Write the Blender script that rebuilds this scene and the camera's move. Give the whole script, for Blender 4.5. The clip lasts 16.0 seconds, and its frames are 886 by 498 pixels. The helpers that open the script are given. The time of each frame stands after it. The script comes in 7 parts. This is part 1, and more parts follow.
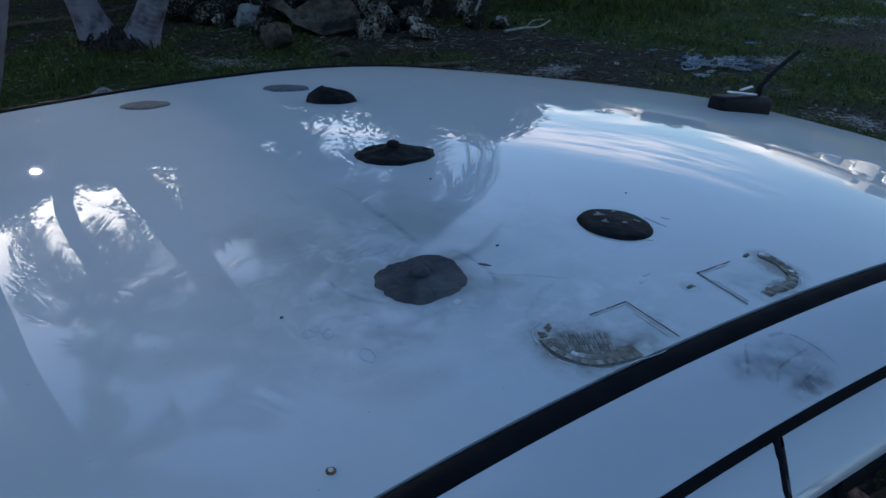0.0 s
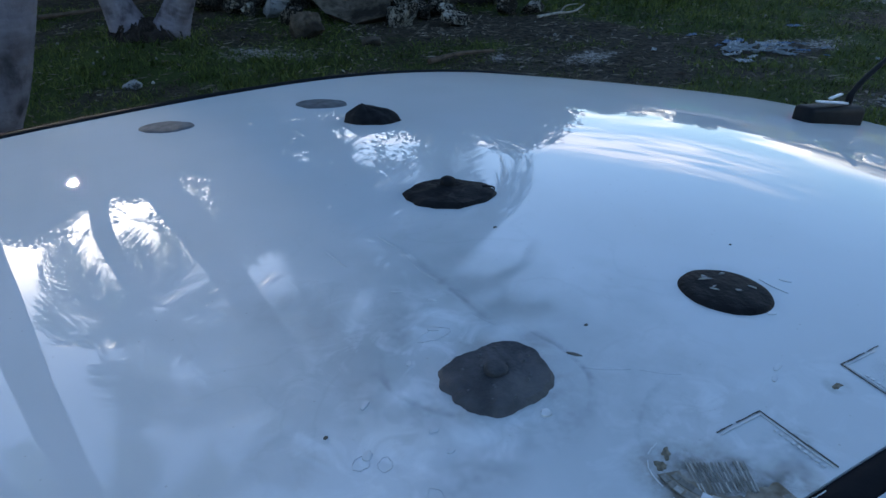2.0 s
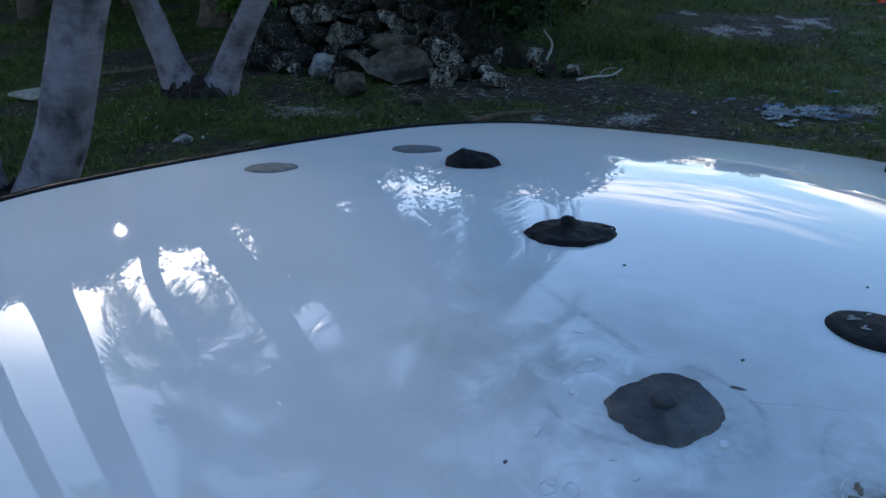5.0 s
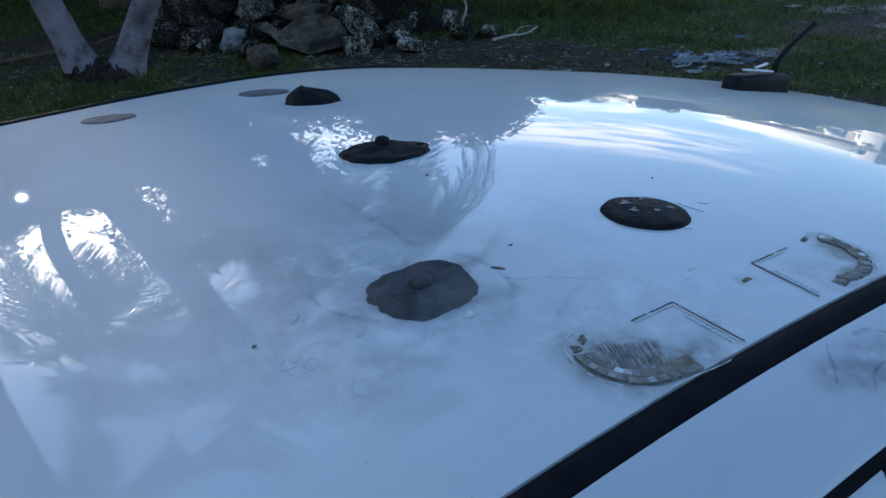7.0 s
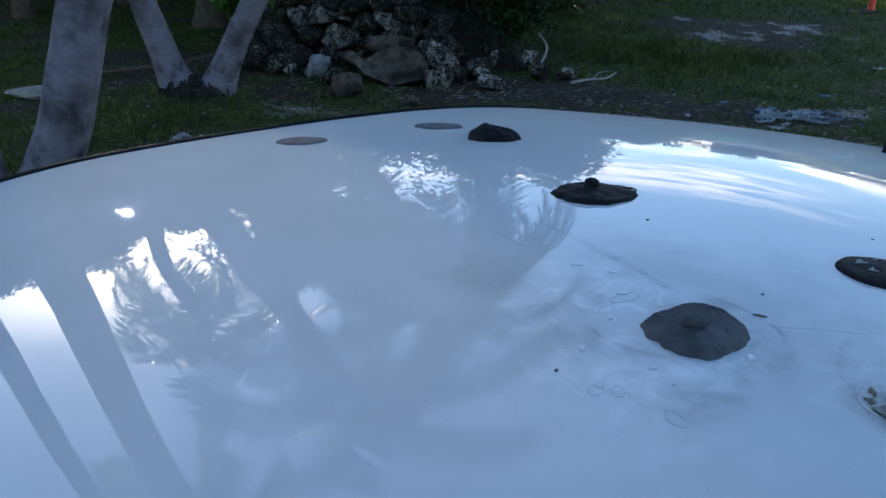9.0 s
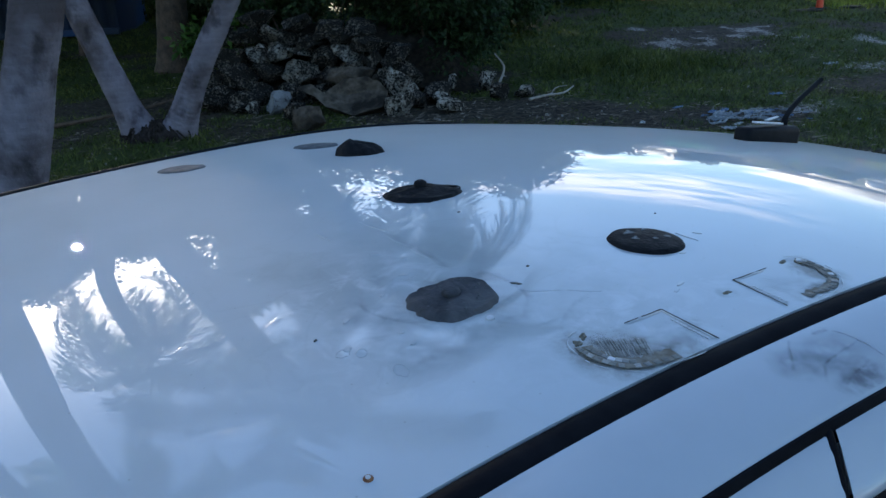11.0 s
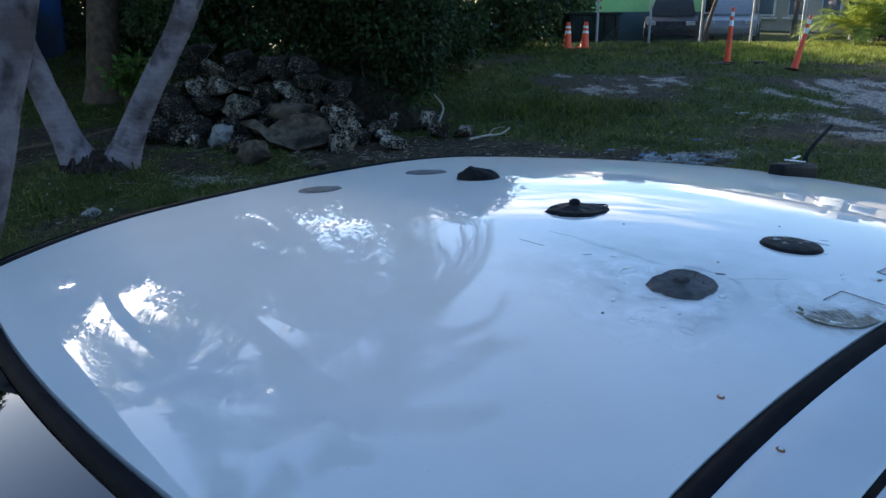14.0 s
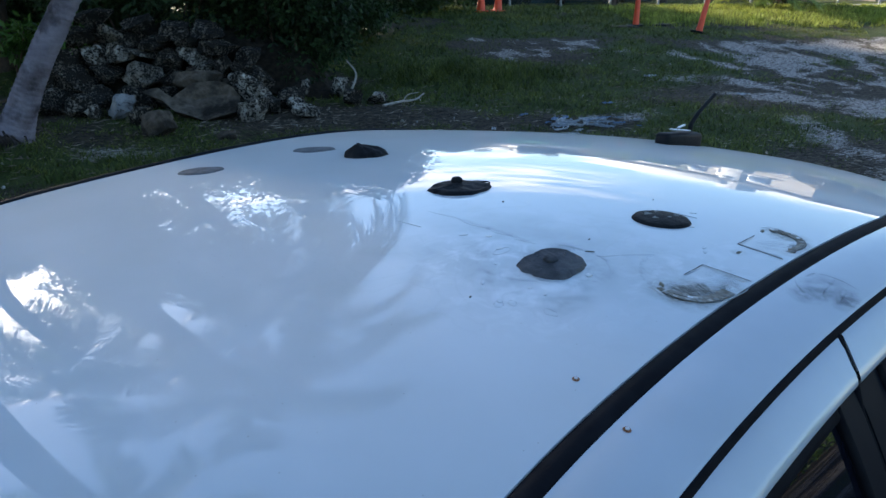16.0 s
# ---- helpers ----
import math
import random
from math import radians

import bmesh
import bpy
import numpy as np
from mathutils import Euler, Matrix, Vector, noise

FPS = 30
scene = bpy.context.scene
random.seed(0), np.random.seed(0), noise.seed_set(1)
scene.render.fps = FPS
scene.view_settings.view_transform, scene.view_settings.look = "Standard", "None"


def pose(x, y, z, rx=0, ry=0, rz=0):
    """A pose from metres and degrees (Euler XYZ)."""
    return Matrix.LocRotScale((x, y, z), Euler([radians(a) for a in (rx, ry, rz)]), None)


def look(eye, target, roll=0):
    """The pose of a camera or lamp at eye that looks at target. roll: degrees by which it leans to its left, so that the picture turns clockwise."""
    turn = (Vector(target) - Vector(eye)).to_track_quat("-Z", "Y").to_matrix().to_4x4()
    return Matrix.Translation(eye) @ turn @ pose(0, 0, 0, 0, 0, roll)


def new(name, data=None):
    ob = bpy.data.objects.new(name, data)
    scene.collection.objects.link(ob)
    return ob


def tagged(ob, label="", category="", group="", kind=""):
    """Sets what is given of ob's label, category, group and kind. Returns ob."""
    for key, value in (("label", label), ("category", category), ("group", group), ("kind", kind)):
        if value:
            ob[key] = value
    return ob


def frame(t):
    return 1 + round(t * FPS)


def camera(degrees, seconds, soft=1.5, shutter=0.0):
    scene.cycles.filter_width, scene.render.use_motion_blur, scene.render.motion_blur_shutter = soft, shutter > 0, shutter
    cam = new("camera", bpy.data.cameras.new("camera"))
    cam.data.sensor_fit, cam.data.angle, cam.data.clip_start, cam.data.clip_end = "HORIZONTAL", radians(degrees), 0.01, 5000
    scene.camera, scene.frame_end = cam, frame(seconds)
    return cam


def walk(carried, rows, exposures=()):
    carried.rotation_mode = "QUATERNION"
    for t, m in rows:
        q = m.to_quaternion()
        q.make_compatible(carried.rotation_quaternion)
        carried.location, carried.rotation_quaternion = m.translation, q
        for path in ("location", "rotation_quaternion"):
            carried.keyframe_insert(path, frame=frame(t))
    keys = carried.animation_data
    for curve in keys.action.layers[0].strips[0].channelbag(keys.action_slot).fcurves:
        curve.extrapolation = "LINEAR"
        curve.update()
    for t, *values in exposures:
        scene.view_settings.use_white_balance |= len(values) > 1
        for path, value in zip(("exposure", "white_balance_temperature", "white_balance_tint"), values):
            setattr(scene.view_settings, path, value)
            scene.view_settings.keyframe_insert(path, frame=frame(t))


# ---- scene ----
cam = camera(61.0, 16.0)
PATH = [
    (0, (-0.003, -0.548, 1.765), (0.07, 1.246, 0.883), 1.7),
    (0.5, (0.028, -0.457, 1.774), (0.053, 1.346, 0.909), 0.8),
    (1, (0.058, -0.407, 1.764), (0.006, 1.374, 0.856), -0.8),
    (1.5, (0.028, -0.408, 1.759), (0.067, 1.356, 0.817), 0.3),
    (2, (-0.034, -0.403, 1.772), (-0.038, 1.373, 0.854), 0.5),
    (2.5, (-0.067, -0.412, 1.794), (-0.149, 1.391, 0.934), 0.1),
    (3, (-0.115, -0.414, 1.776), (-0.246, 1.42, 0.987), 2.1),
    (3.2, (-0.133, -0.417, 1.784), (-0.3, 1.396, 0.955), 2.0),
    (5.3, (-0.124, -0.42, 1.746), (-0.179, 1.424, 0.972), 0.7),
    (5.5, (-0.101, -0.421, 1.741), (-0.133, 1.4, 0.916), 0.7),
    (6, (-0.04, -0.422, 1.721), (-0.009, 1.394, 0.883), -1.0),
    (6.5, (-0.001, -0.437, 1.714), (0.157, 1.38, 0.894), -0.7),
    (7, (-0.002, -0.455, 1.711), (0.072, 1.355, 0.862), -1.7),
    (7.5, (-0.045, -0.454, 1.71), (-0.003, 1.381, 0.915), 0.7),
    (8, (-0.079, -0.454, 1.701), (-0.043, 1.374, 0.89), 1.7),
    (8.2, (-0.12, -0.456, 1.707), (-0.171, 1.375, 0.903), 1.9),
    (10.3, (-0.183, -0.535, 1.732), (-0.161, 1.322, 0.989), -1.5),
    (10.5, (-0.127, -0.52, 1.723), (-0.058, 1.333, 0.972), -2.2),
    (11, (0.003, -0.568, 1.726), (-0.02, 1.304, 1.021), -2.8),
    (11.5, (0.078, -0.609, 1.708), (0.006, 1.26, 1.0), -0.8),
    (12, (0.111, -0.649, 1.704), (0.002, 1.23, 1.029), 0.3),
    (12.5, (0.077, -0.674, 1.706), (-0.056, 1.206, 1.037), 0.1),
    (13, (-0.107, -0.69, 1.711), (-0.004, 1.171, 0.987), 1.3),
    (13.5, (-0.261, -0.714, 1.73), (-0.088, 1.132, 0.978), -0.9),
    (14, (-0.337, -0.724, 1.752), (-0.133, 1.168, 1.138), -0.2),
    (14.5, (-0.383, -0.732, 1.795), (-0.249, 1.141, 1.107), -2.6),
    (15, (-0.365, -0.727, 1.804), (-0.193, 1.129, 1.079), -2.7),
    (15.5, (-0.318, -0.717, 1.794), (-0.009, 1.13, 1.092), -1.8),
    (16, (-0.279, -0.717, 1.769), (0.123, 1.113, 1.068), 0.0),
]
walk(cam, [(t, look(eye, target, roll)) for t, eye, target, roll in PATH], [(0, 1.76, 5650, 10), (1, 2.25, 5700, 10), (10, 2.32, 5780, 10), (13, 2.41, 5800, 10), (16, 2.49, 5820, 10)])

# ------------------------------------------------------------ world, sun
SUN_AZ, SUN_EL = radians(-30.0), radians(14.3)
SUN_WAY = Vector((math.sin(SUN_AZ) * math.cos(SUN_EL), math.cos(SUN_AZ) * math.cos(SUN_EL), math.sin(SUN_EL)))


def make_world():
    w = bpy.data.worlds.new("world")
    scene.world = w
    w.use_nodes = True
    nt = w.node_tree
    nt.nodes.clear()
    L = nt.links.new
    out = nt.nodes.new("ShaderNodeOutputWorld")
    bg = nt.nodes.new("ShaderNodeBackground")
    sky = nt.nodes.new("ShaderNodeTexSky")
    sky.sky_type = "NISHITA"
    sky.sun_disc = False
    sky.sun_elevation = SUN_EL
    sky.sun_rotation = SUN_AZ
    sky.air_density, sky.dust_density, sky.ozone_density = 1.0, 0.7, 2.0
    co = nt.nodes.new("ShaderNodeTexCoord")
    sep = nt.nodes.new("ShaderNodeSeparateXYZ")
    L(co.outputs["Generated"], sep.inputs[0])

    def step(socket, lo, hi):
        n = nt.nodes.new("ShaderNodeMapRange")
        n.interpolation_type = "SMOOTHSTEP"
        n.inputs["From Min"].default_value, n.inputs["From Max"].default_value = lo, hi
        L(socket, n.inputs["Value"])
        return n.outputs["Result"]

    def times(a, b, op="MULTIPLY"):
        n = nt.nodes.new("ShaderNodeMath")
        n.operation = op
        n.use_clamp = True
        for k, v in enumerate((a, b)):
            if isinstance(v, float):
                n.inputs[k].default_value = v
            else:
                L(v, n.inputs[k])
        return n.outputs[0]

    def cloud(scale, place, detail, lo, hi, wisp=0.6):
        mp = nt.nodes.new("ShaderNodeMapping")
        mp.inputs["Scale"].default_value, mp.inputs["Location"].default_value = scale, place
        no = nt.nodes.new("ShaderNodeTexNoise")
        no.inputs["Scale"].default_value, no.inputs["Detail"].default_value, no.inputs["Roughness"].default_value, no.inputs["Distortion"].default_value = 1.7, detail, 0.55, wisp
        L(co.outputs["Generated"], mp.inputs["Vector"])
        L(mp.outputs["Vector"], no.inputs["Vector"])
        return step(no.outputs["Fac"], lo, hi)

    def over(colour, paint, amount):
        mix = nt.nodes.new("ShaderNodeMix")
        mix.data_type = "RGBA"
        mix.inputs["B"].default_value = paint
        L(amount, mix.inputs["Factor"])
        L(colour, mix.inputs["A"])
        return mix.outputs["Result"]
    z = sep.outputs["Z"]
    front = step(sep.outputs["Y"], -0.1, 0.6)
    col = sky.outputs["Color"]
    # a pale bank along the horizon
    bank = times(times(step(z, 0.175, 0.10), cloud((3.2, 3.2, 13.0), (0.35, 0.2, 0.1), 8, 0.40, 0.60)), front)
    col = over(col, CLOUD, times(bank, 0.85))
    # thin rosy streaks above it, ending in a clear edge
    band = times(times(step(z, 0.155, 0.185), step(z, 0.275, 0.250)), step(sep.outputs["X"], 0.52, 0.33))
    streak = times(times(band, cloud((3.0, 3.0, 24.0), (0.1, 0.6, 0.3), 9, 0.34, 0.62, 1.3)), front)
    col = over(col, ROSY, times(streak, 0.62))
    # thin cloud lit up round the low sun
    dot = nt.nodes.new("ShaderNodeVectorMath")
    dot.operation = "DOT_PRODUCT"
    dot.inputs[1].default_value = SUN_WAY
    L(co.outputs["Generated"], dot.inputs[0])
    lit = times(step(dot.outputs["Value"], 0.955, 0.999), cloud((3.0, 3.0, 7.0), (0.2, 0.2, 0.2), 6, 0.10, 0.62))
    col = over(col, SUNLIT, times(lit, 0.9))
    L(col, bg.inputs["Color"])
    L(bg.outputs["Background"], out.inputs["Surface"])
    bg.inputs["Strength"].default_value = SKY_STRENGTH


SKY_STRENGTH = 0.07
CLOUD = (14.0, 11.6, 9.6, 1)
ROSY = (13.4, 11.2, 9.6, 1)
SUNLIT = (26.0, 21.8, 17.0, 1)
make_world()
sun_data = bpy.data.lights.new("sun", "SUN")
sun_data.energy, sun_data.angle, sun_data.color = 4.8, radians(1.6), (1.0, 0.84, 0.62)
sun = new("sun", sun_data)
sun.matrix_world = look(SUN_WAY * 50, (0, 0, 0))

# ------------------------------------------------------------ materials


def surf(name, c1, c2=None, scale=6.0, rough=0.6, metal=0.0, bump=0.0, bscale=None, coat=0.0, spec=0.5, fine=0.0, c3=None, rand=0.0, trans=0.0):
    """A surface of two colours mixed by noise at two scales, with relief. c3: a third colour in larger patches."""
    m = bpy.data.materials.new(name)
    m.use_nodes = True
    nt = m.node_tree
    L = nt.links.new
    b = nt.nodes["Principled BSDF"]
    co = nt.nodes.new("ShaderNodeTexCoord")
    n1 = nt.nodes.new("ShaderNodeTexNoise")
    n1.inputs["Scale"].default_value, n1.inputs["Detail"].default_value = scale, 6
    L(co.outputs["Object"], n1.inputs["Vector"])
    mix = nt.nodes.new("ShaderNodeMix")
    mix.data_type = "RGBA"
    mix.inputs["A"].default_value, mix.inputs["B"].default_value = (*c1, 1), (*(c2 or c1), 1)
    r = nt.nodes.new("ShaderNodeValToRGB")
    r.color_ramp.elements[0].position, r.color_ramp.elements[1].position = 0.35, 0.65
    L(n1.outputs["Fac"], r.inputs["Fac"])
    L(r.outputs["Color"], mix.inputs["Factor"])
    colour = mix.outputs["Result"]
    if c3:
        n3 = nt.nodes.new("ShaderNodeTexNoise")
        n3.inputs["Scale"].default_value, n3.inputs["Detail"].default_value = scale * 0.23, 5
        L(co.outputs["Object"], n3.inputs["Vector"])
        r3 = nt.nodes.new("ShaderNodeValToRGB")
        r3.color_ramp.elements[0].position, r3.color_ramp.elements[1].position = 0.5, 0.62
        L(n3.outputs["Fac"], r3.inputs["Fac"])
        m3 = nt.nodes.new("ShaderNodeMix")
        m3.data_type = "RGBA"
        m3.inputs["B"].default_value = (*c3, 1)
        L(r3.outputs["Color"], m3.inputs["Factor"])
        L(colour, m3.inputs["A"])
        colour = m3.outputs["Result"]
    if rand:
        oi = nt.nodes.new("ShaderNodeNewGeometry") if rand < 0 else nt.nodes.new("ShaderNodeObjectInfo")
        hv = nt.nodes.new("ShaderNodeHueSaturation")
        mr = nt.nodes.new("ShaderNodeMapRange")
        mr.inputs["To Min"].default_value, mr.inputs["To Max"].default_value = 1 - abs(rand), 1 + abs(rand)
        L(oi.outputs["Random Per Island" if rand < 0 else "Random"], mr.inputs["Value"])
        L(mr.outputs["Result"], hv.inputs["Value"])
        L(colour, hv.inputs["Color"])
        colour = hv.outputs["Color"]
    L(colour, b.inputs["Base Color"])
    b.inputs["Roughness"].default_value = rough
    b.inputs["Metallic"].default_value = metal
    b.inputs["Coat Weight"].default_value = coat
    b.inputs["Coat Roughness"].default_value = 0.006
    b.inputs["Coat IOR"].default_value = 1.66
    b.inputs["Specular IOR Level"].default_value = spec
    if trans:
        b.inputs["Transmission Weight"].default_value = trans
    if bump:
        n2 = nt.nodes.new("ShaderNodeTexNoise")
        n2.inputs["Scale"].default_value, n2.inputs["Detail"].default_value = bscale or scale * 5, 5
        L(co.outputs["Object"], n2.inputs["Vector"])
        bp = nt.nodes.new("ShaderNodeBump")
        bp.inputs["Strength"].default_value = bump
        bp.inputs["Distance"].default_value = 0.02 if not fine else fine
        L(n2.outputs["Fac"], bp.inputs["Height"])
        L(bp.outputs["Normal"], b.inputs["Normal"])
    return m


def leaf_surf(name, c1, c2, rand=0.35, rough=0.5):
    m = surf(name, c1, c2, 1.5, rough, rand=-rand, spec=0.25)
    nt = m.node_tree
    b = nt.nodes["Principled BSDF"]
    tr = nt.nodes.new("ShaderNodeBsdfTranslucent")
    col = b.inputs["Base Color"].links[0].from_socket
    nt.links.new(col, tr.inputs["Color"])
    ms = nt.nodes.new("ShaderNodeMixShader")
    ms.inputs["Fac"].default_value = 0.3
    nt.links.new(b.outputs["BSDF"], ms.inputs[1])
    nt.links.new(tr.outputs["BSDF"], ms.inputs[2])
    nt.links.new(ms.outputs["Shader"], nt.nodes["Material Output"].inputs["Surface"])
    return m


M_PAINT = surf("white_car_paint", (0.50, 0.508, 0.525), (0.465, 0.472, 0.485), 9.0, 0.6, coat=1.0, spec=0.0)
M_RUBBER = surf("black_rubber", (0.007, 0.007, 0.009), (0.012, 0.012, 0.014), 40, 0.7, spec=0.04, bump=0.25, bscale=400, fine=0.001)
M_GLOSS_BLACK = surf("gloss_black", (0.008, 0.008, 0.01), (0.012, 0.012, 0.013), 10, 0.25)
M_TINT = surf("tinted_glass", (0.005, 0.006, 0.010), None, 3, 0.02, spec=0.16)
M_SCREEN = surf("windscreen_glass", (0.004, 0.0045, 0.006), None, 3, 0.015, spec=0.75)
# blue put into the reflections in place of a bluer sky
M_TINT.node_tree.nodes["Principled BSDF"].inputs["Specular Tint"].default_value = (0.55, 0.72, 1.0, 1)
M_PILLAR = surf("dark_pillar", (0.005, 0.006, 0.010), (0.008, 0.009, 0.013), 20, 0.5, spec=0.06)
M_PATCH = surf("bitumen_patch", (0.040, 0.041, 0.045), (0.075, 0.075, 0.080), 60, 0.8, spec=0.22, bump=0.9, bscale=160, fine=0.004, c3=(0.098, 0.096, 0.098))
M_PATCH_DARK = surf("dark_sealant", (0.006, 0.006, 0.007), (0.014, 0.014, 0.015), 70, 0.6, spec=0.10, bump=0.7, bscale=120, fine=0.003)
M_PATCH_GREY = surf("grey_sealant", (0.085, 0.087, 0.09), (0.14, 0.142, 0.145), 60, 0.8, spec=0.12, bump=0.4, bscale=200, fine=0.002)
M_WHITE_CRUST = surf("white_residue", (0.60, 0.61, 0.62), (0.46, 0.46, 0.46), 80, 0.6, coat=0.7, bump=0.4, bscale=300, fine=0.001)
M_DIRT = surf("brown_grime", (0.085, 0.07, 0.045), (0.21, 0.18, 0.13), 260, 0.85, bump=0.5, bscale=300, fine=0.001)
M_GLUE = surf("pale_glue", (0.55, 0.565, 0.572), (0.46, 0.466, 0.465), 130, 0.6, coat=0.8, bump=0.6, bscale=350, fine=0.001)
M_DARKLINE = surf("dark_grime_line", (0.055, 0.050, 0.043), (0.13, 0.12, 0.10), 200, 0.85)
M_FILM = surf("brown_grime_film", (0.10, 0.075, 0.042), (0.24, 0.21, 0.165), 110, 0.7, coat=0.12, c3=(0.15, 0.12, 0.08))
M_BLOCK = surf("dirty_tread_block", (0.20, 0.185, 0.155), (0.36, 0.355, 0.335), 160, 0.6, coat=0.4, c3=(0.25, 0.235, 0.20), rand=0.45)
M_RUST = surf("rust", (0.16, 0.06, 0.025), (0.28, 0.12, 0.05), 300, 0.85, bump=0.5, bscale=500, fine=0.001)
M_CLEAR = surf("clear_bead", (0.50, 0.515, 0.525), (0.46, 0.47, 0.475), 100, 0.3, coat=1.0)
M_TYRE = surf("tyre_rubber", (0.015, 0.015, 0.015), (0.03, 0.03, 0.028), 30, 0.8, bump=0.3)
M_ALLOY = surf("grey_alloy", (0.45, 0.46, 0.47), (0.38, 0.39, 0.4), 8, 0.35, metal=0.8)
M_LAMP = surf("lamp_plastic", (0.22, 0.23, 0.25), (0.3, 0.31, 0.32), 5, 0.3)
M_RED_LAMP = surf("red_lamp_plastic", (0.3, 0.01, 0.012), (0.4, 0.02, 0.02), 5, 0.15, coat=1.0)
M_PLASTIC = surf("black_plastic", (0.008, 0.008, 0.009), (0.014, 0.014, 0.015), 50, 0.55, spec=0.10, bump=0.2, bscale=600, fine=0.001)
M_REFLECTION_LINE = surf("white_line", (0.6, 0.62, 0.64), None, 5, 0.5)
M_PALM_BARK = surf("palm_bark", (0.240, 0.214, 0.240), (0.172, 0.150, 0.170), 7, 0.9, bump=0.6, bscale=30, c3=(0.095, 0.078, 0.080), spec=0.15)


def ringed_bark(m):
    """Adds leaf-scar rings and long dark streaks to palm bark."""
    nt = m.node_tree
    L = nt.links.new
    b = nt.nodes["Principled BSDF"]
    co = nt.nodes.new("ShaderNodeTexCoord")
    wv = nt.nodes.new("ShaderNodeTexWave")
    wv.bands_direction = "Z"
    wv.wave_profile = "SAW"
    wv.inputs["Scale"].default_value, wv.inputs["Distortion"].default_value, wv.inputs["Detail"].default_value, wv.inputs["Detail Scale"].default_value = 5.6, 2.2, 3, 1.3
    L(co.outputs["Object"], wv.inputs["Vector"])
    mr = nt.nodes.new("ShaderNodeMapRange")
    mr.inputs["To Min"].default_value, mr.inputs["To Max"].default_value = 0.93, 1.03
    L(wv.outputs["Fac"], mr.inputs["Value"])
    mp = nt.nodes.new("ShaderNodeMapping")
    mp.inputs["Scale"].default_value = (6, 6, 3.6)
    L(co.outputs["Object"], mp.inputs["Vector"])
    st = nt.nodes.new("ShaderNodeTexNoise")
    st.inputs["Scale"].default_value, st.inputs["Detail"].default_value = 1.0, 6
    L(mp.outputs["Vector"], st.inputs["Vector"])
    rs = nt.nodes.new("ShaderNodeMapRange")
    rs.inputs["From Min"].default_value, rs.inputs["From Max"].default_value = 0.33, 0.46
    rs.inputs["To Min"].default_value, rs.inputs["To Max"].default_value = 0.42, 1.0
    L(st.outputs["Fac"], rs.inputs["Value"])
    mu = nt.nodes.new("ShaderNodeMath")
    mu.operation = "MULTIPLY"
    L(mr.outputs["Result"], mu.inputs[0])
    L(rs.outputs["Result"], mu.inputs[1])
    hv = nt.nodes.new("ShaderNodeHueSaturation")
    old = b.inputs["Base Color"].links[0].from_socket
    L(old, hv.inputs["Color"])
    L(mu.outputs[0], hv.inputs["Value"])
    L(hv.outputs["Color"], b.inputs["Base Color"])
    bp = nt.nodes.new("ShaderNodeBump")
    bp.inputs["Strength"].default_value, bp.inputs["Distance"].default_value = 0.12, 0.012
    L(wv.outputs["Fac"], bp.inputs["Height"])
    L(b.inputs["Normal"].links[0].from_socket, bp.inputs["Normal"])
    L(bp.outputs["Normal"], b.inputs["Normal"])


ringed_bark(M_PALM_BARK)
M_BARK = surf("brown_bark", (0.11, 0.075, 0.05), (0.055, 0.038, 0.026), 9, 0.95, bump=1.0, bscale=24)
M_ROOTS = surf("root_mat", (0.060, 0.048, 0.042), (0.020, 0.016, 0.013), 14, 0.95, bump=1.0, bscale=50, spec=0.1)
M_FROND = leaf_surf("palm_leaf", (0.05, 0.085, 0.03), (0.075, 0.11, 0.04))
M_DEAD_FROND = leaf_surf("dry_palm_leaf", (0.20, 0.13, 0.06), (0.14, 0.09, 0.045))
M_LEAF = leaf_surf("dark_green_leaf", (0.018, 0.036, 0.013), (0.034, 0.060, 0.018), 0.6, 0.5)
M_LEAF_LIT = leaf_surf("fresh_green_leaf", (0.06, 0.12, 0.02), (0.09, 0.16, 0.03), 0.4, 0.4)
M_LEAF_YELLOW = leaf_surf("yellow_palm_leaf", (0.28, 0.30, 0.04), (0.18, 0.24, 0.04), 0.3)
M_GRASS = leaf_surf("grass_blade", (0.060, 0.082, 0.016), (0.130, 0.148, 0.032), 0.7, 0.6)
M_CONTAINER = surf("blue_container_paint", (0.026, 0.075, 0.21), (0.032, 0.088, 0.24), 2, 0.5, bump=0.1, c3=(0.03, 0.045, 0.08), spec=0.2)
M_ORANGE = surf("orange_plastic", (0.75, 0.08, 0.02), (0.62, 0.06, 0.02), 4, 0.5)
M_WHITE_BAND = surf("white_reflective_band", (0.7, 0.7, 0.7), (0.55, 0.55, 0.56), 10, 0.4)
M_GREEN_WALL = surf("light_green_wall", (0.32, 0.55, 0.20), (0.28, 0.50, 0.18), 1.2, 0.8, bump=0.1)
M_BROWN_SIGN = surf("brown_board", (0.30, 0.17, 0.06), (0.24, 0.13, 0.05), 4, 0.7)
M_GALV = surf("galvanised_steel", (0.30, 0.30, 0.30), (0.22, 0.225, 0.23), 15, 0.65, metal=0.0, spec=0.2)
M_WIRE = surf("dull_wire", (0.16, 0.16, 0.16), (0.10, 0.10, 0.10), 15, 0.7)
M_ROOFING = surf("grey_roofing", (0.12, 0.12, 0.12), (0.18, 0.17, 0.16), 3, 0.8, bump=0.2)
M_DARK_CAR = surf("dark_car_paint", (0.010, 0.010, 0.013), (0.016, 0.016, 0.02), 5, 0.45, spec=0.06)
M_SILVER_CAR = surf("grey_car_paint", (0.16, 0.165, 0.18), (0.13, 0.135, 0.15), 5, 0.35, coat=0.3)
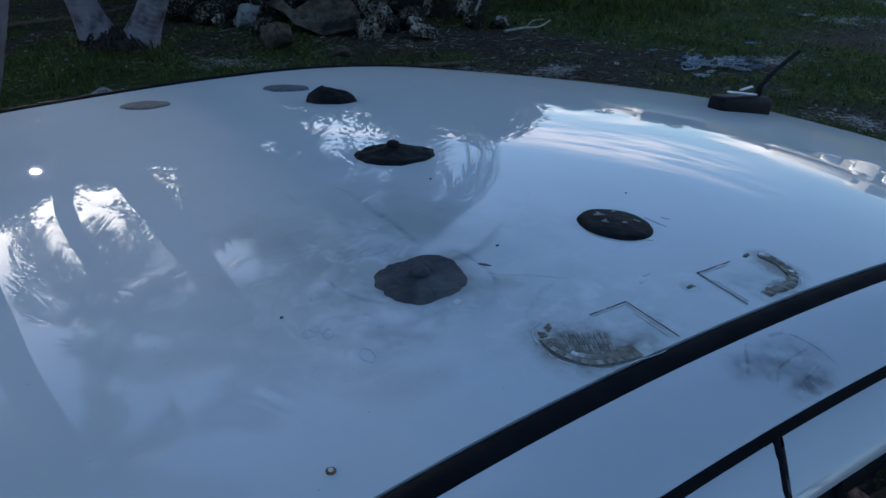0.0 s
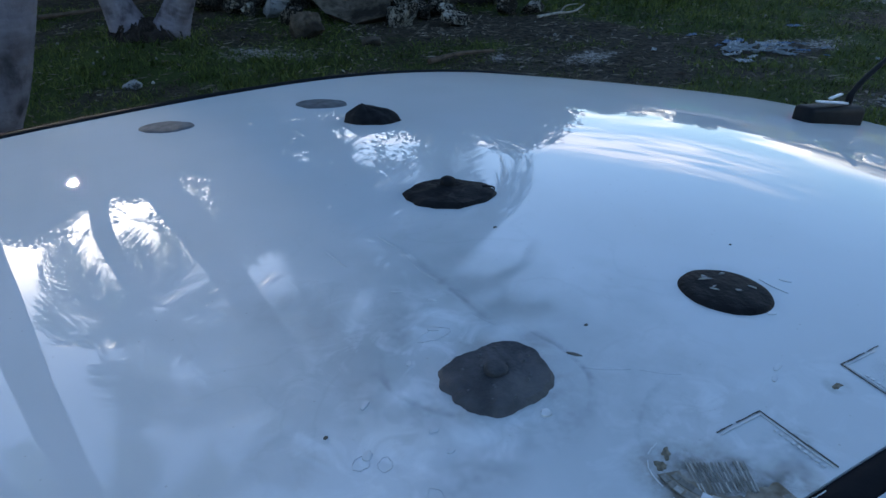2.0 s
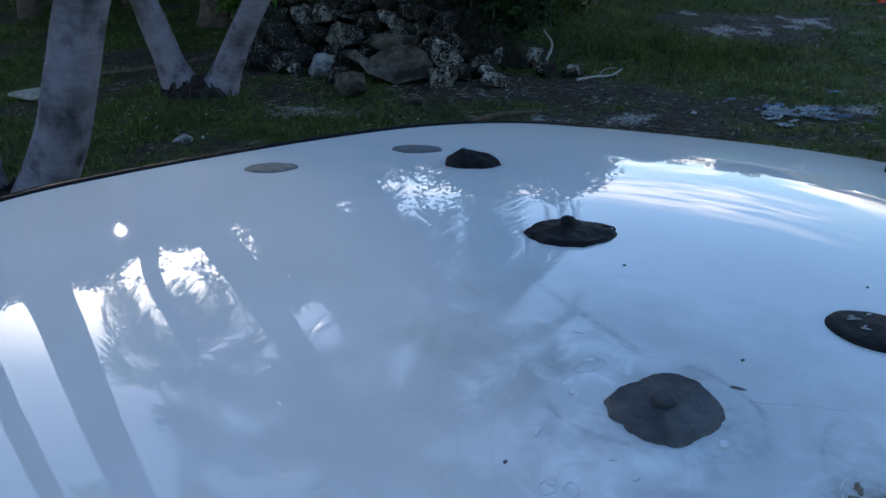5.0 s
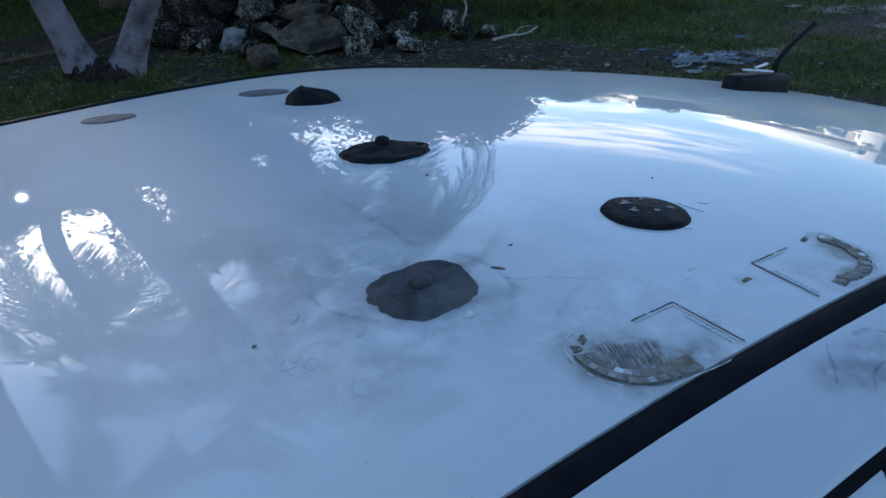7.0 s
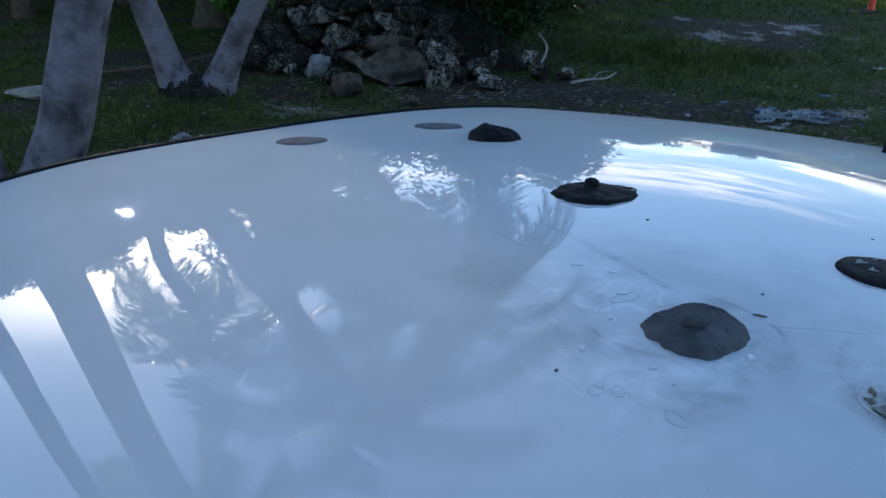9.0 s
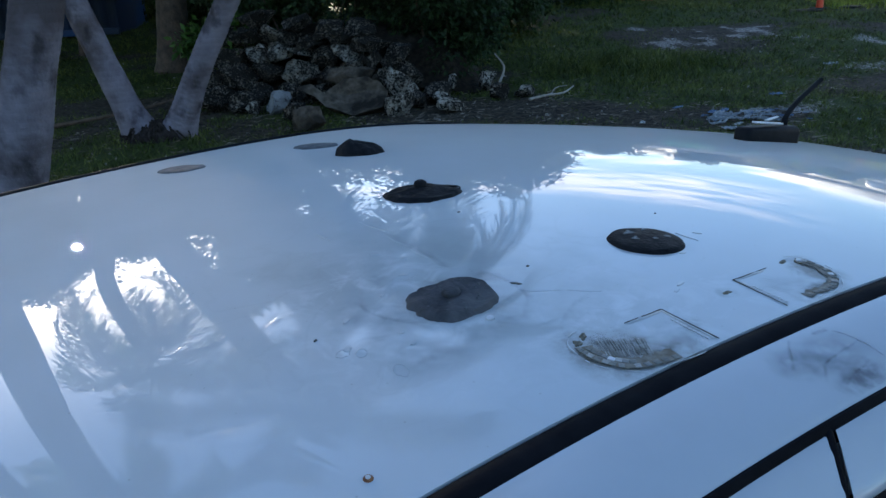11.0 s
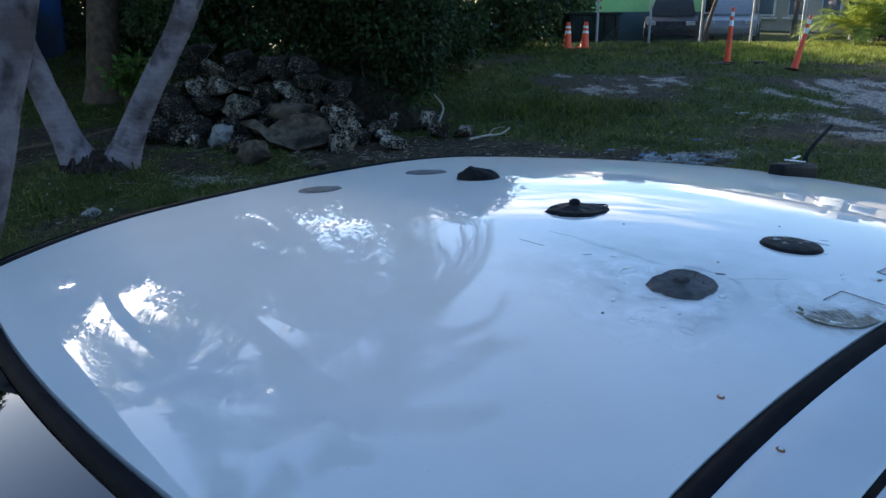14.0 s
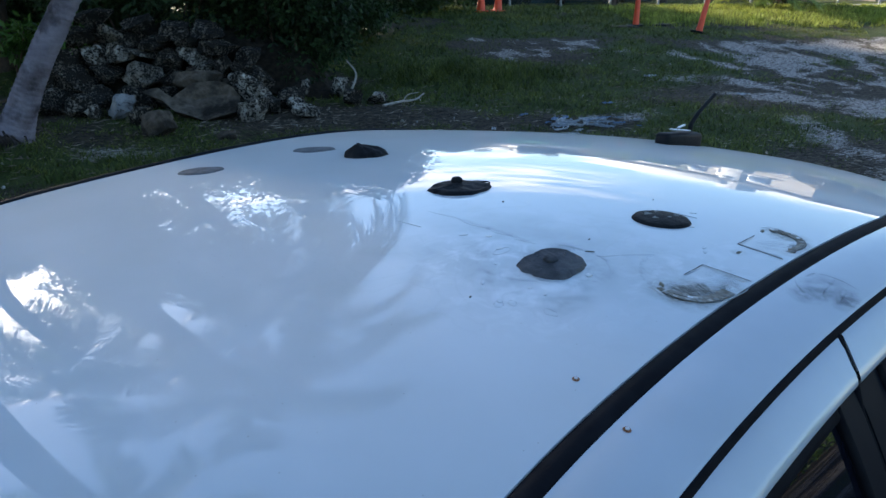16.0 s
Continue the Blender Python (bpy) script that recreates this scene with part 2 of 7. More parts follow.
M_BLUE_PLASTIC = surf("blue_plastic_film", (0.05, 0.11, 0.24), (0.17, 0.23, 0.32), 30, 0.4)
M_WHITE_PLASTIC = surf("white_plastic_film", (0.50, 0.52, 0.53), (0.10, 0.11, 0.12), 22, 0.45)
M_STICK = surf("pale_dead_wood", (0.34, 0.31, 0.27), (0.2, 0.18, 0.15), 12, 0.85, bump=0.4)
M_ROAD = surf("pale_concrete", (0.42, 0.40, 0.36), (0.34, 0.33, 0.30), 2, 0.9, bump=0.2)


def coral_surf(name, dark, pale, scale, amount):
    """Pitted coral rock: pale skin, its pits both sunk and coloured dark."""
    m = surf(name, pale, tuple(c * 0.7 for c in pale), 3.5, 0.95, c3=tuple(c * 0.55 for c in pale), spec=0.3)
    nt = m.node_tree
    L = nt.links.new
    b = nt.nodes["Principled BSDF"]
    co = nt.nodes.new("ShaderNodeTexCoord")
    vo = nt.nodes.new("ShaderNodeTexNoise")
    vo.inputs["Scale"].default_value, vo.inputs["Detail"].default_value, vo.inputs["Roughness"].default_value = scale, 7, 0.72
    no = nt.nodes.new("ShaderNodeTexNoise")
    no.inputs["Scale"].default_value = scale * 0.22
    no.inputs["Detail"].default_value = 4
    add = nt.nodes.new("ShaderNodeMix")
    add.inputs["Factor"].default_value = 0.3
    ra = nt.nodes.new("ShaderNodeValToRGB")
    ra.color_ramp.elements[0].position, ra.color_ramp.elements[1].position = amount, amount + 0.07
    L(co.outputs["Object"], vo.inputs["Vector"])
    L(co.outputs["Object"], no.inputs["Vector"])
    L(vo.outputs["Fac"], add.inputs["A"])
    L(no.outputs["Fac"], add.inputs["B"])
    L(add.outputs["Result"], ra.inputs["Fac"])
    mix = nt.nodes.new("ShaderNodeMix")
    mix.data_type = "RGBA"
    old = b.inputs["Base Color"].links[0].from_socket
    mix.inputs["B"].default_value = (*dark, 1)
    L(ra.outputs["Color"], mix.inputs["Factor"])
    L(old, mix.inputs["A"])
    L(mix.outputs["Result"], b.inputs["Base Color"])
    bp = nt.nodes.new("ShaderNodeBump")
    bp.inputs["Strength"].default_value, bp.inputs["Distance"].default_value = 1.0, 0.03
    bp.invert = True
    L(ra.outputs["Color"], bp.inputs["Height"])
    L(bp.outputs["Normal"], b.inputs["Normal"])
    return m


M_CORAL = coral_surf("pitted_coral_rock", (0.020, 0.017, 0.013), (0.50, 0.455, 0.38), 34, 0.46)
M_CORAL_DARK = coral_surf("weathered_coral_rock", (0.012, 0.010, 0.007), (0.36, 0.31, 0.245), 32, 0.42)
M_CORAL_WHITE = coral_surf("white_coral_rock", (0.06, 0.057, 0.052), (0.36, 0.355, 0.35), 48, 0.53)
M_SLAB = surf("grey_limestone", (0.058, 0.046, 0.034), (0.145, 0.120, 0.092), 11, 0.9, bump=1.0, bscale=30, c3=(0.028, 0.024, 0.019), spec=0.1)


def ground_surf():
    m = surf("earth_grass_sand", (0.019, 0.015, 0.010), (0.080, 0.064, 0.044), 15, 0.95, bump=1.0, bscale=30, spec=0.15)
    nt = m.node_tree
    L = nt.links.new
    b = nt.nodes["Principled BSDF"]
    at = nt.nodes.new("ShaderNodeVertexColor")
    at.layer_name = "cover"
    sep = nt.nodes.new("ShaderNodeSeparateColor")
    L(at.outputs["Color"], sep.inputs["Color"])
    co = nt.nodes.new("ShaderNodeTexCoord")
    col = b.inputs["Base Color"].links[0].from_socket
    for ch, c1, c2, sc, soft in (("Green", (0.021, 0.031, 0.007), (0.064, 0.080, 0.018), 13.0, 0.3), ("Red", (0.125, 0.110, 0.090), (0.58, 0.525, 0.475), 22.0, 0.26)):
        no = nt.nodes.new("ShaderNodeTexNoise")
        no.inputs["Scale"].default_value, no.inputs["Detail"].default_value, no.inputs["Roughness"].default_value = sc, 8, 0.7
        L(co.outputs["Object"], no.inputs["Vector"])
        ad = nt.nodes.new("ShaderNodeMath")
        ad.operation = "ADD"
        L(sep.outputs[ch], ad.inputs[0])
        st = nt.nodes.new("ShaderNodeMapRange")
        st.inputs["From Min"].default_value, st.inputs["From Max"].default_value = 0.28, 0.74
        L(no.outputs["Fac"], st.inputs["Value"])
        L(st.outputs["Result"] if ch == "Red" else no.outputs["Fac"], ad.inputs[1])
        ra = nt.nodes.new("ShaderNodeValToRGB")
        ra.color_ramp.elements[0].position, ra.color_ramp.elements[1].position = 0.5, 0.5 + soft
        sb = nt.nodes.new("ShaderNodeMath")
        sb.operation = "SUBTRACT"
        sb.inputs[1].default_value = 0.5
        L(ad.outputs[0], sb.inputs[0])
        L(sb.outputs[0], ra.inputs["Fac"])
        cm = nt.nodes.new("ShaderNodeMix")
        cm.data_type = "RGBA"
        cm.inputs["A"].default_value, cm.inputs["B"].default_value = (*c1, 1), (*c2, 1)
        n2 = nt.nodes.new("ShaderNodeTexNoise")
        n2.inputs["Scale"].default_value, n2.inputs["Detail"].default_value = sc * 5, 4
        L(co.outputs["Object"], n2.inputs["Vector"])
        L(n2.outputs["Fac"], cm.inputs["Factor"])
        mx = nt.nodes.new("ShaderNodeMix")
        mx.data_type = "RGBA"
        L(ra.outputs["Color"], mx.inputs["Factor"])
        L(col, mx.inputs["A"])
        L(cm.outputs["Result"], mx.inputs["B"])
        col = mx.outputs["Result"]
    L(col, b.inputs["Base Color"])
    return m


M_GROUND = ground_surf()

# ------------------------------------------------------------ helpers of this scene


def link(name, me, material, parent=None, label="", smooth=True):
    me.materials.append(material)
    me.polygons.foreach_set("use_smooth", [smooth] * len(me.polygons))
    ob = new(name, me)
    if parent:
        ob.parent = parent
    if label:
        ob["label"] = label
    return ob


def part(name, bm, material, parent=None, label="", smooth=True):
    me = bpy.data.meshes.new(name)
    bmesh.ops.recalc_face_normals(bm, faces=bm.faces)
    bm.to_mesh(me)
    bm.free()
    if smooth:
        me.set_sharp_from_angle(angle=radians(48))
    return link(name, me, material, parent, label, smooth)


def raw(name, verts, faces):
    me = bpy.data.meshes.new(name)
    me.from_pydata(verts, [], faces)
    me.update()
    return me


def thing(name, m, label, category, group="", kind=""):
    ob = new(name)
    ob.matrix_world = m
    ob.empty_display_size = 0.1
    return tagged(ob, label, category, group, kind)


def box(sx, sy, sz, bevel=0.0, at=(0, 0, 0), seg=2):
    bm = bmesh.new()
    bmesh.ops.create_cube(bm, size=1, matrix=Matrix.Translation(at) @ Matrix.Diagonal((sx, sy, sz, 1)))
    if bevel:
        bmesh.ops.bevel(bm, geom=bm.edges[:], offset=bevel, segments=seg, affect="EDGES", profile=0.5)
    return bm


def lathe(profile, seg=24, at=(0, 0, 0)):
    """A solid of revolution from (radius, height) pairs."""
    bm = bmesh.new()
    rings = []
    for r, z in profile:
        if r < 1e-5:
            rings.append([bm.verts.new((at[0], at[1], at[2] + z))])
        else:
            rings.append([bm.verts.new((at[0] + r * math.cos(2 * math.pi * i / seg), at[1] + r * math.sin(2 * math.pi * i / seg), at[2] + z)) for i in range(seg)])
    for a, b in zip(rings, rings[1:]):
        for i in range(seg):
            j = (i + 1) % seg
            if len(a) == 1:
                bm.faces.new((a[0], b[i], b[j]))
            elif len(b) == 1:
                bm.faces.new((a[i], a[j], b[0]))
            else:
                bm.faces.new((a[i], a[j], b[j], b[i]))
    return bm


def spline(points, n):
    """n points along a smooth line through the given ones."""
    P = [Vector(p) for p in points]
    P = [P[0] * 2 - P[1]] + P + [P[-1] * 2 - P[-2]]
    out = []
    for k in range(n):
        s = k / (n - 1) * (len(P) - 3)
        i = min(int(s), len(P) - 4)
        t = s - i
        a, b, c, d = P[i:i + 4]
        out.append(0.5 * ((2 * b) + (c - a) * t + (2 * a - 5 * b + 4 * c - d) * t * t + (3 * b - a - 3 * c + d) * t ** 3))
    return out


def tube(points, radii, seg=8, cap=True):
    """A tube along points."""
    bm = bmesh.new()
    rings = []
    up = Vector((0, 0, 1))
    for i, p in enumerate(points):
        d = (points[min(i + 1, len(points) - 1)] - points[max(i - 1, 0)]).normalized()
        a = d.cross(Vector((1, 0, 0)) if abs(d.x) < 0.9 else up).normalized()
        b = d.cross(a)
        r = radii[i] if hasattr(radii, "__len__") else radii
        rings.append([bm.verts.new(p + (a * math.cos(2 * math.pi * k / seg) + b * math.sin(2 * math.pi * k / seg)) * r) for k in range(seg)])
    for a, b in zip(rings, rings[1:]):
        for k in range(seg):
            bm.faces.new((a[k], a[(k + 1) % seg], b[(k + 1) % seg], b[k]))
    if cap:
        bm.faces.new(rings[0][::-1])
        bm.faces.new(rings[-1])
    return bm


def smoothstep(a, b, x):
    t = min(1.0, max(0.0, (x - a) / (b - a)))
    return t * t * (3 - 2 * t)


# ------------------------------------------------------------ ground


def ground_z(x, y):
    rise = 0.07 * max(0.0, min(y, 20) - 10) - 0.05 * max(0.0, min(y, 26) - 20)
    rise *= smoothstep(8.5, 13, y)
    mound = 0.10 * math.exp(-((x + 3.2) ** 2 + (y - 7.6) ** 2) / 0.8) + 0.10 * math.exp(-((x + 3.1) ** 2 + (y - 4.1) ** 2) / 0.7)
    near = smoothstep(60, 25, math.hypot(x, y))
    bumps = (0.05 * noise.noise(Vector((x * 0.5, y * 0.5, 3))) + 0.02 * noise.noise(Vector((x * 2.1, y * 2.1, 7)))) * near
    flat = smoothstep(1.0, 3.2, math.hypot(x * 0.6, y))
    return rise + mound + bumps * flat


def cover(x, y):
    """How much bare sand and how much grass lie here, 0 to 1 each."""
    n = noise.fractal(Vector((x * 0.35, y * 0.5, 1.7)), 1.0, 2.0, 4)
    n2 = noise.fractal(Vector((x * 1.7, y * 0.8, 9.1)), 0.7, 2.0, 6)
    sand = 0.0
    sand = max(sand, smoothstep(4.6, 7.6, x - 0.25 * (y - 8)) * smoothstep(14.6, 13.4, y) * (0.74 + 2.6 * n2))  # gravel yard
    sand = max(sand, smoothstep(7.4, 8.6, x) * smoothstep(11.6, 12.6, y) * smoothstep(14.6, 13.8, y) * (1.0 + 1.2 * n2))
    sand = max(sand, math.exp(-(((x - 4.8) / 1.5) ** 2 + ((y - 13.3) / 0.8) ** 2)) * (0.62 + 3.2 * n2))
    sand = max(sand, math.exp(-(((x - 5.9) / 1.2) ** 2 + ((y - 14.6) / 0.5) ** 2)) * (0.5 + 3.0 * n2))
    sand = max(sand, math.exp(-(((x - 3.6) / 1.0) ** 2 + ((y - 14.9) / 0.35) ** 2)) * (0.45 + 3.0 * n2))
    sand = max(sand, math.exp(-(((x - 3.5) / 0.9) ** 2 + ((y - 7.9) / 0.5) ** 2)) * 0.72)
    sand = max(sand, math.exp(-(((x + 1.75) / 1.0) ** 2 + ((y - 7.35) / 0.42) ** 2)) * (0.80 + 0.8 * n2))
    sand = max(sand, math.exp(-(((x + 7.0) / 2.5) ** 2 + ((y - 10.6) / 0.5) ** 2)) * 0.55)
    sand = max(sand, math.exp(-(((x - 7.5) / 1.4) ** 2 + ((y - 8.3) / 0.6) ** 2)) * 0.8)
    sand = max(sand, math.exp(-(((x - 6.6) / 1.2) ** 2 + ((y - 10.9) / 0.35) ** 2)) * (0.8 + 0.8 * n2))
    sand = max(sand, math.exp(-(((x - 4.0) / 0.75) ** 2 + ((y - 8.05) / 0.45) ** 2)) * (0.85 + 0.8 * n2))
    sand = max(sand, math.exp(-(((x - 3.7) / 0.7) ** 2 + ((y - 5.6) / 0.5) ** 2)) * (0.85 + 1.2 * n2))
    sand = max(sand, math.exp(-(((x - 1.2) / 1.1) ** 2 + ((y - 7.4) / 0.35) ** 2)) * (0.50 + 1.6 * n2))
    bare = 0.9 * math.exp(-(((x - 0.2) / 2.9) ** 2 + ((y - 8.6) / 1.0) ** 2)) + 0.55 * math.exp(-(((x - 1.2) / 2.2) ** 2 + ((y - 6.6) / 0.8) ** 2))
    bare += 0.12 * math.exp(-(((x - 5.2) / 2.4) ** 2 + ((y - 14.0) / 1.3) ** 2)) + 0.25 * math.exp(-(((x - 5.4) / 1.6) ** 2 + ((y - 9.6) / 0.6) ** 2))
    grass = 0.96 + 0.75 * n + 0.50 * n2 - bare - 0.8 * sand
    grass += 0.35 * math.exp(-(((x - 3.6) / 1.8) ** 2 + ((y - 12.0) / 1.3) ** 2)) + 0.3 * smoothstep(18, 24, y)
    grass += 0.3 * math.exp(-(((x + 3.6) / 1.3) ** 2 + ((y - 6.3) / 0.9) ** 2))
    if math.hypot(x, y) < 2.6:
        grass -= 0.3
    sand = 0.80 * max(0.0, sand) + 0.12 * n2
    return min(0.78, max(0.0, sand)), min(1.0, max(0.0, grass))


def build_ground():
    def axis(lo, hi, step, far):
        xs = list(np.arange(lo, hi + 1e-6, step))
        d, x = step, hi
        while x < far:
            d *= 1.25
            x += d
            xs.append(x)
        d, x = step, lo
        while x > -far:
            d *= 1.25
            x -= d
            xs.insert(0, x)
        return xs
    xs, ys = axis(-8, 15, 0.16, 1500), axis(2.5, 27, 0.16, 1500)
    verts = [(x, y, ground_z(x, y)) for y in ys for x in xs]
    w = len(xs)
    faces = [(j * w + i, j * w + i + 1, (j + 1) * w + i + 1, (j + 1) * w + i) for j in range(len(ys) - 1) for i in range(w - 1)]
    me = raw("ground", verts, faces)
    ca = me.color_attributes.new("cover", "FLOAT_COLOR", "POINT")
    vals = np.ones((len(verts), 4), dtype=np.float32)
    for k, (x, y, z) in enumerate(verts):
        s, g = cover(x, y)
        vals[k, 0], vals[k, 1], vals[k, 2] = s * 0.9, g * 0.9, 0
    ca.data.foreach_set("color", vals.ravel())
    tagged(link("ground", me, M_GROUND), "dark earth lot with patchy grass and pale sand", "ground", kind="structure")


build_ground()


def build_grass():
    rng = random.Random(5)
    verts, faces = [], []
    want = 230000
    tries = 0
    while len(faces) < want and tries < want * 3:
        tries += 1
        y = 3.0 + 18.5 * rng.random() ** 1.35
        span = 2.5 + y * 0.72
        x0 = rng.uniform(-span * 0.85, span)
        s, g = cover(x0, y)
        clump = noise.noise(Vector((x0 * 2.3, y * 2.3, 4.4))) + 0.6 * noise.noise(Vector((x0 * 6.0, y * 6.0, 1.1)))
        if rng.random() > (g - 0.18) * 1.7 * (0.85 + 1.1 * clump):
            continue
        lush = math.exp(-(((x0 - 3.2) / 1.6) ** 2 + ((y - 11.6) / 1.1) ** 2)) + 0.4 * smoothstep(15, 19, y)
        z = ground_z(x0, y) - 0.008
        for _ in range(3 if lush < 0.3 else 5):
            x, yy = x0 + rng.gauss(0, 0.03), y + rng.gauss(0, 0.03)
            h = rng.uniform(0.015, 0.055) * (0.35 + 1.2 * g) * (1 + 1.8 * lush) * (1 + 0.5 * clump)
            wd = rng.uniform(0.0022, 0.0042) * (1 + 0.10 * y)
            a = rng.uniform(0, 6.283)
            c, si = math.cos(a), math.sin(a)
            lean = rng.uniform(0.4, 1.8) * h
            k = len(verts)
            verts += [(x - wd * c, yy - wd * si, z), (x + wd * c, yy + wd * si, z), (x - si * lean, yy + c * lean, z + h)]
            faces.append((k, k + 1, k + 2))
    tagged(link("grass", raw("grass", verts, faces), M_GRASS, smooth=False), "short ragged green grass tufts on the earth lot", "grass", kind="stuff")
    # dry leaves and twigs lying about
    verts, faces = [], []
    for _ in range(15000):
        x, y = rng.uniform(-5, 7), 4.0 + 9.5 * rng.random() ** 1.2
        if rng.random() > 0.35 + 0.65 * math.exp(-(((x - 0.5) / 3.0) ** 2 + ((y - 8.3) / 1.6) ** 2)):
            continue
        a, ln, wd = rng.uniform(0, 6.283), rng.uniform(0.02, 0.08), rng.uniform(0.004, 0.016)
        c, si, z = math.cos(a), math.sin(a), ground_z(x, y) + rng.uniform(0.004, 0.02)
        k = len(verts)
        verts += [(x - ln * c, y - ln * si, z), (x - wd * si, y + wd * c, z + 0.008), (x + ln * c, y + ln * si, z + rng.uniform(-0.004, 0.02)), (x + wd * si, y - wd * c, z + 0.002)]
        faces.append((k, k + 1, k + 2, k + 3))
    tagged(link("leaf_litter", raw("leaf_litter", verts, faces), M_LITTER, smooth=False), "dry brown leaves and twigs on the earth", "litter", kind="stuff")


def build_tall_grass():
    """Longer yellow-green grass along the sunny end of the lot, sunlight put into its colour."""
    rng = random.Random(15)
    verts, faces = [], []
    for _ in range(15000):
        x0, y = rng.uniform(8.6, 19.0), rng.uniform(15.6, 19.8)
        clump = noise.noise(Vector((x0 * 1.4, y * 1.4, 6.0)))
        if rng.random() > smoothstep(15.4, 17.4, y + 0.16 * (x0 - 13)) * (0.75 + 0.8 * clump):
            continue
        z = ground_z(x0, y) - 0.01
        for _ in range(4):
            x, yy = x0 + rng.gauss(0, 0.05), y + rng.gauss(0, 0.05)
            h, wd, a = rng.uniform(0.05, 0.16) * (1 + 0.5 * clump), rng.uniform(0.006, 0.012), rng.uniform(0, 6.283)
            c, si, lean = math.cos(a), math.sin(a), rng.uniform(0.2, 0.9) * h
            k = len(verts)
            verts += [(x - wd * c, yy - wd * si, z), (x + wd * c, yy + wd * si, z), (x - si * lean, yy + c * lean, z + h)]
            faces.append((k, k + 1, k + 2))
    tagged(link("tall_grass", raw("tall_grass", verts, faces), M_GRASS_DRY_LIT, smooth=False), "longer yellow-green grass along the concrete strip, sunlight in its colour", "grass", kind="stuff")


# yellower than the short grass, and brighter with sunlight put into the colour
M_GRASS_DRY_LIT = leaf_surf("sunlit_yellow_grass_blade", (0.16, 0.20, 0.022), (0.30, 0.32, 0.06), 0.7, 0.6)
build_tall_grass()
M_LITTER = leaf_surf("dry_leaf_litter", (0.06, 0.045, 0.03), (0.26, 0.225, 0.175), 0.7, 0.8)
build_grass()

# ------------------------------------------------------------ the car
CAR_YAW = 36.5
CAR = pose(-0.2022, 0.2733, 0, 0, 0, CAR_YAW)  # local x to the rear, y to the far side


def roof_z(x, y):
    crown = 1.4695 - 0.085 * (x - 0.15) ** 2 - max(0.0, x - 0.25) ** 2 * (0.033 + 0.20 * max(0.0, y) ** 2) - 0.08 * (y + 0.14) ** 2 - max(0.0, -0.22 - x) ** 2 * (0.20 + 0.30 * (y + 0.14) ** 2)
    roll = max(0.0, 0.0043 - 0.0206 * x + 0.0276 * x * x)  # the skin rolls down to the near gutter
    return crown - roll * (max(0.0, -0.25 - y) / 0.255) ** 2


SIDE = -1


def half_width(x):
    """From the middle of the roof to its gutter, on the side in hand."""
    if SIDE > 0:
        return 0.512 + 0.045 * max(0.0, x) - 0.085 * max(0.0, x - 0.5) ** 2
    q = min(0.5, max(-0.33, x))
    r = max(0.0, x - 0.5)
    return 0.5078 + 0.0576 * q + 0.1051 * q * q - 0.0866 * q ** 3 + 0.05 * r - 0.085 * r * r


def front_edge(y):
    return -0.542 + 0.21 * y * y


def rear_edge(y):
    return 1.08 - 0.12 * y * y


STRIP = 0.0205  # width of the moulding

car = thing("car", CAR, "white parked saloon car with sealed holes in its glossy roof", "car")


def build_roof():
    global SIDE
    bm = bmesh.new()
    nu, nv = 80, 56
    grid = []
    for i in range(nu + 1):
        row = []
        for j in range(nv + 1):
            s = j / nv * 2 - 1
            SIDE = -1 if s < 0 else 1
            x = 0.0
            for _ in range(3):
                y = s * half_width(x)
                x = front_edge(y) + (rear_edge(y) - front_edge(y)) * i / nu
            row.append(bm.verts.new((x, y, roof_z(x, y))))
        grid.append(row)
    for i in range(nu):
        for j in range(nv):
            bm.faces.new((grid[i][j], grid[i + 1][j], grid[i + 1][j + 1], grid[i][j + 1]))
    edge = [e for e in bm.edges if e.is_boundary]
    ret = bmesh.ops.extrude_edge_only(bm, edges=edge)
    for v in ret["geom"]:
        if isinstance(v, bmesh.types.BMVert):
            v.co.z -= 0.012
    return part("roof_panel", bm, M_ROOF, car, "white glossy roof skin with faint water stains")


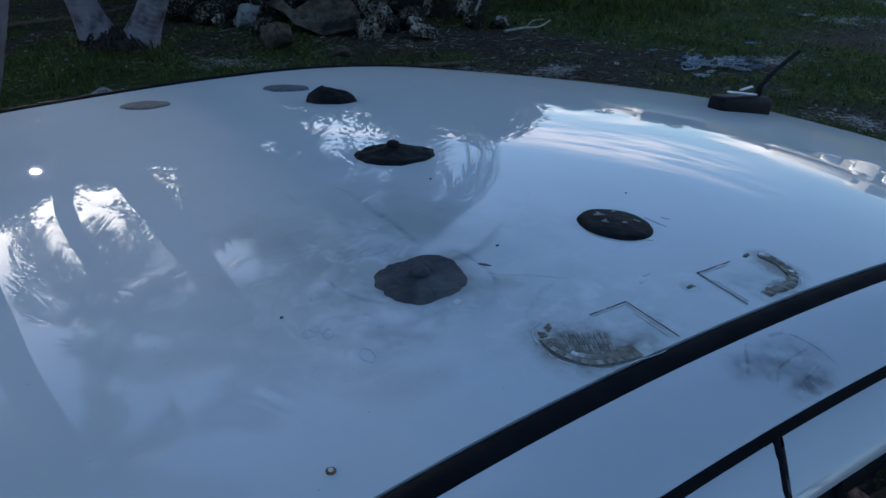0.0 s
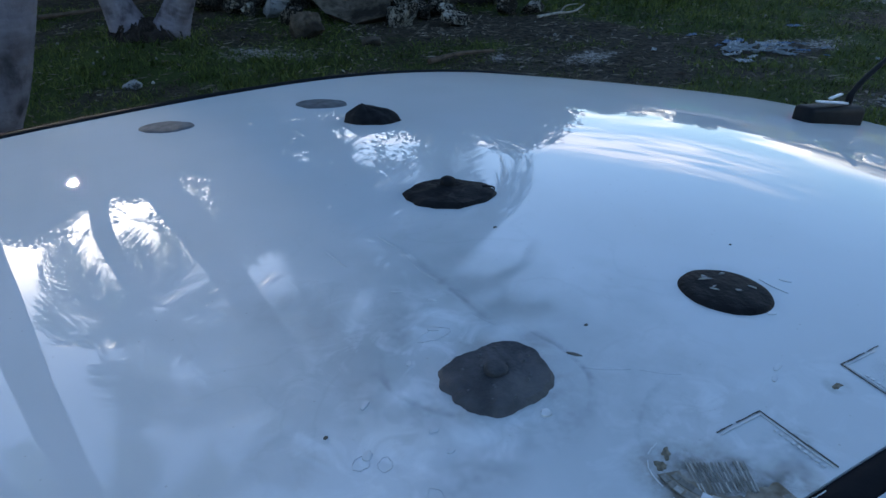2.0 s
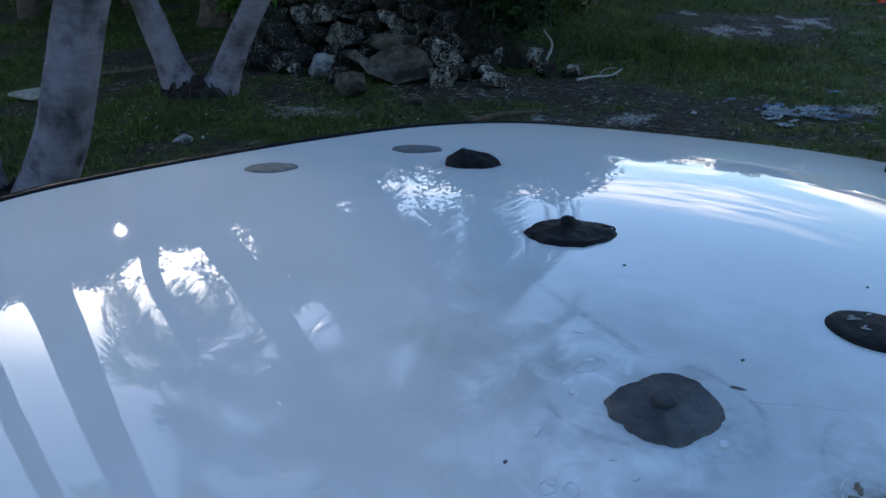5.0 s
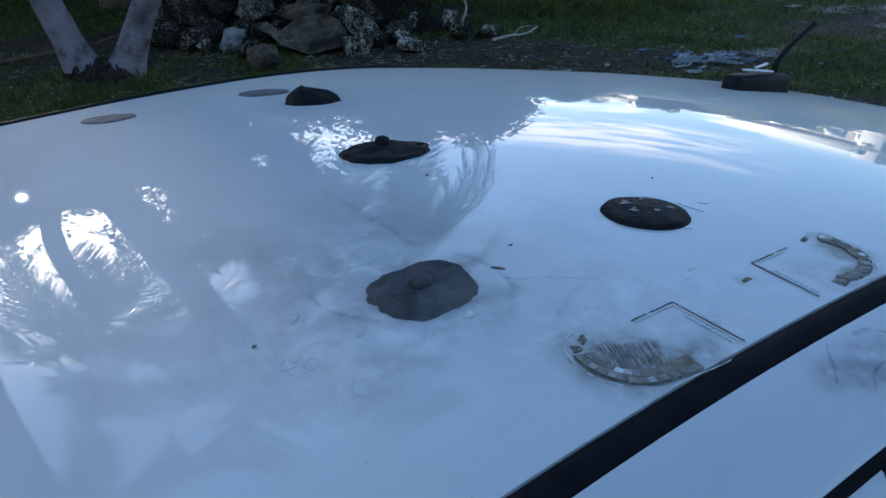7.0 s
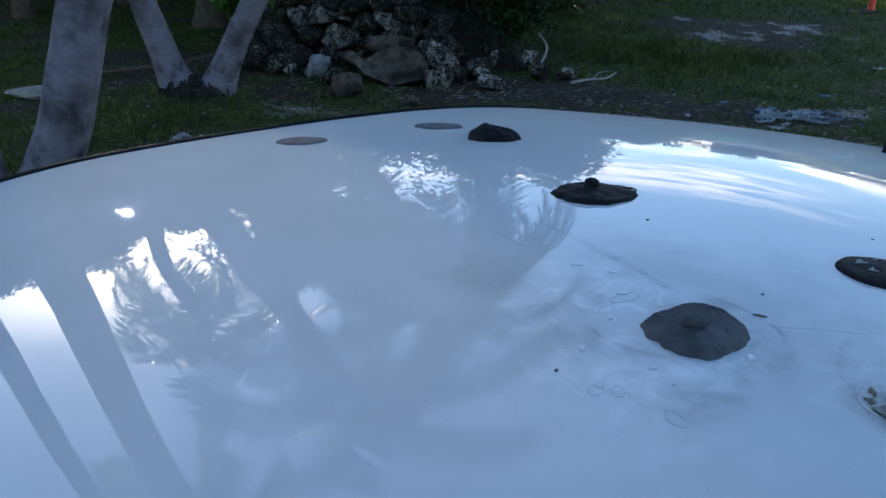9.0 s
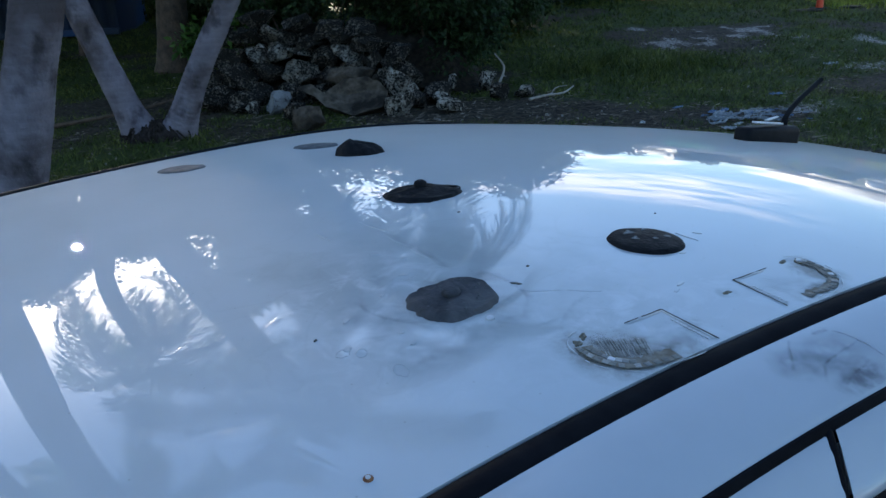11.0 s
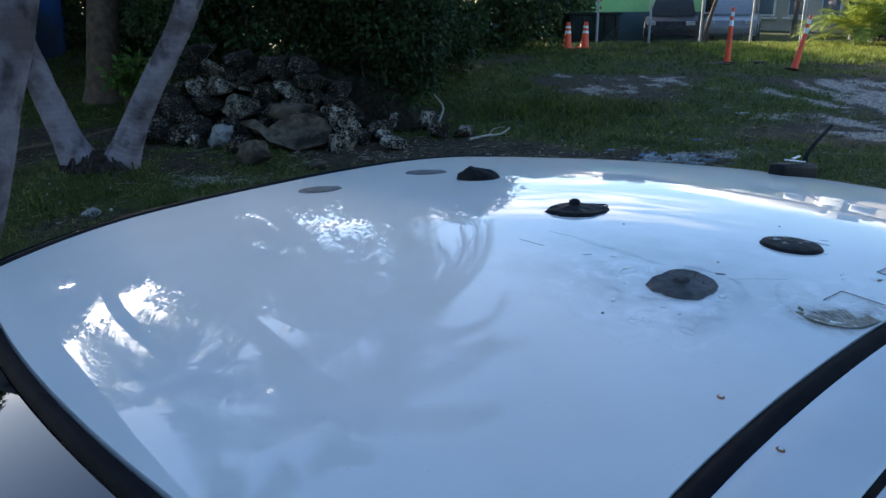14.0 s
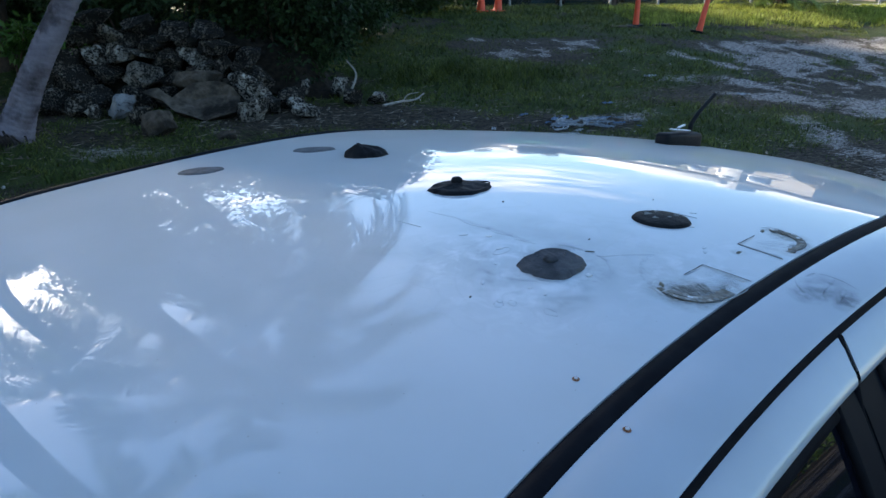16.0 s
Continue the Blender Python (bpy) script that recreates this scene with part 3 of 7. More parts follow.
def roof_paint():
    """White lacquer with dust, dried water stains round the sealed holes and a faint rougher film."""
    m = surf("roof_paint", (0.51, 0.53, 0.545), (0.485, 0.50, 0.505), 7.0, 0.6, coat=1.0, spec=0.0)
    nt = m.node_tree
    L = nt.links.new
    b = nt.nodes["Principled BSDF"]
    co = nt.nodes.new("ShaderNodeTexCoord")
    col = b.inputs["Base Color"].links[0].from_socket
    dist = nt.nodes.new("ShaderNodeVectorMath")
    dist.operation = "DISTANCE"
    dist.inputs[1].default_value = (0.02, -0.28, 1.46)
    L(co.outputs["Object"], dist.inputs[0])
    no = nt.nodes.new("ShaderNodeTexNoise")
    no.inputs["Scale"].default_value, no.inputs["Detail"].default_value = 14, 8
    L(co.outputs["Object"], no.inputs["Vector"])
    mr = nt.nodes.new("ShaderNodeMapRange")
    mr.inputs["From Min"].default_value, mr.inputs["From Max"].default_value = 0.27, 0.04
    L(dist.outputs["Value"], mr.inputs["Value"])
    mu = nt.nodes.new("ShaderNodeMath")
    mu.operation = "MULTIPLY"
    L(mr.outputs["Result"], mu.inputs[0])
    L(no.outputs["Fac"], mu.inputs[1])
    ra = nt.nodes.new("ShaderNodeValToRGB")
    ra.color_ramp.elements[0].position, ra.color_ramp.elements[1].position = 0.22, 0.55
    L(mu.outputs[0], ra.inputs["Fac"])
    mx = nt.nodes.new("ShaderNodeMix")
    mx.data_type = "RGBA"
    mx.inputs["B"].default_value = (0.365, 0.385, 0.39, 1)
    L(ra.outputs["Color"], mx.inputs["Factor"])
    L(col, mx.inputs["A"])
    # dust specks
    vo = nt.nodes.new("ShaderNodeTexVoronoi")
    vo.inputs["Scale"].default_value = 60
    L(co.outputs["Object"], vo.inputs["Vector"])
    r2 = nt.nodes.new("ShaderNodeValToRGB")
    r2.color_ramp.elements[0].position, r2.color_ramp.elements[1].position = 0.03, 0.06
    r2.color_ramp.elements[0].color, r2.color_ramp.elements[1].color = (0.6, 0.6, 0.6, 1), (0, 0, 0, 1)
    L(vo.outputs["Distance"], r2.inputs["Fac"])
    m2 = nt.nodes.new("ShaderNodeMix")
    m2.data_type = "RGBA"
    m2.inputs["B"].default_value = (0.34, 0.33, 0.31, 1)
    L(r2.outputs["Color"], m2.inputs["Factor"])
    L(mx.outputs["Result"], m2.inputs["A"])
    # tide lines where puddles dried
    n5 = nt.nodes.new("ShaderNodeTexNoise")
    n5.inputs["Scale"].default_value, n5.inputs["Detail"].default_value, n5.inputs["Distortion"].default_value = 11, 5, 0.6
    L(co.outputs["Object"], n5.inputs["Vector"])
    r5 = nt.nodes.new("ShaderNodeValToRGB")
    r5.color_ramp.elements[0].position, r5.color_ramp.elements[1].position = 0.52, 0.57
    r5.color_ramp.elements[0].color, r5.color_ramp.elements[1].color = (0, 0, 0, 1), (0, 0, 0, 1)
    e5 = r5.color_ramp.elements.new(0.54)
    e5.color = (0.2, 0.2, 0.2, 1)
    L(n5.outputs["Fac"], r5.inputs["Fac"])
    near = nt.nodes.new("ShaderNodeMapRange")
    near.inputs["From Min"].default_value, near.inputs["From Max"].default_value = 0.26, 0.10
    L(dist.outputs["Value"], near.inputs["Value"])
    mu5 = nt.nodes.new("ShaderNodeMath")
    mu5.operation = "MULTIPLY"
    L(r5.outputs["Color"], mu5.inputs[0])
    L(near.outputs["Result"], mu5.inputs[1])
    m5 = nt.nodes.new("ShaderNodeMix")
    m5.data_type = "RGBA"
    m5.inputs["B"].default_value = (0.33, 0.335, 0.33, 1)
    L(mu5.outputs[0], m5.inputs["Factor"])
    L(m2.outputs["Result"], m5.inputs["A"])
    # brown washed-out grime round the prints and the patch
    col = m5.outputs["Result"]
    n6 = nt.nodes.new("ShaderNodeTexNoise")
    n6.inputs["Scale"].default_value, n6.inputs["Detail"].default_value, n6.inputs["Roughness"].default_value = 38, 7, 0.65
    L(co.outputs["Object"], n6.inputs["Vector"])
    s6 = nt.nodes.new("ShaderNodeMapRange")
    s6.inputs["From Min"].default_value, s6.inputs["From Max"].default_value = 0.38, 0.72
    L(n6.outputs["Fac"], s6.inputs["Value"])
    for sx, sy, reach, most in ((0.036, -0.458, 0.030, 1.0), (0.036, -0.482, 0.032, 1.0), (0.056, -0.498, 0.030, 1.0), (0.085, -0.507, 0.024, 0.9), (0.055, -0.474, 0.034, 0.6), (0.296, -0.482, 0.024, 1.0), (0.290, -0.502, 0.024, 1.0), (0.265, -0.516, 0.026, 0.9), (0.236, -0.516, 0.020, 0.6), (0.123, -0.485, 0.014, 0.5), (0.1895, -0.4725, 0.011, 0.9), (0.005, -0.337, 0.056, 0.7), (0.226, -0.358, 0.050, 0.4), (0.09, -0.40, 0.08, 0.15)):
        d6 = nt.nodes.new("ShaderNodeVectorMath")
        d6.operation = "DISTANCE"
        d6.inputs[1].default_value = (sx, sy, roof_z(sx, sy))
        L(co.outputs["Object"], d6.inputs[0])
        r6 = nt.nodes.new("ShaderNodeMapRange")
        r6.inputs["From Min"].default_value, r6.inputs["From Max"].default_value, r6.inputs["To Max"].default_value = reach, reach * 0.45, most
        L(d6.outputs["Value"], r6.inputs["Value"])
        mu6 = nt.nodes.new("ShaderNodeMath")
        mu6.operation = "MULTIPLY"
        L(r6.outputs["Result"], mu6.inputs[0])
        L(s6.outputs["Result"], mu6.inputs[1])
        mx6 = nt.nodes.new("ShaderNodeMix")
        mx6.data_type = "RGBA"
        mx6.inputs["B"].default_value = (0.17, 0.145, 0.10, 1)
        L(mu6.outputs[0], mx6.inputs["Factor"])
        L(col, mx6.inputs["A"])
        col = mx6.outputs["Result"]
    # pale chalky residue of dried water, mottled, beside the patch
    n7 = nt.nodes.new("ShaderNodeTexNoise")
    n7.inputs["Scale"].default_value, n7.inputs["Detail"].default_value, n7.inputs["Roughness"].default_value, n7.inputs["Distortion"].default_value = 30, 8, 0.62, 0.8
    L(co.outputs["Object"], n7.inputs["Vector"])
    s7 = nt.nodes.new("ShaderNodeMapRange")
    s7.inputs["From Min"].default_value, s7.inputs["From Max"].default_value = 0.50, 0.70
    L(n7.outputs["Fac"], s7.inputs["Value"])
    for sx, sy, reach, most in ((-0.055, -0.345, 0.13, 0.75), (-0.02, -0.26, 0.10, 0.6), (0.05, -0.44, 0.10, 0.35), (0.11, -0.47, 0.07, 0.6), (0.20, -0.47, 0.06, 0.4)):
        d7 = nt.nodes.new("ShaderNodeVectorMath")
        d7.operation = "DISTANCE"
        d7.inputs[1].default_value = (sx, sy, roof_z(sx, sy))
        L(co.outputs["Object"], d7.inputs[0])
        r7 = nt.nodes.new("ShaderNodeMapRange")
        r7.inputs["From Min"].default_value, r7.inputs["From Max"].default_value, r7.inputs["To Max"].default_value = reach, reach * 0.3, most
        L(d7.outputs["Value"], r7.inputs["Value"])
        mu7 = nt.nodes.new("ShaderNodeMath")
        mu7.operation = "MULTIPLY"
        L(r7.outputs["Result"], mu7.inputs[0])
        L(s7.outputs["Result"], mu7.inputs[1])
        mx7 = nt.nodes.new("ShaderNodeMix")
        mx7.data_type = "RGBA"
        mx7.inputs["B"].default_value = (0.66, 0.675, 0.685, 1)
        L(mu7.outputs[0], mx7.inputs["Factor"])
        L(col, mx7.inputs["A"])
        col = mx7.outputs["Result"]
    L(col, b.inputs["Base Color"])
    # the lacquer is a little duller where the stains are
    r3 = nt.nodes.new("ShaderNodeMapRange")
    r3.inputs["To Min"].default_value, r3.inputs["To Max"].default_value = 0.004, 0.05
    L(ra.outputs["Color"], r3.inputs["Value"])
    L(r3.outputs["Result"], b.inputs["Coat Roughness"])
    b.inputs["Sheen Weight"].default_value, b.inputs["Sheen Roughness"].default_value = 0.3, 0.5  # dust
    n4 = nt.nodes.new("ShaderNodeTexNoise")
    n4.inputs["Scale"].default_value, n4.inputs["Detail"].default_value = 5, 3
    L(co.outputs["Object"], n4.inputs["Vector"])
    bp = nt.nodes.new("ShaderNodeBump")
    bp.inputs["Strength"].default_value, bp.inputs["Distance"].default_value = 0.012, 0.004
    L(n4.outputs["Fac"], bp.inputs["Height"])
    L(bp.outputs["Normal"], b.inputs["Coat Normal"])
    return m


M_ROOF = roof_paint()
build_roof()


def along(section, x0, x1, n, side, slant=0.0):
    """A skin swept along the car's side: section(x) gives (out, z) pairs from the roof edge outwards; slant leans its ends."""
    bm = bmesh.new()
    rows = []
    for i in range(n + 1):
        x = x0 + (x1 - x0) * i / n
        rows.append([bm.verts.new((x - slant * max(0.0, o - half_width(x) - STRIP - 0.0718), side * o, z)) for o, z in section(x)])
    for a, b in zip(rows, rows[1:]):
        for k in range(len(a) - 1):
            bm.faces.new((a[k], b[k], b[k + 1], a[k + 1]))
    return bm


def edge_z(x):
    return roof_z(x, SIDE * half_width(x))


def strip_section(x):
    w, z = half_width(x), edge_z(x) + (0.0025 if SIDE > 0 else 0.0)
    return [(w - 0.0005, z - 0.012), (w - 0.0005, z - 0.0035), (w + 0.002, z - 0.0008), (w + STRIP * 0.5, z + 0.0003), (w + STRIP - 0.002, z - 0.0014), (w + STRIP + 0.0005, z - 0.005), (w + STRIP + 0.0005, z - 0.012)]


def rail_section(x):
    w, z = half_width(x) + STRIP, edge_z(x)
    tip = 0.45 if SIDE > 0 else 0.0
    pts = [(0.0005, -0.012), (0.0005, -0.0026), (0.008, -0.0027), (0.02, -0.0040), (0.04, -0.0080), (0.055, -0.0126), (0.0645, -0.0168), (0.0688, -0.0200), (0.0694, -0.0222), (0.0685, -0.030)]
    return [(w + a, z + b - tip * a) for a, b in pts]


def seal_section(x):
    w, z = half_width(x) + STRIP, edge_z(x)
    return [(w + a, z + b) for a, b in ((0.0670, -0.0225), (0.0681, -0.0190), (0.0700, -0.0193), (0.0718, -0.0222), (0.0730, -0.0262), (0.0715, -0.040))]


def frame_section(x):
    w, z = half_width(x) + STRIP, edge_z(x)
    pts = [(0.0695, -0.042), (0.0708, -0.0272), (0.0718, -0.0256), (0.0742, -0.0262), (0.0820, -0.0328), (0.0900, -0.0410), (0.0965, -0.0478), (0.1008, -0.0532), (0.1022, -0.0562), (0.1020, -0.0588), (0.097, -0.0625)]
    return [(w + a, z + b) for a, b in pts]


BELT = 0.93


def glass_out(x, z):
    """How far out the side glass stands at a height."""
    w, ze = half_width(x) + STRIP + 0.0998, edge_z(x) - 0.0562
    d = max(0.0, ze - z)
    return w + 0.62 * d - 0.74 * d * d


def solidify(bm, thick):
    bmesh.ops.recalc_face_normals(bm, faces=bm.faces)
    bmesh.ops.solidify(bm, geom=bm.faces[:], thickness=thick)
    return bm


for side in (1, -1):
    SIDE = side
    part("roof_moulding", along(strip_section, -0.50, 1.045, 70, side), M_RUBBER, car, "black rubber drip moulding along the roof edge")
    part("roof_rail", along(rail_section, -0.60, 1.06, 70, side), M_PAINT, car)
    part("door_seal", along(seal_section, -0.66, 1.05, 70, side), M_RUBBER, car, "black rubber door seal")
    for name, x0, x1 in (("front_door", -0.60, 0.1045), ("rear_door", 0.1115, 0.98)):
        door = part(name, along(frame_section, x0, x1, 40, side, 0.85), M_PAINT, car, "white door frame")

        def glass_sec(x):
            ze = edge_z(x) - 0.0562
            return [(glass_out(x, z) - 0.006, z) for z in np.linspace(ze, BELT, 16)]
        x0, x1 = x0 - 0.028, x1 - 0.028
        g0, g1 = (x0 - 0.02, x1 - 0.050) if x0 < 0 else (x0 + 0.062, x1 - 0.05)
        part("window_glass", solidify(along(glass_sec, g0, g1, 20, side), 0.004), M_TINT, door, "dark tinted window glass")

        def pillar_sec(x):
            ze = edge_z(x) - 0.0572
            return [(glass_out(x, z) - 0.002, z) for z in np.linspace(ze, BELT, 16)]
        p0, p1 = (x1 - 0.050, x1) if x0 < 0 else (x0, x0 + 0.062)
        part("pillar_cover", solidify(along(pillar_sec, p0, p1, 4, side), 0.006), M_PILLAR, door, "dark pillar cover panel")

        def run_sec(x):
            ze = edge_z(x) - 0.0552
            return [(glass_out(x, z) + a, z) for z, a in ((ze + 0.001, -0.002), (ze - 0.004, 0.0015), (ze - 0.010, 0.002), (ze - 0.015, -0.001), (ze - 0.016, -0.006))]
        part("window_seal", along(run_sec, g0, g1, 24, side), M_RUBBER, door, "black rubber window channel")
        up = []
        xe = g1 if x0 < 0 else g0
        for z in np.linspace(edge_z(xe) - 0.062, BELT, 14):
            up.append(Vector((xe + (0.004 if x0 < 0 else -0.004), side * (glass_out(xe, z) - 0.002), z)))
        part("window_seal", tube(up, 0.005, 8), M_RUBBER, door, "black rubber window channel")

        def panel_sec(x):
            top = glass_out(x, BELT)
            prof = [(-0.012, BELT), (0.0, BELT - 0.004), (0.02, BELT - 0.03), (0.045, 0.80), (0.055, 0.66), (0.05, 0.50), (0.03, 0.36), (0.0, 0.27)]
            return [(top + a, z) for a, z in prof]
        part("door_panel", solidify(along(panel_sec, max(x0, -0.62), x1, 20, side), 0.01), M_PAINT, door)
        hx = x1 - 0.14
        part("door_handle", box(0.17, 0.022, 0.03, 0.009, (hx, side * (glass_out(hx, BELT) + 0.057), 0.79), 3), M_PAINT, door)
    # gap between the doors
    bm = bmesh.new()
    gap = [Vector((0.108 - 0.85 * max(0.0, o - half_width(0.108) - STRIP - 0.0718), side * o, z)) for o, z in frame_section(0.108)[:-2]] + [Vector((0.080, side * (glass_out(0.108, z) - 0.004), z)) for z in np.linspace(1.37, 0.3, 22)]
    gap = [p - Vector((0, side * 0.006, 0)) for p in gap[1:]]
    bm.free()
    part("door_gap_seal", tube(gap, 0.0050, 8), M_RUBBER, car, "black rubber seal")


def windscreen_pt(s, t):
    """s across -1..1, t from the roof edge (0) down to the cowl (1)."""
    y = s * 0.497
    x = front_edge(y) - 0.010
    p = Vector((x, y, roof_z(x, y) - 0.0075 - 0.004 * s * s))
    return p + Vector((-0.80 + 0.10 * s * s, 0.16 * s, -0.44)) * t + Vector((-0.02, 0, 0.035)) * math.sin(math.pi * t)


def patch_surface(f, nu, nv):
    bm = bmesh.new()
    g = [[bm.verts.new(f(i / nu * 2 - 1, j / nv)) for j in range(nv + 1)] for i in range(nu + 1)]
    for i in range(nu):
        for j in range(nv):
            bm.faces.new((g[i][j], g[i + 1][j], g[i + 1][j + 1], g[i][j + 1]))
    return bm


windscreen = part("windscreen", solidify(patch_surface(lambda s, t: windscreen_pt(s, 0.012 + t * 0.988), 32, 20), 0.006), M_SCREEN, car, "dark windscreen glass reflecting trees")
# black rubber round the top of the windscreen
seal_line = [Vector((front_edge(y) - 0.0105, y, roof_z(front_edge(y), y) - 0.0095)) for y in np.linspace(-0.497, 0.497, 49)]
part("windscreen_seal", tube(seal_line, 0.0095, 12), M_RUBBER, car, "black rubber windscreen seal")
for side in (-1, 1):
    line = [windscreen_pt(side * 1.0, t) + Vector((0.006, side * 0.006, 0.002)) for t in np.linspace(-0.02, 1, 16)]
    part("pillar_moulding", tube(line, 0.009, 8), M_RUBBER, car, "black windscreen side moulding")

    def a_pillar(s, t, side=side):
        a = windscreen_pt(side, t) + Vector((0.012, side * 0.018, -0.004))
        b = a + Vector((0.075, side * 0.055, -0.05 - 0.06 * t))
        return a.lerp(b, s * 0.5 + 0.5)
    part("front_pillar", solidify(patch_surface(a_pillar, 6, 14), 0.01), M_GLOSS_BLACK, car, "gloss black windscreen pillar")


# pale wavy lines modelled for the reflections on the far front pillar
for k in range(4):
    t0 = 0.035 + 0.030 * k
    wave = [windscreen_pt(1.0, t0 + 0.012 * math.sin(i * 1.1 + k)) + Vector((0.018 + i * 0.0075, 0.024 + i * 0.0055, -0.0015 - i * 0.0048 - t0 * 0.004 * i)) for i in range(8)]
    part("reflection_line", tube(spline([tuple(p) for p in wave], 30), 0.0012, 5), M_REFLECTION_LINE, car, "pale wavy line drawn for a reflection on the pillar")


def rear_glass(s, t):
    y = s * (half_width(0.95) - 0.02 + 0.10 * t)
    x = rear_edge(min(abs(y), 0.5)) + 0.006
    return Vector((x + 0.42 * t - 0.08 * t * s * s, y, roof_z(x, min(abs(y), 0.5)) - 0.006 - 0.44 * t + 0.05 * math.sin(math.pi * t)))


part("rear_window", solidify(patch_surface(rear_glass, 24, 14), 0.006), M_TINT, car, "dark rear window glass")
for side in (-1, 1):
    def c_pillar(s, t, side=side):
        a = rear_glass(side, t) + Vector((-0.004, side * 0.004, 0))
        b = Vector((0.99 + 0.32 * t, side * (glass_out(0.95, max(BELT, 1.36 - 0.45 * t)) - 0.004), roof_z(1.0, side * half_width(1.0)) - 0.034 - 0.43 * t))
        return a.lerp(b, s * 0.5 + 0.5)
    part("rear_pillar", solidify(patch_surface(c_pillar, 8, 12), 0.01), M_PAINT, car)


def body_sections():
    """Lower body as sections along the car: x, half width at belt, belt height, deck height."""
    return [(-2.28, 0.55, 0.60, 0.62), (-2.22, 0.68, 0.66, 0.69), (-2.05, 0.76, 0.72, 0.76), (-1.7, 0.795, 0.80, 0.85), (-1.3, 0.80, 0.88, 0.92), (-0.62, 0.795, 0.92, 0.93),
            (1.0, 0.80, 0.92, 0.93), (1.45, 0.79, 0.93, 0.97), (1.8, 0.76, 0.92, 0.96), (2.02, 0.70, 0.88, 0.92), (2.1, 0.58, 0.74, 0.78)]


def build_lower_body():
    bm = bmesh.new()
    rows = []
    for x, w, zb, zt in body_sections():
        half = [(0.0, zt + 0.02), (w * 0.5, zt + 0.012), (w * 0.8, zt - 0.01), (w * 0.96, zb - 0.02), (w * 1.0, zb - 0.10), (w * 1.02, 0.55), (w * 0.99, 0.36), (w * 0.94, 0.24), (0.0, 0.22)]
        ring = [(y, z) for y, z in half] + [(-y, z) for y, z in half[-2:0:-1]]
        rows.append([bm.verts.new((x, y, z)) for y, z in ring])
    n = len(rows[0])
    for a, b in zip(rows, rows[1:]):
        for k in range(n):
            bm.faces.new((a[k], b[k], b[(k + 1) % n], a[(k + 1) % n]))
    bm.faces.new(rows[0])
    bm.faces.new(rows[-1][::-1])
    bmesh.ops.subdivide_edges(bm, edges=bm.edges[:], cuts=1, use_grid_fill=True, smooth=0.3)
    return bm


part("body", build_lower_body(), M_PAINT, car)
part("front_bumper", box(0.10, 1.40, 0.16, 0.05, (-2.28, 0, 0.40), 4), M_PLASTIC, car, "black plastic bumper")
part("rear_bumper", box(0.12, 1.42, 0.18, 0.05, (2.10, 0, 0.42), 4), M_PAINT, car)
part("bonnet", solidify(patch_surface(lambda s, t: Vector((-1.33 - 0.80 * t + 0.06 * s * s, s * (0.70 - 0.06 * t), 0.947 - 0.14 * t - 0.045 * t * t - 0.02 * s * s)), 20, 12), 0.012), M_PAINT, car)
part("grille", box(0.03, 0.9, 0.10, 0.01, (-2.26, 0, 0.58)), M_PLASTIC, car, "black plastic grille")
for side in (-1, 1):
    part("headlight", box(0.16, 0.26, 0.12, 0.04, (-2.16, side * 0.56, 0.63), 4), M_LAMP, car, "clear headlamp")
    part("tail_light", box(0.10, 0.22, 0.14, 0.03, (2.03, side * 0.56, 0.78), 4), M_RED_LAMP, car, "red tail lamp")
    part("wing_mirror", box(0.10, 0.18, 0.12, 0.04, (-0.78, side * 0.87, 0.97), 4), M_PAINT, car)
    for x in (-1.42, 1.22):
        wheel = part("wheel", lathe([(0.0, -0.06), (0.06, -0.075), (0.09, -0.055), (0.18, -0.05), (0.195, -0.075), (0.195, 0.075), (0.0, 0.07)], 28), M_ALLOY, car, "grey alloy wheel")
        wheel.matrix_local = pose(x, side * 0.73, 0.30, 90 * side, 0, 0)
        part("tyre", lathe([(0.195, -0.085), (0.25, -0.10), (0.285, -0.095), (0.30, -0.07), (0.30, 0.07), (0.285, 0.095), (0.25, 0.10), (0.195, 0.085), (0.195, -0.085)], 36), M_TYRE, wheel, "black tyre")


def roof_frame(x, y, turn=0.0, lift=0.0):
    """A place on the roof skin, lying along it, in the car's own axes."""
    h = 0.001
    n = Vector(((roof_z(x - h, y) - roof_z(x + h, y)) / (2 * h), (roof_z(x, y - h) - roof_z(x, y + h)) / (2 * h), 1)).normalized()
    t = Vector((1, 0, -n.x / n.z)).normalized()
    b = n.cross(t)
    m = Matrix((t, b, n)).transposed().to_4x4()
    return Matrix.Translation((x, y, roof_z(x, y) + lift)) @ m @ pose(0, 0, 0, 0, 0, turn)


def on_roof(ob, x, y, turn=0.0, lift=0.0):
    ob.parent = car
    ob.matrix_local = roof_frame(x, y, turn, lift)
    return ob


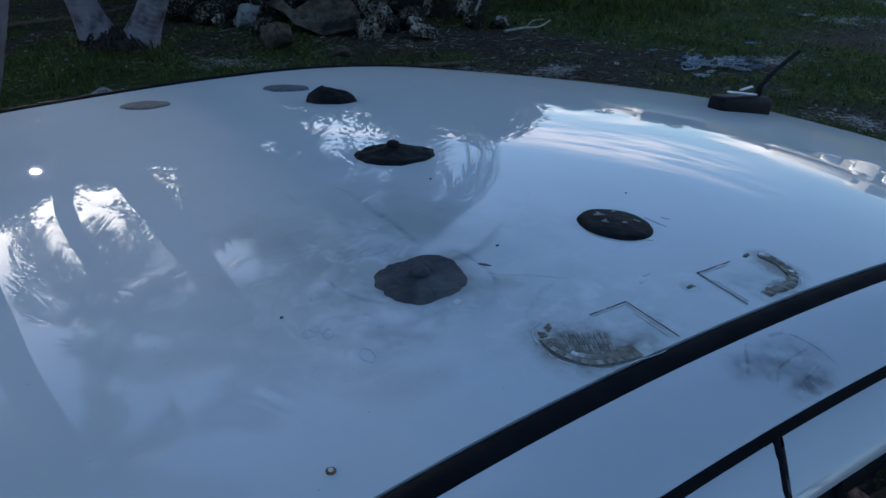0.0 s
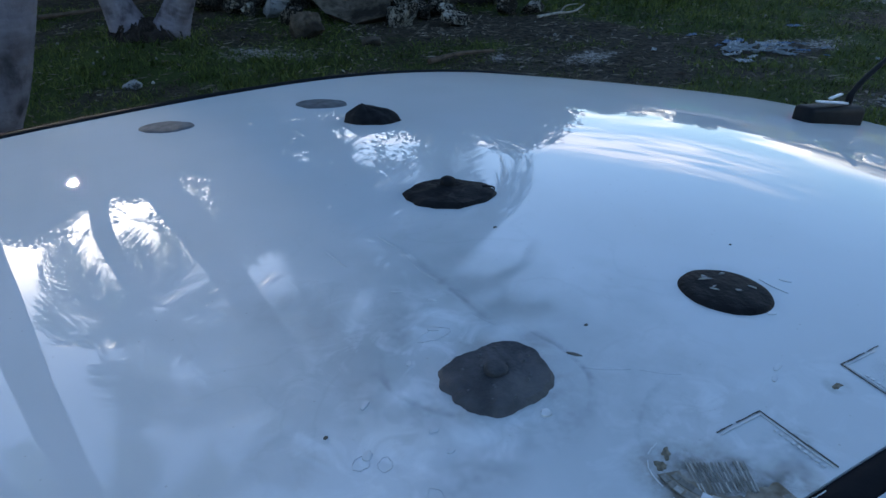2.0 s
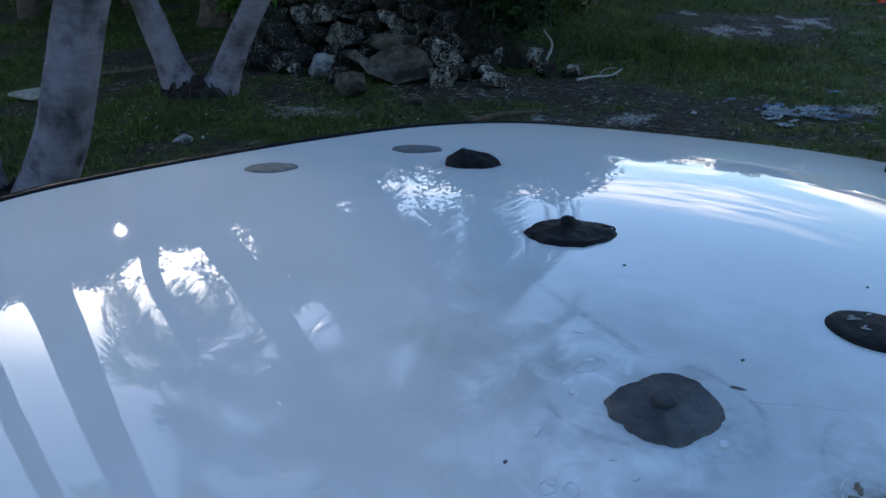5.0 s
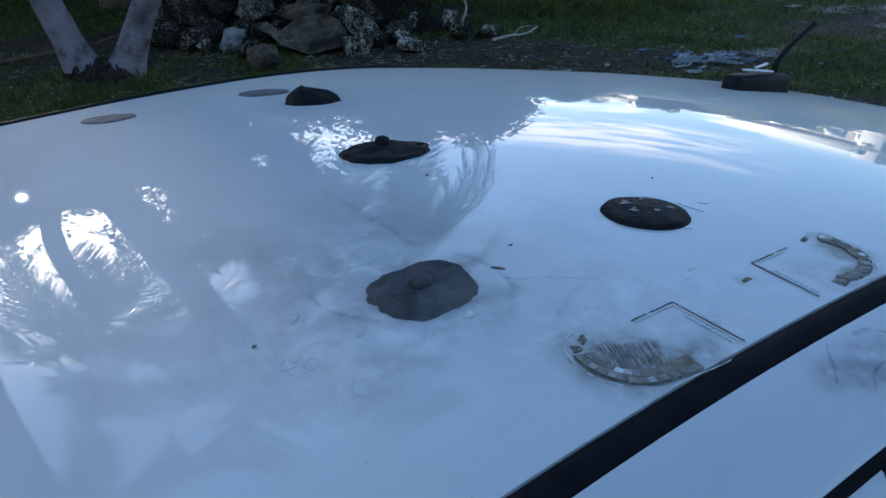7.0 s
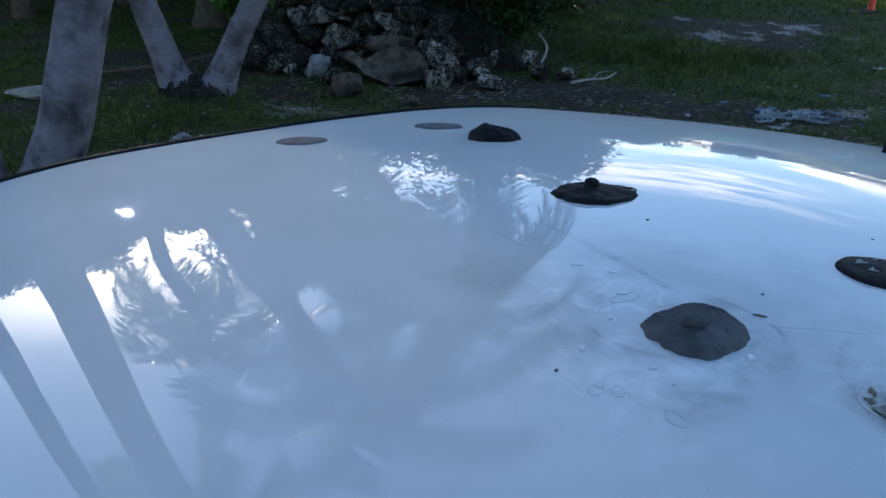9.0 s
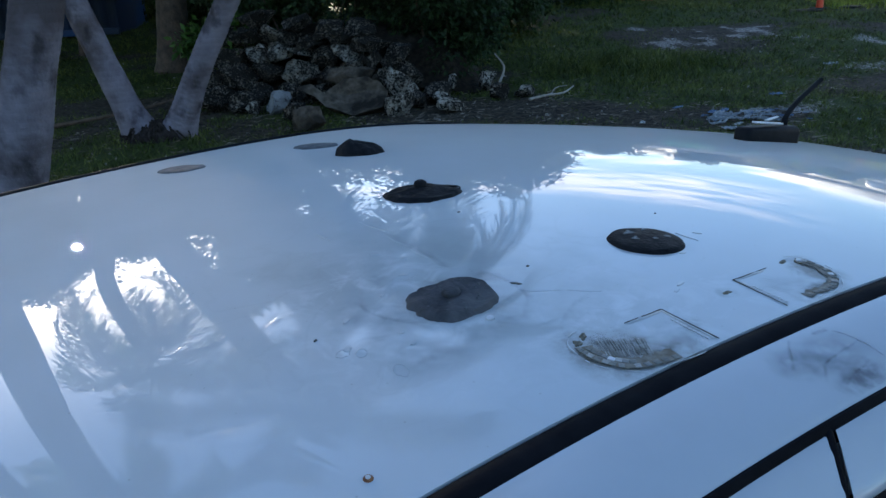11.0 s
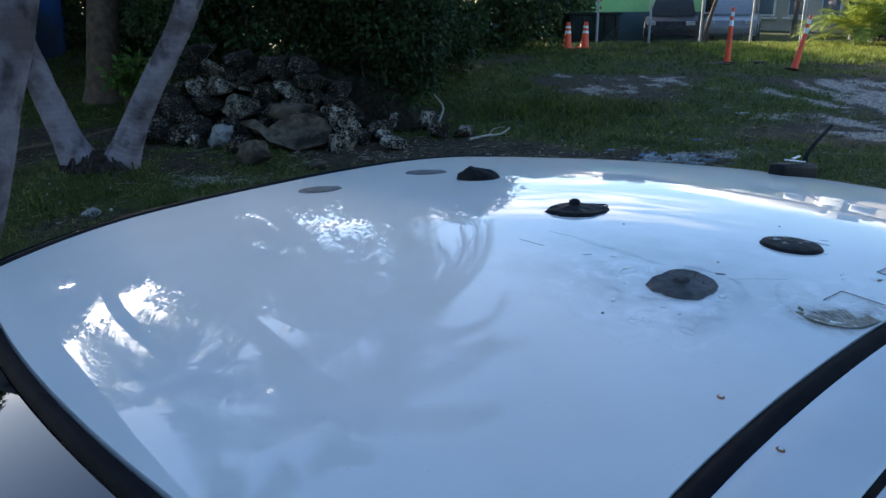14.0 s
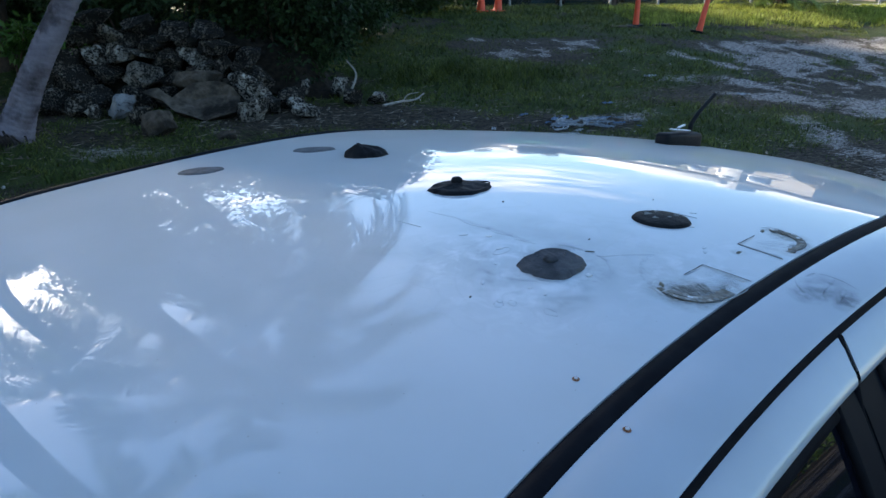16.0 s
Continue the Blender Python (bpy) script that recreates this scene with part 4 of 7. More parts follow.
def blob(outline, height, rim=0.003, lumps=0.0, seed=1, peak=(0, 0), power=1.0, rings=9, seg=64):
    """A low mound with an uneven outline: outline(angle) gives its radius."""
    bm = bmesh.new()
    rows = []
    for k in range(rings + 1):
        q = 1 - k / rings
        row = []
        for i in range(seg):
            a = 2 * math.pi * i / seg
            r = outline(a) * q
            px, py = r * math.cos(a) + peak[0] * (1 - q), r * math.sin(a) + peak[1] * (1 - q)
            z = rim * smoothstep(1.0, 0.9, q) + (height - rim) * (1 - q) ** power
            z += lumps * noise.noise(Vector((px * 60 + seed, py * 60, seed * 3.1))) * smoothstep(1.0, 0.8, q)
            if k == 0:
                z = -0.002
            row.append((px, py, z))
            if k == rings:
                break
        rows.append([bm.verts.new(p) for p in row])
    for a, b in zip(rows, rows[1:]):
        for i in range(seg):
            j = (i + 1) % seg
            if len(b) == 1:
                bm.faces.new((a[i], a[j], b[0]))
            else:
                bm.faces.new((a[i], a[j], b[j], b[i]))
    return bm


def ragged(rx, ry, seed, amount=0.08, turn=0.0):
    def f(a):
        a2 = a - turn
        r = 1 / math.sqrt((math.cos(a2) / rx) ** 2 + (math.sin(a2) / ry) ** 2)
        return r * (1 + amount * noise.noise(Vector((math.cos(a) * 1.4, math.sin(a) * 1.4, seed))) + amount * 0.5 * noise.noise(Vector((math.cos(a) * 4, math.sin(a) * 4, seed + 5))))
    return f


def bolt_head(r, h, parent, material, at=(0, 0, 0)):
    bm = lathe([(0, h), (r * 0.55, h * 0.97), (r * 0.9, h * 0.75), (r, h * 0.4), (r * 0.98, 0.0), (r * 1.02, -0.002)], 20, at)
    for v in bm.verts:
        v.co.x += 0.0006 * noise.noise(v.co * 200)
    return part("bolt", bm, material, parent, "dull sealed bolt head")


# sealed holes and patches
M_SCRAPE = surf("pale_scrape", (0.42, 0.42, 0.42), (0.2, 0.2, 0.2), 200, 0.6)


def boxy(rx, ry, seed, amount, square=2.5):
    """An uneven outline between a rounded square and an ellipse."""
    def f(a):
        r = (abs(math.cos(a) / rx) ** square + abs(math.sin(a) / ry) ** square) ** (-1 / square)
        return r * (1 + amount * noise.noise(Vector((math.cos(a) * 1.6, math.sin(a) * 1.6, seed))) + amount * 0.6 * noise.noise(Vector((math.cos(a) * 5, math.sin(a) * 5, seed + 5))))
    return f


patch = part("sealant_patch", blob(boxy(0.0395, 0.0345, 11, 0.12), 0.0062, 0.0035, 0.0022, 3, power=0.6), M_PATCH, None, "rough grey sealant patch with a bolt stub")
on_roof(patch, 0.005, -0.337)
bolt_head(0.0082, 0.0045, patch, M_PATCH, (0.0, 0.002, 0.0056))
part("lump", blob(ragged(0.007, 0.005, 61, 0.3), 0.004, 0.001, 0.001, 2, rings=4, seg=20), M_PATCH, patch, "stray lump of sealant").matrix_local = pose(0.029, 0.020, 0.0)
rng_pip = random.Random(3)
for k in range(16):
    a, r = rng_pip.uniform(0, 6.28), 0.034 * math.sqrt(rng_pip.uniform(0.15, 0.85))
    part("pip", blob(ragged(0.0016, 0.0012, k, 0.2), 0.0012, 0.0004, 0, 2, rings=3, seg=10), M_PATCH_GREY, patch, "small pale blister").matrix_local = pose(r * math.cos(a), r * 0.85 * math.sin(a), 0.0048)
patch = part("sealant_patch", blob(ragged(0.049, 0.037, 4, 0.14, -0.6), 0.0085, 0.003, 0.0028, 8, power=0.75), M_PATCH_DARK, None, "rough black sealant patch with a bolt stub")
on_roof(patch, 0.156, -0.078)
bolt_head(0.0082, 0.0085, patch, M_PATCH_DARK, (0.006, 0.010, 0.0066))
part("strand", tube(spline([(0.030, -0.010, 0.003), (0.038, -0.014, 0.0055), (0.042, -0.022, 0.005), (0.036, -0.026, 0.002)], 12), 0.0010, 6), M_PATCH_DARK, patch, "loop of dried sealant")
cap = part("rubber_cap", blob(ragged(0.039, 0.0335, 2, 0.03, -1.05), 0.0058, 0.0020, 0.0005, 5, power=0.5), M_PATCH_DARK, None, "smooth black rubber cap with pale scrapes")
on_roof(cap, 0.226, -0.358)
for x, y, w, t in ((-0.006, 0.018, 0.022, 150), (-0.003, 0.021, 0.010, 110), (-0.012, 0.004, 0.014, 120), (-0.009, 0.006, 0.008, 170), (0.002, -0.008, 0.009, 140), (0.018, -0.012, 0.012, -70), (0.014, 0.016, 0.009, 160)):
    bm = blob(ragged(w * 0.4, 0.0006, x * 50, 1.0), 0.0008, 0.0003, 0.0, 1, rings=3, seg=20)
    ob = part("scrape", bm, M_SCRAPE, cap, "pale dried scrape")
    ob.matrix_local = pose(x, y, 0.0052 + 0.001 * (0.02 - abs(x)) / 0.02, 0, 0, t)
hump = part("sealant_hump", blob(ragged(0.040, 0.025, 21, 0.15, -0.6), 0.024, 0.005, 0.004, 6, (-0.010, 0.006), 0.75), M_PATCH_DARK, None, "peaked black sealant lump")
on_roof(hump, 0.236, 0.204)
flat = part("flat_patch", blob(ragged(0.042, 0.031, 31, 0.10, -0.9), 0.0022, 0.0016, 0.0006, 2), M_PATCH_GREY, None, "flat grey sealant patch")
on_roof(flat, 0.229, 0.337)
flat = part("flat_patch", blob(ragged(0.042, 0.030, 37, 0.10, -0.9), 0.002, 0.0015, 0.0006, 9), M_PATCH_GREY, None, "flat grey sealant patch")
on_roof(flat, 0.011, 0.370)


def flat_shape(points, thick):
    bm = bmesh.new()
    vs = [bm.verts.new((x, y, 0)) for x, y in points]
    f = bm.faces.new(vs)
    r = bmesh.ops.extrude_face_region(bm, geom=[f])
    for v in r["geom"]:
        if isinstance(v, bmesh.types.BMVert):
            v.co.z += thick
    return bm


def glue_print(x, y, corner, side_end, top_end, arc, q0, q1, rows, hatch=None):
    """The print of a removed bracket foot: a square corner with two fine grimy edges, a rounded end (arc, a smooth line) with a band of grime and worn tread blocks between q0 and q1, and a patch of fine ribs."""
    rng = random.Random(int(x * 1000))
    line = [p.to_3d() for p in spline(arc, 121)]
    mid = sum(line, Vector()) / len(line)

    def at(q, out=0.0):
        """A place along the arc, so far outside it, and the way along."""
        k = min(119, max(1, int(q * 120)))
        d = (line[k + 1] - line[k - 1]).normalized()
        nrm = Vector((d.y, -d.x, 0))
        if nrm.dot(line[k] - mid) < 0:
            nrm = -nrm
        return line[k] + nrm * out, math.degrees(math.atan2(d.y, d.x))
    n = 40
    ring = [at(q0 + (q1 - q0) * k / n, 0.0045 + 0.0016 * noise.noise(Vector((k * 0.6, x * 90, 0))))[0] for k in range(n + 1)]
    ring += [at(q0 + (q1 - q0) * k / n, -0.0046 * rows + 0.0040 * noise.noise(Vector((k * 0.5, x * 50, 7))))[0] for k in range(n, -1, -1)]
    base = part("glue_print", flat_shape([(p.x, p.y) for p in ring], 0.0002), M_FILM, None, "faint grimy print of a removed bracket foot")
    on_roof(base, x, y, 0, 0.0002)

    def stroke(p, q, wd, mt, name, label, lift=0.0003):
        p, q = Vector((p[0], p[1], 0)), Vector((q[0], q[1], 0))
        d = q - p
        ob = part(name, box(d.length, wd, 0.0004, 0.0001), mt, base, label)
        ob.matrix_local = Matrix.Translation((p + q) / 2 + Vector((0, 0, lift))) @ pose(0, 0, 0, 0, 0, math.degrees(math.atan2(d.y, d.x)))

    # straight edges: a thin dark line of grime with a pale ridge inside
    c = Vector((corner[0], corner[1], 0))
    for end, m, fade in ((side_end, 16, 0.0), (top_end, 14, 0.5)):
        e = Vector((end[0], end[1], 0))
        inward = (mid - c) - (e - c) * ((mid - c).dot(e - c) / (e - c).length_squared)
        inward.normalize()
        for k in range(m):
            if rng.random() < fade * k / m:
                continue
            w = inward * rng.uniform(-0.0002, 0.0002)
            stroke(c.lerp(e, k / m) + w, c.lerp(e, (k + 1.04) / m) + w, rng.uniform(0.0007, 0.0012) * (1 - 0.4 * fade * k / m), M_DARKLINE, "grime_edge", "thin grimy edge")
        stroke(c.lerp(e, 0.03) + inward * 0.0024, c.lerp(e, 0.97 - 0.4 * fade) + inward * 0.0024, 0.0012, M_GLUE, "ridge", "thin pale ridge")
        if not fade:
            for k in range(9):
                q = 0.28 + 0.075 * k
                stroke(c.lerp(e, q) + inward * 0.0060, c.lerp(e, q + 0.045) + inward * 0.0060, 0.0026, M_GLUE, "tread_block", "pale tread block", 0.0002)
    # worn tread blocks in the grime of the rounded end
    step = 0.0064
    length = sum((line[k + 1] - line[k]).length for k in range(120))
    for row in range(rows):
        m = int(length * (q1 - q0) / step)
        for k in range(m):
            q = q0 + (q1 - q0) * (k + 0.5 * (1 + row % 2)) / m
            if rng.random() < 0.10 or (row == 1 and q > 0.62):
                continue
            p, ang = at(q, 0.0018 - 0.0062 * row)
            r = rng.random()
            mt = M_BLOCK_DARK if r < 0.52 else (M_BLOCK if r < 0.93 else M_WHITE_CRUST)
            ob = part("tread_block", box(rng.uniform(0.0044, 0.0056), rng.uniform(0.0042, 0.0054), 0.0005, 0.0001), mt, base, "worn tread block")
            ob.matrix_local = pose(p.x + rng.uniform(-0.0005, 0.0005), p.y + rng.uniform(-0.0005, 0.0005), 0.0003, 0, 0, ang + rng.uniform(-9, 9))
    for k in range(30):
        if rng.random() < 0.7:
            q = q0 + (q1 - q0) * k / 30
            stroke(at(q, 0.0048)[0], at(q + (q1 - q0) / 30, 0.0048)[0], rng.uniform(0.0006, 0.0014), M_DARKLINE, "grime_edge", "dark grimy edge", 0.0002)
    # the pale tide line outside it
    for k in range(30):
        q = 0.05 + 0.85 * k / 30
        w = 0.0085 + 0.0008 * math.sin(k * 0.7)
        if rng.random() > 0.2:
            stroke(at(q, w)[0], at(q + 0.03, w)[0], rng.uniform(0.0005, 0.0009), M_GLUE, "tide_line", "pale tide line", 0.0001)
    if hatch:
        tl, tr, br, bl = [Vector((p[0], p[1], 0)) for p in hatch]
        ribs = 17
        for k in range(ribs):
            u = (k + 0.5) / ribs
            p, q = tl.lerp(tr, u), bl.lerp(br, u)
            for j in range(3):
                if rng.random() < 0.92:
                    stroke(p.lerp(q, j / 3), p.lerp(q, (j + 0.96) / 3), rng.uniform(0.0007, 0.0010), M_BLOCK if rng.random() < 0.6 else M_BLOCK_DARK, "tread_line", "fine grimy tread rib")


M_BLOCK_DARK = surf("grimy_tread_block", (0.085, 0.078, 0.062), (0.20, 0.19, 0.165), 180, 0.7, coat=0.25, c3=(0.13, 0.12, 0.095), rand=0.35)
glue_print(0.1185, -0.4535, (0.0045, -0.0040), (0.0011, -0.0593), (-0.0462, 0.0004),
           [(-0.060, 0.0050, 0), (-0.0745, 0.0055, 0), (-0.0855, -0.0005, 0), (-0.0891, -0.0105, 0), (-0.0888, -0.0215, 0), (-0.0855, -0.0325, 0), (-0.0786, -0.0415, 0), (-0.0674, -0.0480, 0), (-0.0528, -0.0520, 0), (-0.0367, -0.0545, 0), (-0.0195, -0.0555, 0), (-0.006, -0.0570, 0)],
           0.22, 0.80, 2, ((-0.0725, -0.0050), (-0.0410, -0.0250), (-0.0535, -0.0440), (-0.0835, -0.0260)))
glue_print(0.2035, -0.4555, (0.0106, -0.0062), (0.0033, -0.0612), (0.0589, -0.0099),
           [(0.083, -0.0104, 0), (0.0915, -0.0165, 0), (0.0952, -0.0253, 0), (0.0925, -0.0415, 0), (0.0832, -0.0550, 0), (0.0686, -0.0620, 0), (0.0546, -0.0620, 0), (0.0415, -0.0595, 0), (0.0175, -0.0615, 0)],
           0.14, 0.93, 1)


def grime(x, y, rx, ry, turn, seed, material=None):
    """A ragged stain with no height to speak of."""
    return on_roof(part("grime", blob(ragged(rx, ry, seed, 0.7), 0.0004, 0.0003, 0, seed, rings=3, seg=28), material or M_DIRT, None, "brown grime stain"), x, y, turn, 0.0003)


for k, (x, y, rx, ry, t) in enumerate(((0.044, -0.447, 0.007, 0.003, 40), (0.034, -0.452, 0.004, 0.005, 10), (0.285, -0.466, 0.008, 0.003, 10), (0.296, -0.474, 0.003, 0.005, -20), (0.1895, -0.4725, 0.005, 0.003, 0))):
    grime(x, y, rx, ry, t, 70 + k)


def on_rail(ob, x, out, turn=0.0):
    """Lays a flat piece on the painted rail outside the moulding."""
    w, z = half_width(x) + STRIP, edge_z(x)
    ob.parent = car
    ob.matrix_local = Matrix.Translation((x, -(w + out), z - 0.0014 - 0.12 * out - 1.5 * out * out)) @ pose(0, 0, 0, math.degrees(math.atan(0.12 + 3.0 * out)), 0, turn)
    return ob


def film_surf(name, c1, c2, scale, most):
    """A thin film of grime that thins out unevenly towards its border."""
    m = surf(name, c1, c2, scale * 2.5, 0.6, coat=0.8, spec=0.0)
    nt = m.node_tree
    at = nt.nodes.new("ShaderNodeVertexColor")
    at.layer_name = "thick"
    co = nt.nodes.new("ShaderNodeTexCoord")
    no = nt.nodes.new("ShaderNodeTexNoise")
    no.inputs["Scale"].default_value, no.inputs["Detail"].default_value, no.inputs["Roughness"].default_value = scale, 6, 0.65
    nt.links.new(co.outputs["Object"], no.inputs["Vector"])
    mr = nt.nodes.new("ShaderNodeMapRange")
    mr.inputs["From Min"].default_value, mr.inputs["From Max"].default_value = 0.36, 0.68
    mr.inputs["To Max"].default_value = most
    nt.links.new(no.outputs["Fac"], mr.inputs["Value"])
    mu = nt.nodes.new("ShaderNodeMath")
    mu.operation = "MULTIPLY"
    nt.links.new(mr.outputs["Result"], mu.inputs[0])
    nt.links.new(at.outputs["Color"], mu.inputs[1])
    nt.links.new(mu.outputs[0], nt.nodes["Principled BSDF"].inputs["Alpha"])
    return m


M_SMEAR = film_surf("grey_smear", (0.24, 0.25, 0.28), (0.34, 0.345, 0.36), 42, 0.58)
M_SMEAR_DARK = film_surf("dark_smear", (0.14, 0.13, 0.14), (0.24, 0.23, 0.25), 90, 0.8)


def rail_place(x, out, lift):
    out = min(0.066, max(0.003, out))
    sec = rail_section(x)
    w = half_width(x) + STRIP
    z = float(np.interp(w + out, [o for o, _ in sec[1:-1]], [h for _, h in sec[1:-1]]))
    return x, -(w + out), z + lift


def thin_film(name, rows, shades, material, label, parent=None):
    """A film on the car from rows of places and how thick it is along each row."""
    bm = bmesh.new()
    lay = bm.loops.layers.color.new("thick")
    grid = [[bm.verts.new(p) for p in row] for row in rows]
    for j, (a, b) in enumerate(zip(grid, grid[1:])):
        for i in range(len(a) - 1):
            f = bm.faces.new((a[i], b[i], b[i + 1], a[i + 1]))
            for loop, v in zip(f.loops, (shades[j][i], shades[j + 1][i], shades[j + 1][i + 1], shades[j][i + 1])):
                loop[lay] = (v, v, v, 1)
    return part(name, bm, material, parent or car, label)


def rail_smear(x, out, rx, ro, material, lift=0.0003):
    """A soft patch of grime on the painted rail."""
    us = np.linspace(-1, 1, 15)
    rows = [[rail_place(x + u * rx, out + v * ro, lift) for u in us] for v in us]
    shades = [[max(0.0, 1 - (u * u + v * v) ** 1.2) for u in us] for v in us]
    return thin_film("grime_smear", rows, shades, material, "faint grey grime smear of a removed foot")


def rail_line(places, width, lift=0.0005):
    """A thin curved line of grime on the painted rail, fading at its ends."""
    pts = spline([(a, b, 0) for a, b in places], 24)
    rows = []
    for i, p in enumerate(pts):
        d = (Vector(pts[min(23, i + 1)]) - Vector(pts[max(0, i - 1)])).normalized()
        rows.append([rail_place(p[0] - d.y * width * k, p[1] + d.x * width * k, lift) for k in (-1, 0, 1)])
    shades = [[0.0, math.sin(math.pi * (i + 0.5) / 24) ** 0.5, 0.0] for i in range(24)]
    return thin_film("grime_line", rows, shades, M_SMEAR_DARK, "thin dark curved grime line")


rail_smear(0.172, 0.036, 0.046, 0.036, M_SMEAR)
rail_smear(0.135, 0.027, 0.026, 0.024, M_SMEAR, 0.0004)
rail_smear(0.165, 0.057, 0.034, 0.013, M_SMEAR_DARK, 0.0005)
rail_smear(0.190, 0.010, 0.012, 0.004, M_SMEAR_DARK, 0.0006)
rail_line([(0.185, 0.006), (0.199, 0.016), (0.204, 0.034), (0.203, 0.056)], 0.0016)
rail_line([(0.138, 0.048), (0.155, 0.037), (0.176, 0.034), (0.200, 0.032)], 0.0013)
rail_line([(0.125, 0.032), (0.136, 0.024), (0.150, 0.012), (0.160, 0.005)], 0.0014)
rail_line([(0.142, 0.060), (0.160, 0.053), (0.176, 0.051), (0.190, 0.048)], 0.0012)

M_STAIN = film_surf("brown_stain", (0.085, 0.065, 0.038), (0.17, 0.145, 0.11), 95, 0.62)
M_WATER = film_surf("grey_water_stain", (0.22, 0.225, 0.235), (0.33, 0.335, 0.34), 55, 0.30)
M_WATER_EDGE = film_surf("dried_water_edge", (0.22, 0.225, 0.235), (0.32, 0.325, 0.33), 70, 0.34)


def roof_film(x, y, rx, ry, turn, material, label, lift=0.00045):
    """A soft stain lying on the roof skin."""
    c, n = math.cos(radians(turn)), math.sin(radians(turn))
    us = np.linspace(-1, 1, 17)
    spots = [[(x + u * rx * c - v * ry * n, y + u * rx * n + v * ry * c) for u in us] for v in us]
    rows = [[(a, b, roof_z(a, b) + lift) for a, b in row] for row in spots]
    shades = [[max(0.0, 1 - (u * u + v * v) ** 0.9) for u in us] for v in us]
    return thin_film("stain", rows, shades, material, label)


def roof_line(places, width, material, label, lift=0.0005):
    """A thin stained line along the roof skin, fading at its ends."""
    pts = spline([(a, b, 0) for a, b in places], 40)
    rows = []
    for i, p in enumerate(pts):
        d = (Vector(pts[min(39, i + 1)]) - Vector(pts[max(0, i - 1)])).normalized()
        w = width * (1 + 0.5 * noise.noise(Vector((i * 0.4, width * 900, 0))))
        spots = [(p[0] - d.y * w * k, p[1] + d.x * w * k) for k in (-1, 0, 1.8)]
        rows.append([(a, b, roof_z(a, b) + lift) for a, b in spots])
    shades = [[0.0, math.sin(math.pi * (i + 0.5) / 40) ** 0.5, 0.0] for i in range(40)]
    return thin_film("stain_line", rows, shades, material, label)


BROWN, GREY = "soft brown grime stain on the roof", "faint grey water stain on the roof"
# grime in and round the two foot prints
roof_film(0.064, -0.478, 0.030, 0.026, -40, M_STAIN, BROWN)
roof_film(0.045, -0.459, 0.017, 0.011, 30, M_STAIN, BROWN, 0.0005)
roof_film(0.082, -0.500, 0.036, 0.012, -4, M_STAIN, BROWN, 0.00055)
roof_film(0.105, -0.488, 0.026, 0.024, 0, M_WATER, GREY)
roof_film(0.284, -0.492, 0.024, 0.022, -30, M_STAIN, BROWN)
roof_film(0.262, -0.512, 0.024, 0.008, -8, M_STAIN, BROWN, 0.0005)
roof_film(0.240, -0.490, 0.030, 0.022, 0, M_WATER, GREY)
# water stains round the patch
for x, y, rx, ry, t in ((-0.045, -0.335, 0.045, 0.040, 10), (-0.075, -0.300, 0.050, 0.025, 50), (0.010, -0.395, 0.055, 0.022, 5), (-0.060, -0.395, 0.050, 0.030, -20), (0.055, -0.320, 0.020, 0.028, 10), (-0.02, -0.255, 0.022, 0.050, -35)):
    roof_film(x, y, rx, ry, t, M_WATER, GREY)
for pts, w in (([(0.052, -0.130), (0.047, -0.185), (0.044, -0.254), (0.041, -0.278), (0.050, -0.297)], 0.0045), ([(0.050, -0.297), (0.062, -0.330), (0.056, -0.372), (0.030, -0.396)], 0.0026), ([(-0.045, -0.270), (-0.060, -0.300), (-0.052, -0.335), (-0.030, -0.360)], 0.0022), ([(0.110, -0.400), (0.075, -0.408), (0.045, -0.425), (0.030, -0.445)], 0.0030)):
    roof_line(pts, w, M_WATER_EDGE, "faint dried water edge on the roof")

# small marks


def rust_spot(r):
    ring = part("rust_spot", lathe([(0, 0.0012), (r * 0.45, 0.0012), (r * 0.6, 0.0006), (r * 0.8, 0.0008), (r, 0.0)], 18), M_RUST, None, "rusty stone-chip ring")
    part("chip", lathe([(0, 0.0016), (r * 0.5, 0.0014), (r * 0.55, 0.0)], 14), M_GLUE, ring, "pale chip centre")
    return ring


on_roof(rust_spot(0.0033), -0.162, -0.4715, 0, 0.0003)
spot = rust_spot(0.0036)
spot.parent = car
on_rail(spot, -0.188, 0.012)


def mark(name, x, y, rx, ry, turn, h, material, label, seed=1):
    return on_roof(part(name, blob(ragged(rx, ry, seed, 0.35, 0), h, h * 0.5, 0, seed, rings=4, seg=20), material, None, label), x, y, turn, 0.0001)


mark("white_dot", 0.008, -0.381, 0.005, 0.004, 20, 0.0018, M_WHITE_CRUST, "white dried paint dot", 3)
mark("grit", -0.115, -0.319, 0.0018, 0.0014, 0, 0.0014, M_DARKLINE, "dark grit speck", 4)
mark("grit", 0.065, -0.348, 0.0075, 0.0017, -55, 0.001, M_DARKLINE, "dark smear of grit", 5)
mark("grit", 0.098, -0.328, 0.002, 0.0015, 0, 0.001, M_DARKLINE, "dark grit speck", 7)
mark("grit", 0.302, -0.309, 0.0016, 0.0013, 0, 0.001, M_DARKLINE, "dark grit speck", 8)
mark("grit", 0.145, -0.165, 0.0022, 0.0018, 0, 0.001, M_DARKLINE, "dark grit speck", 9)
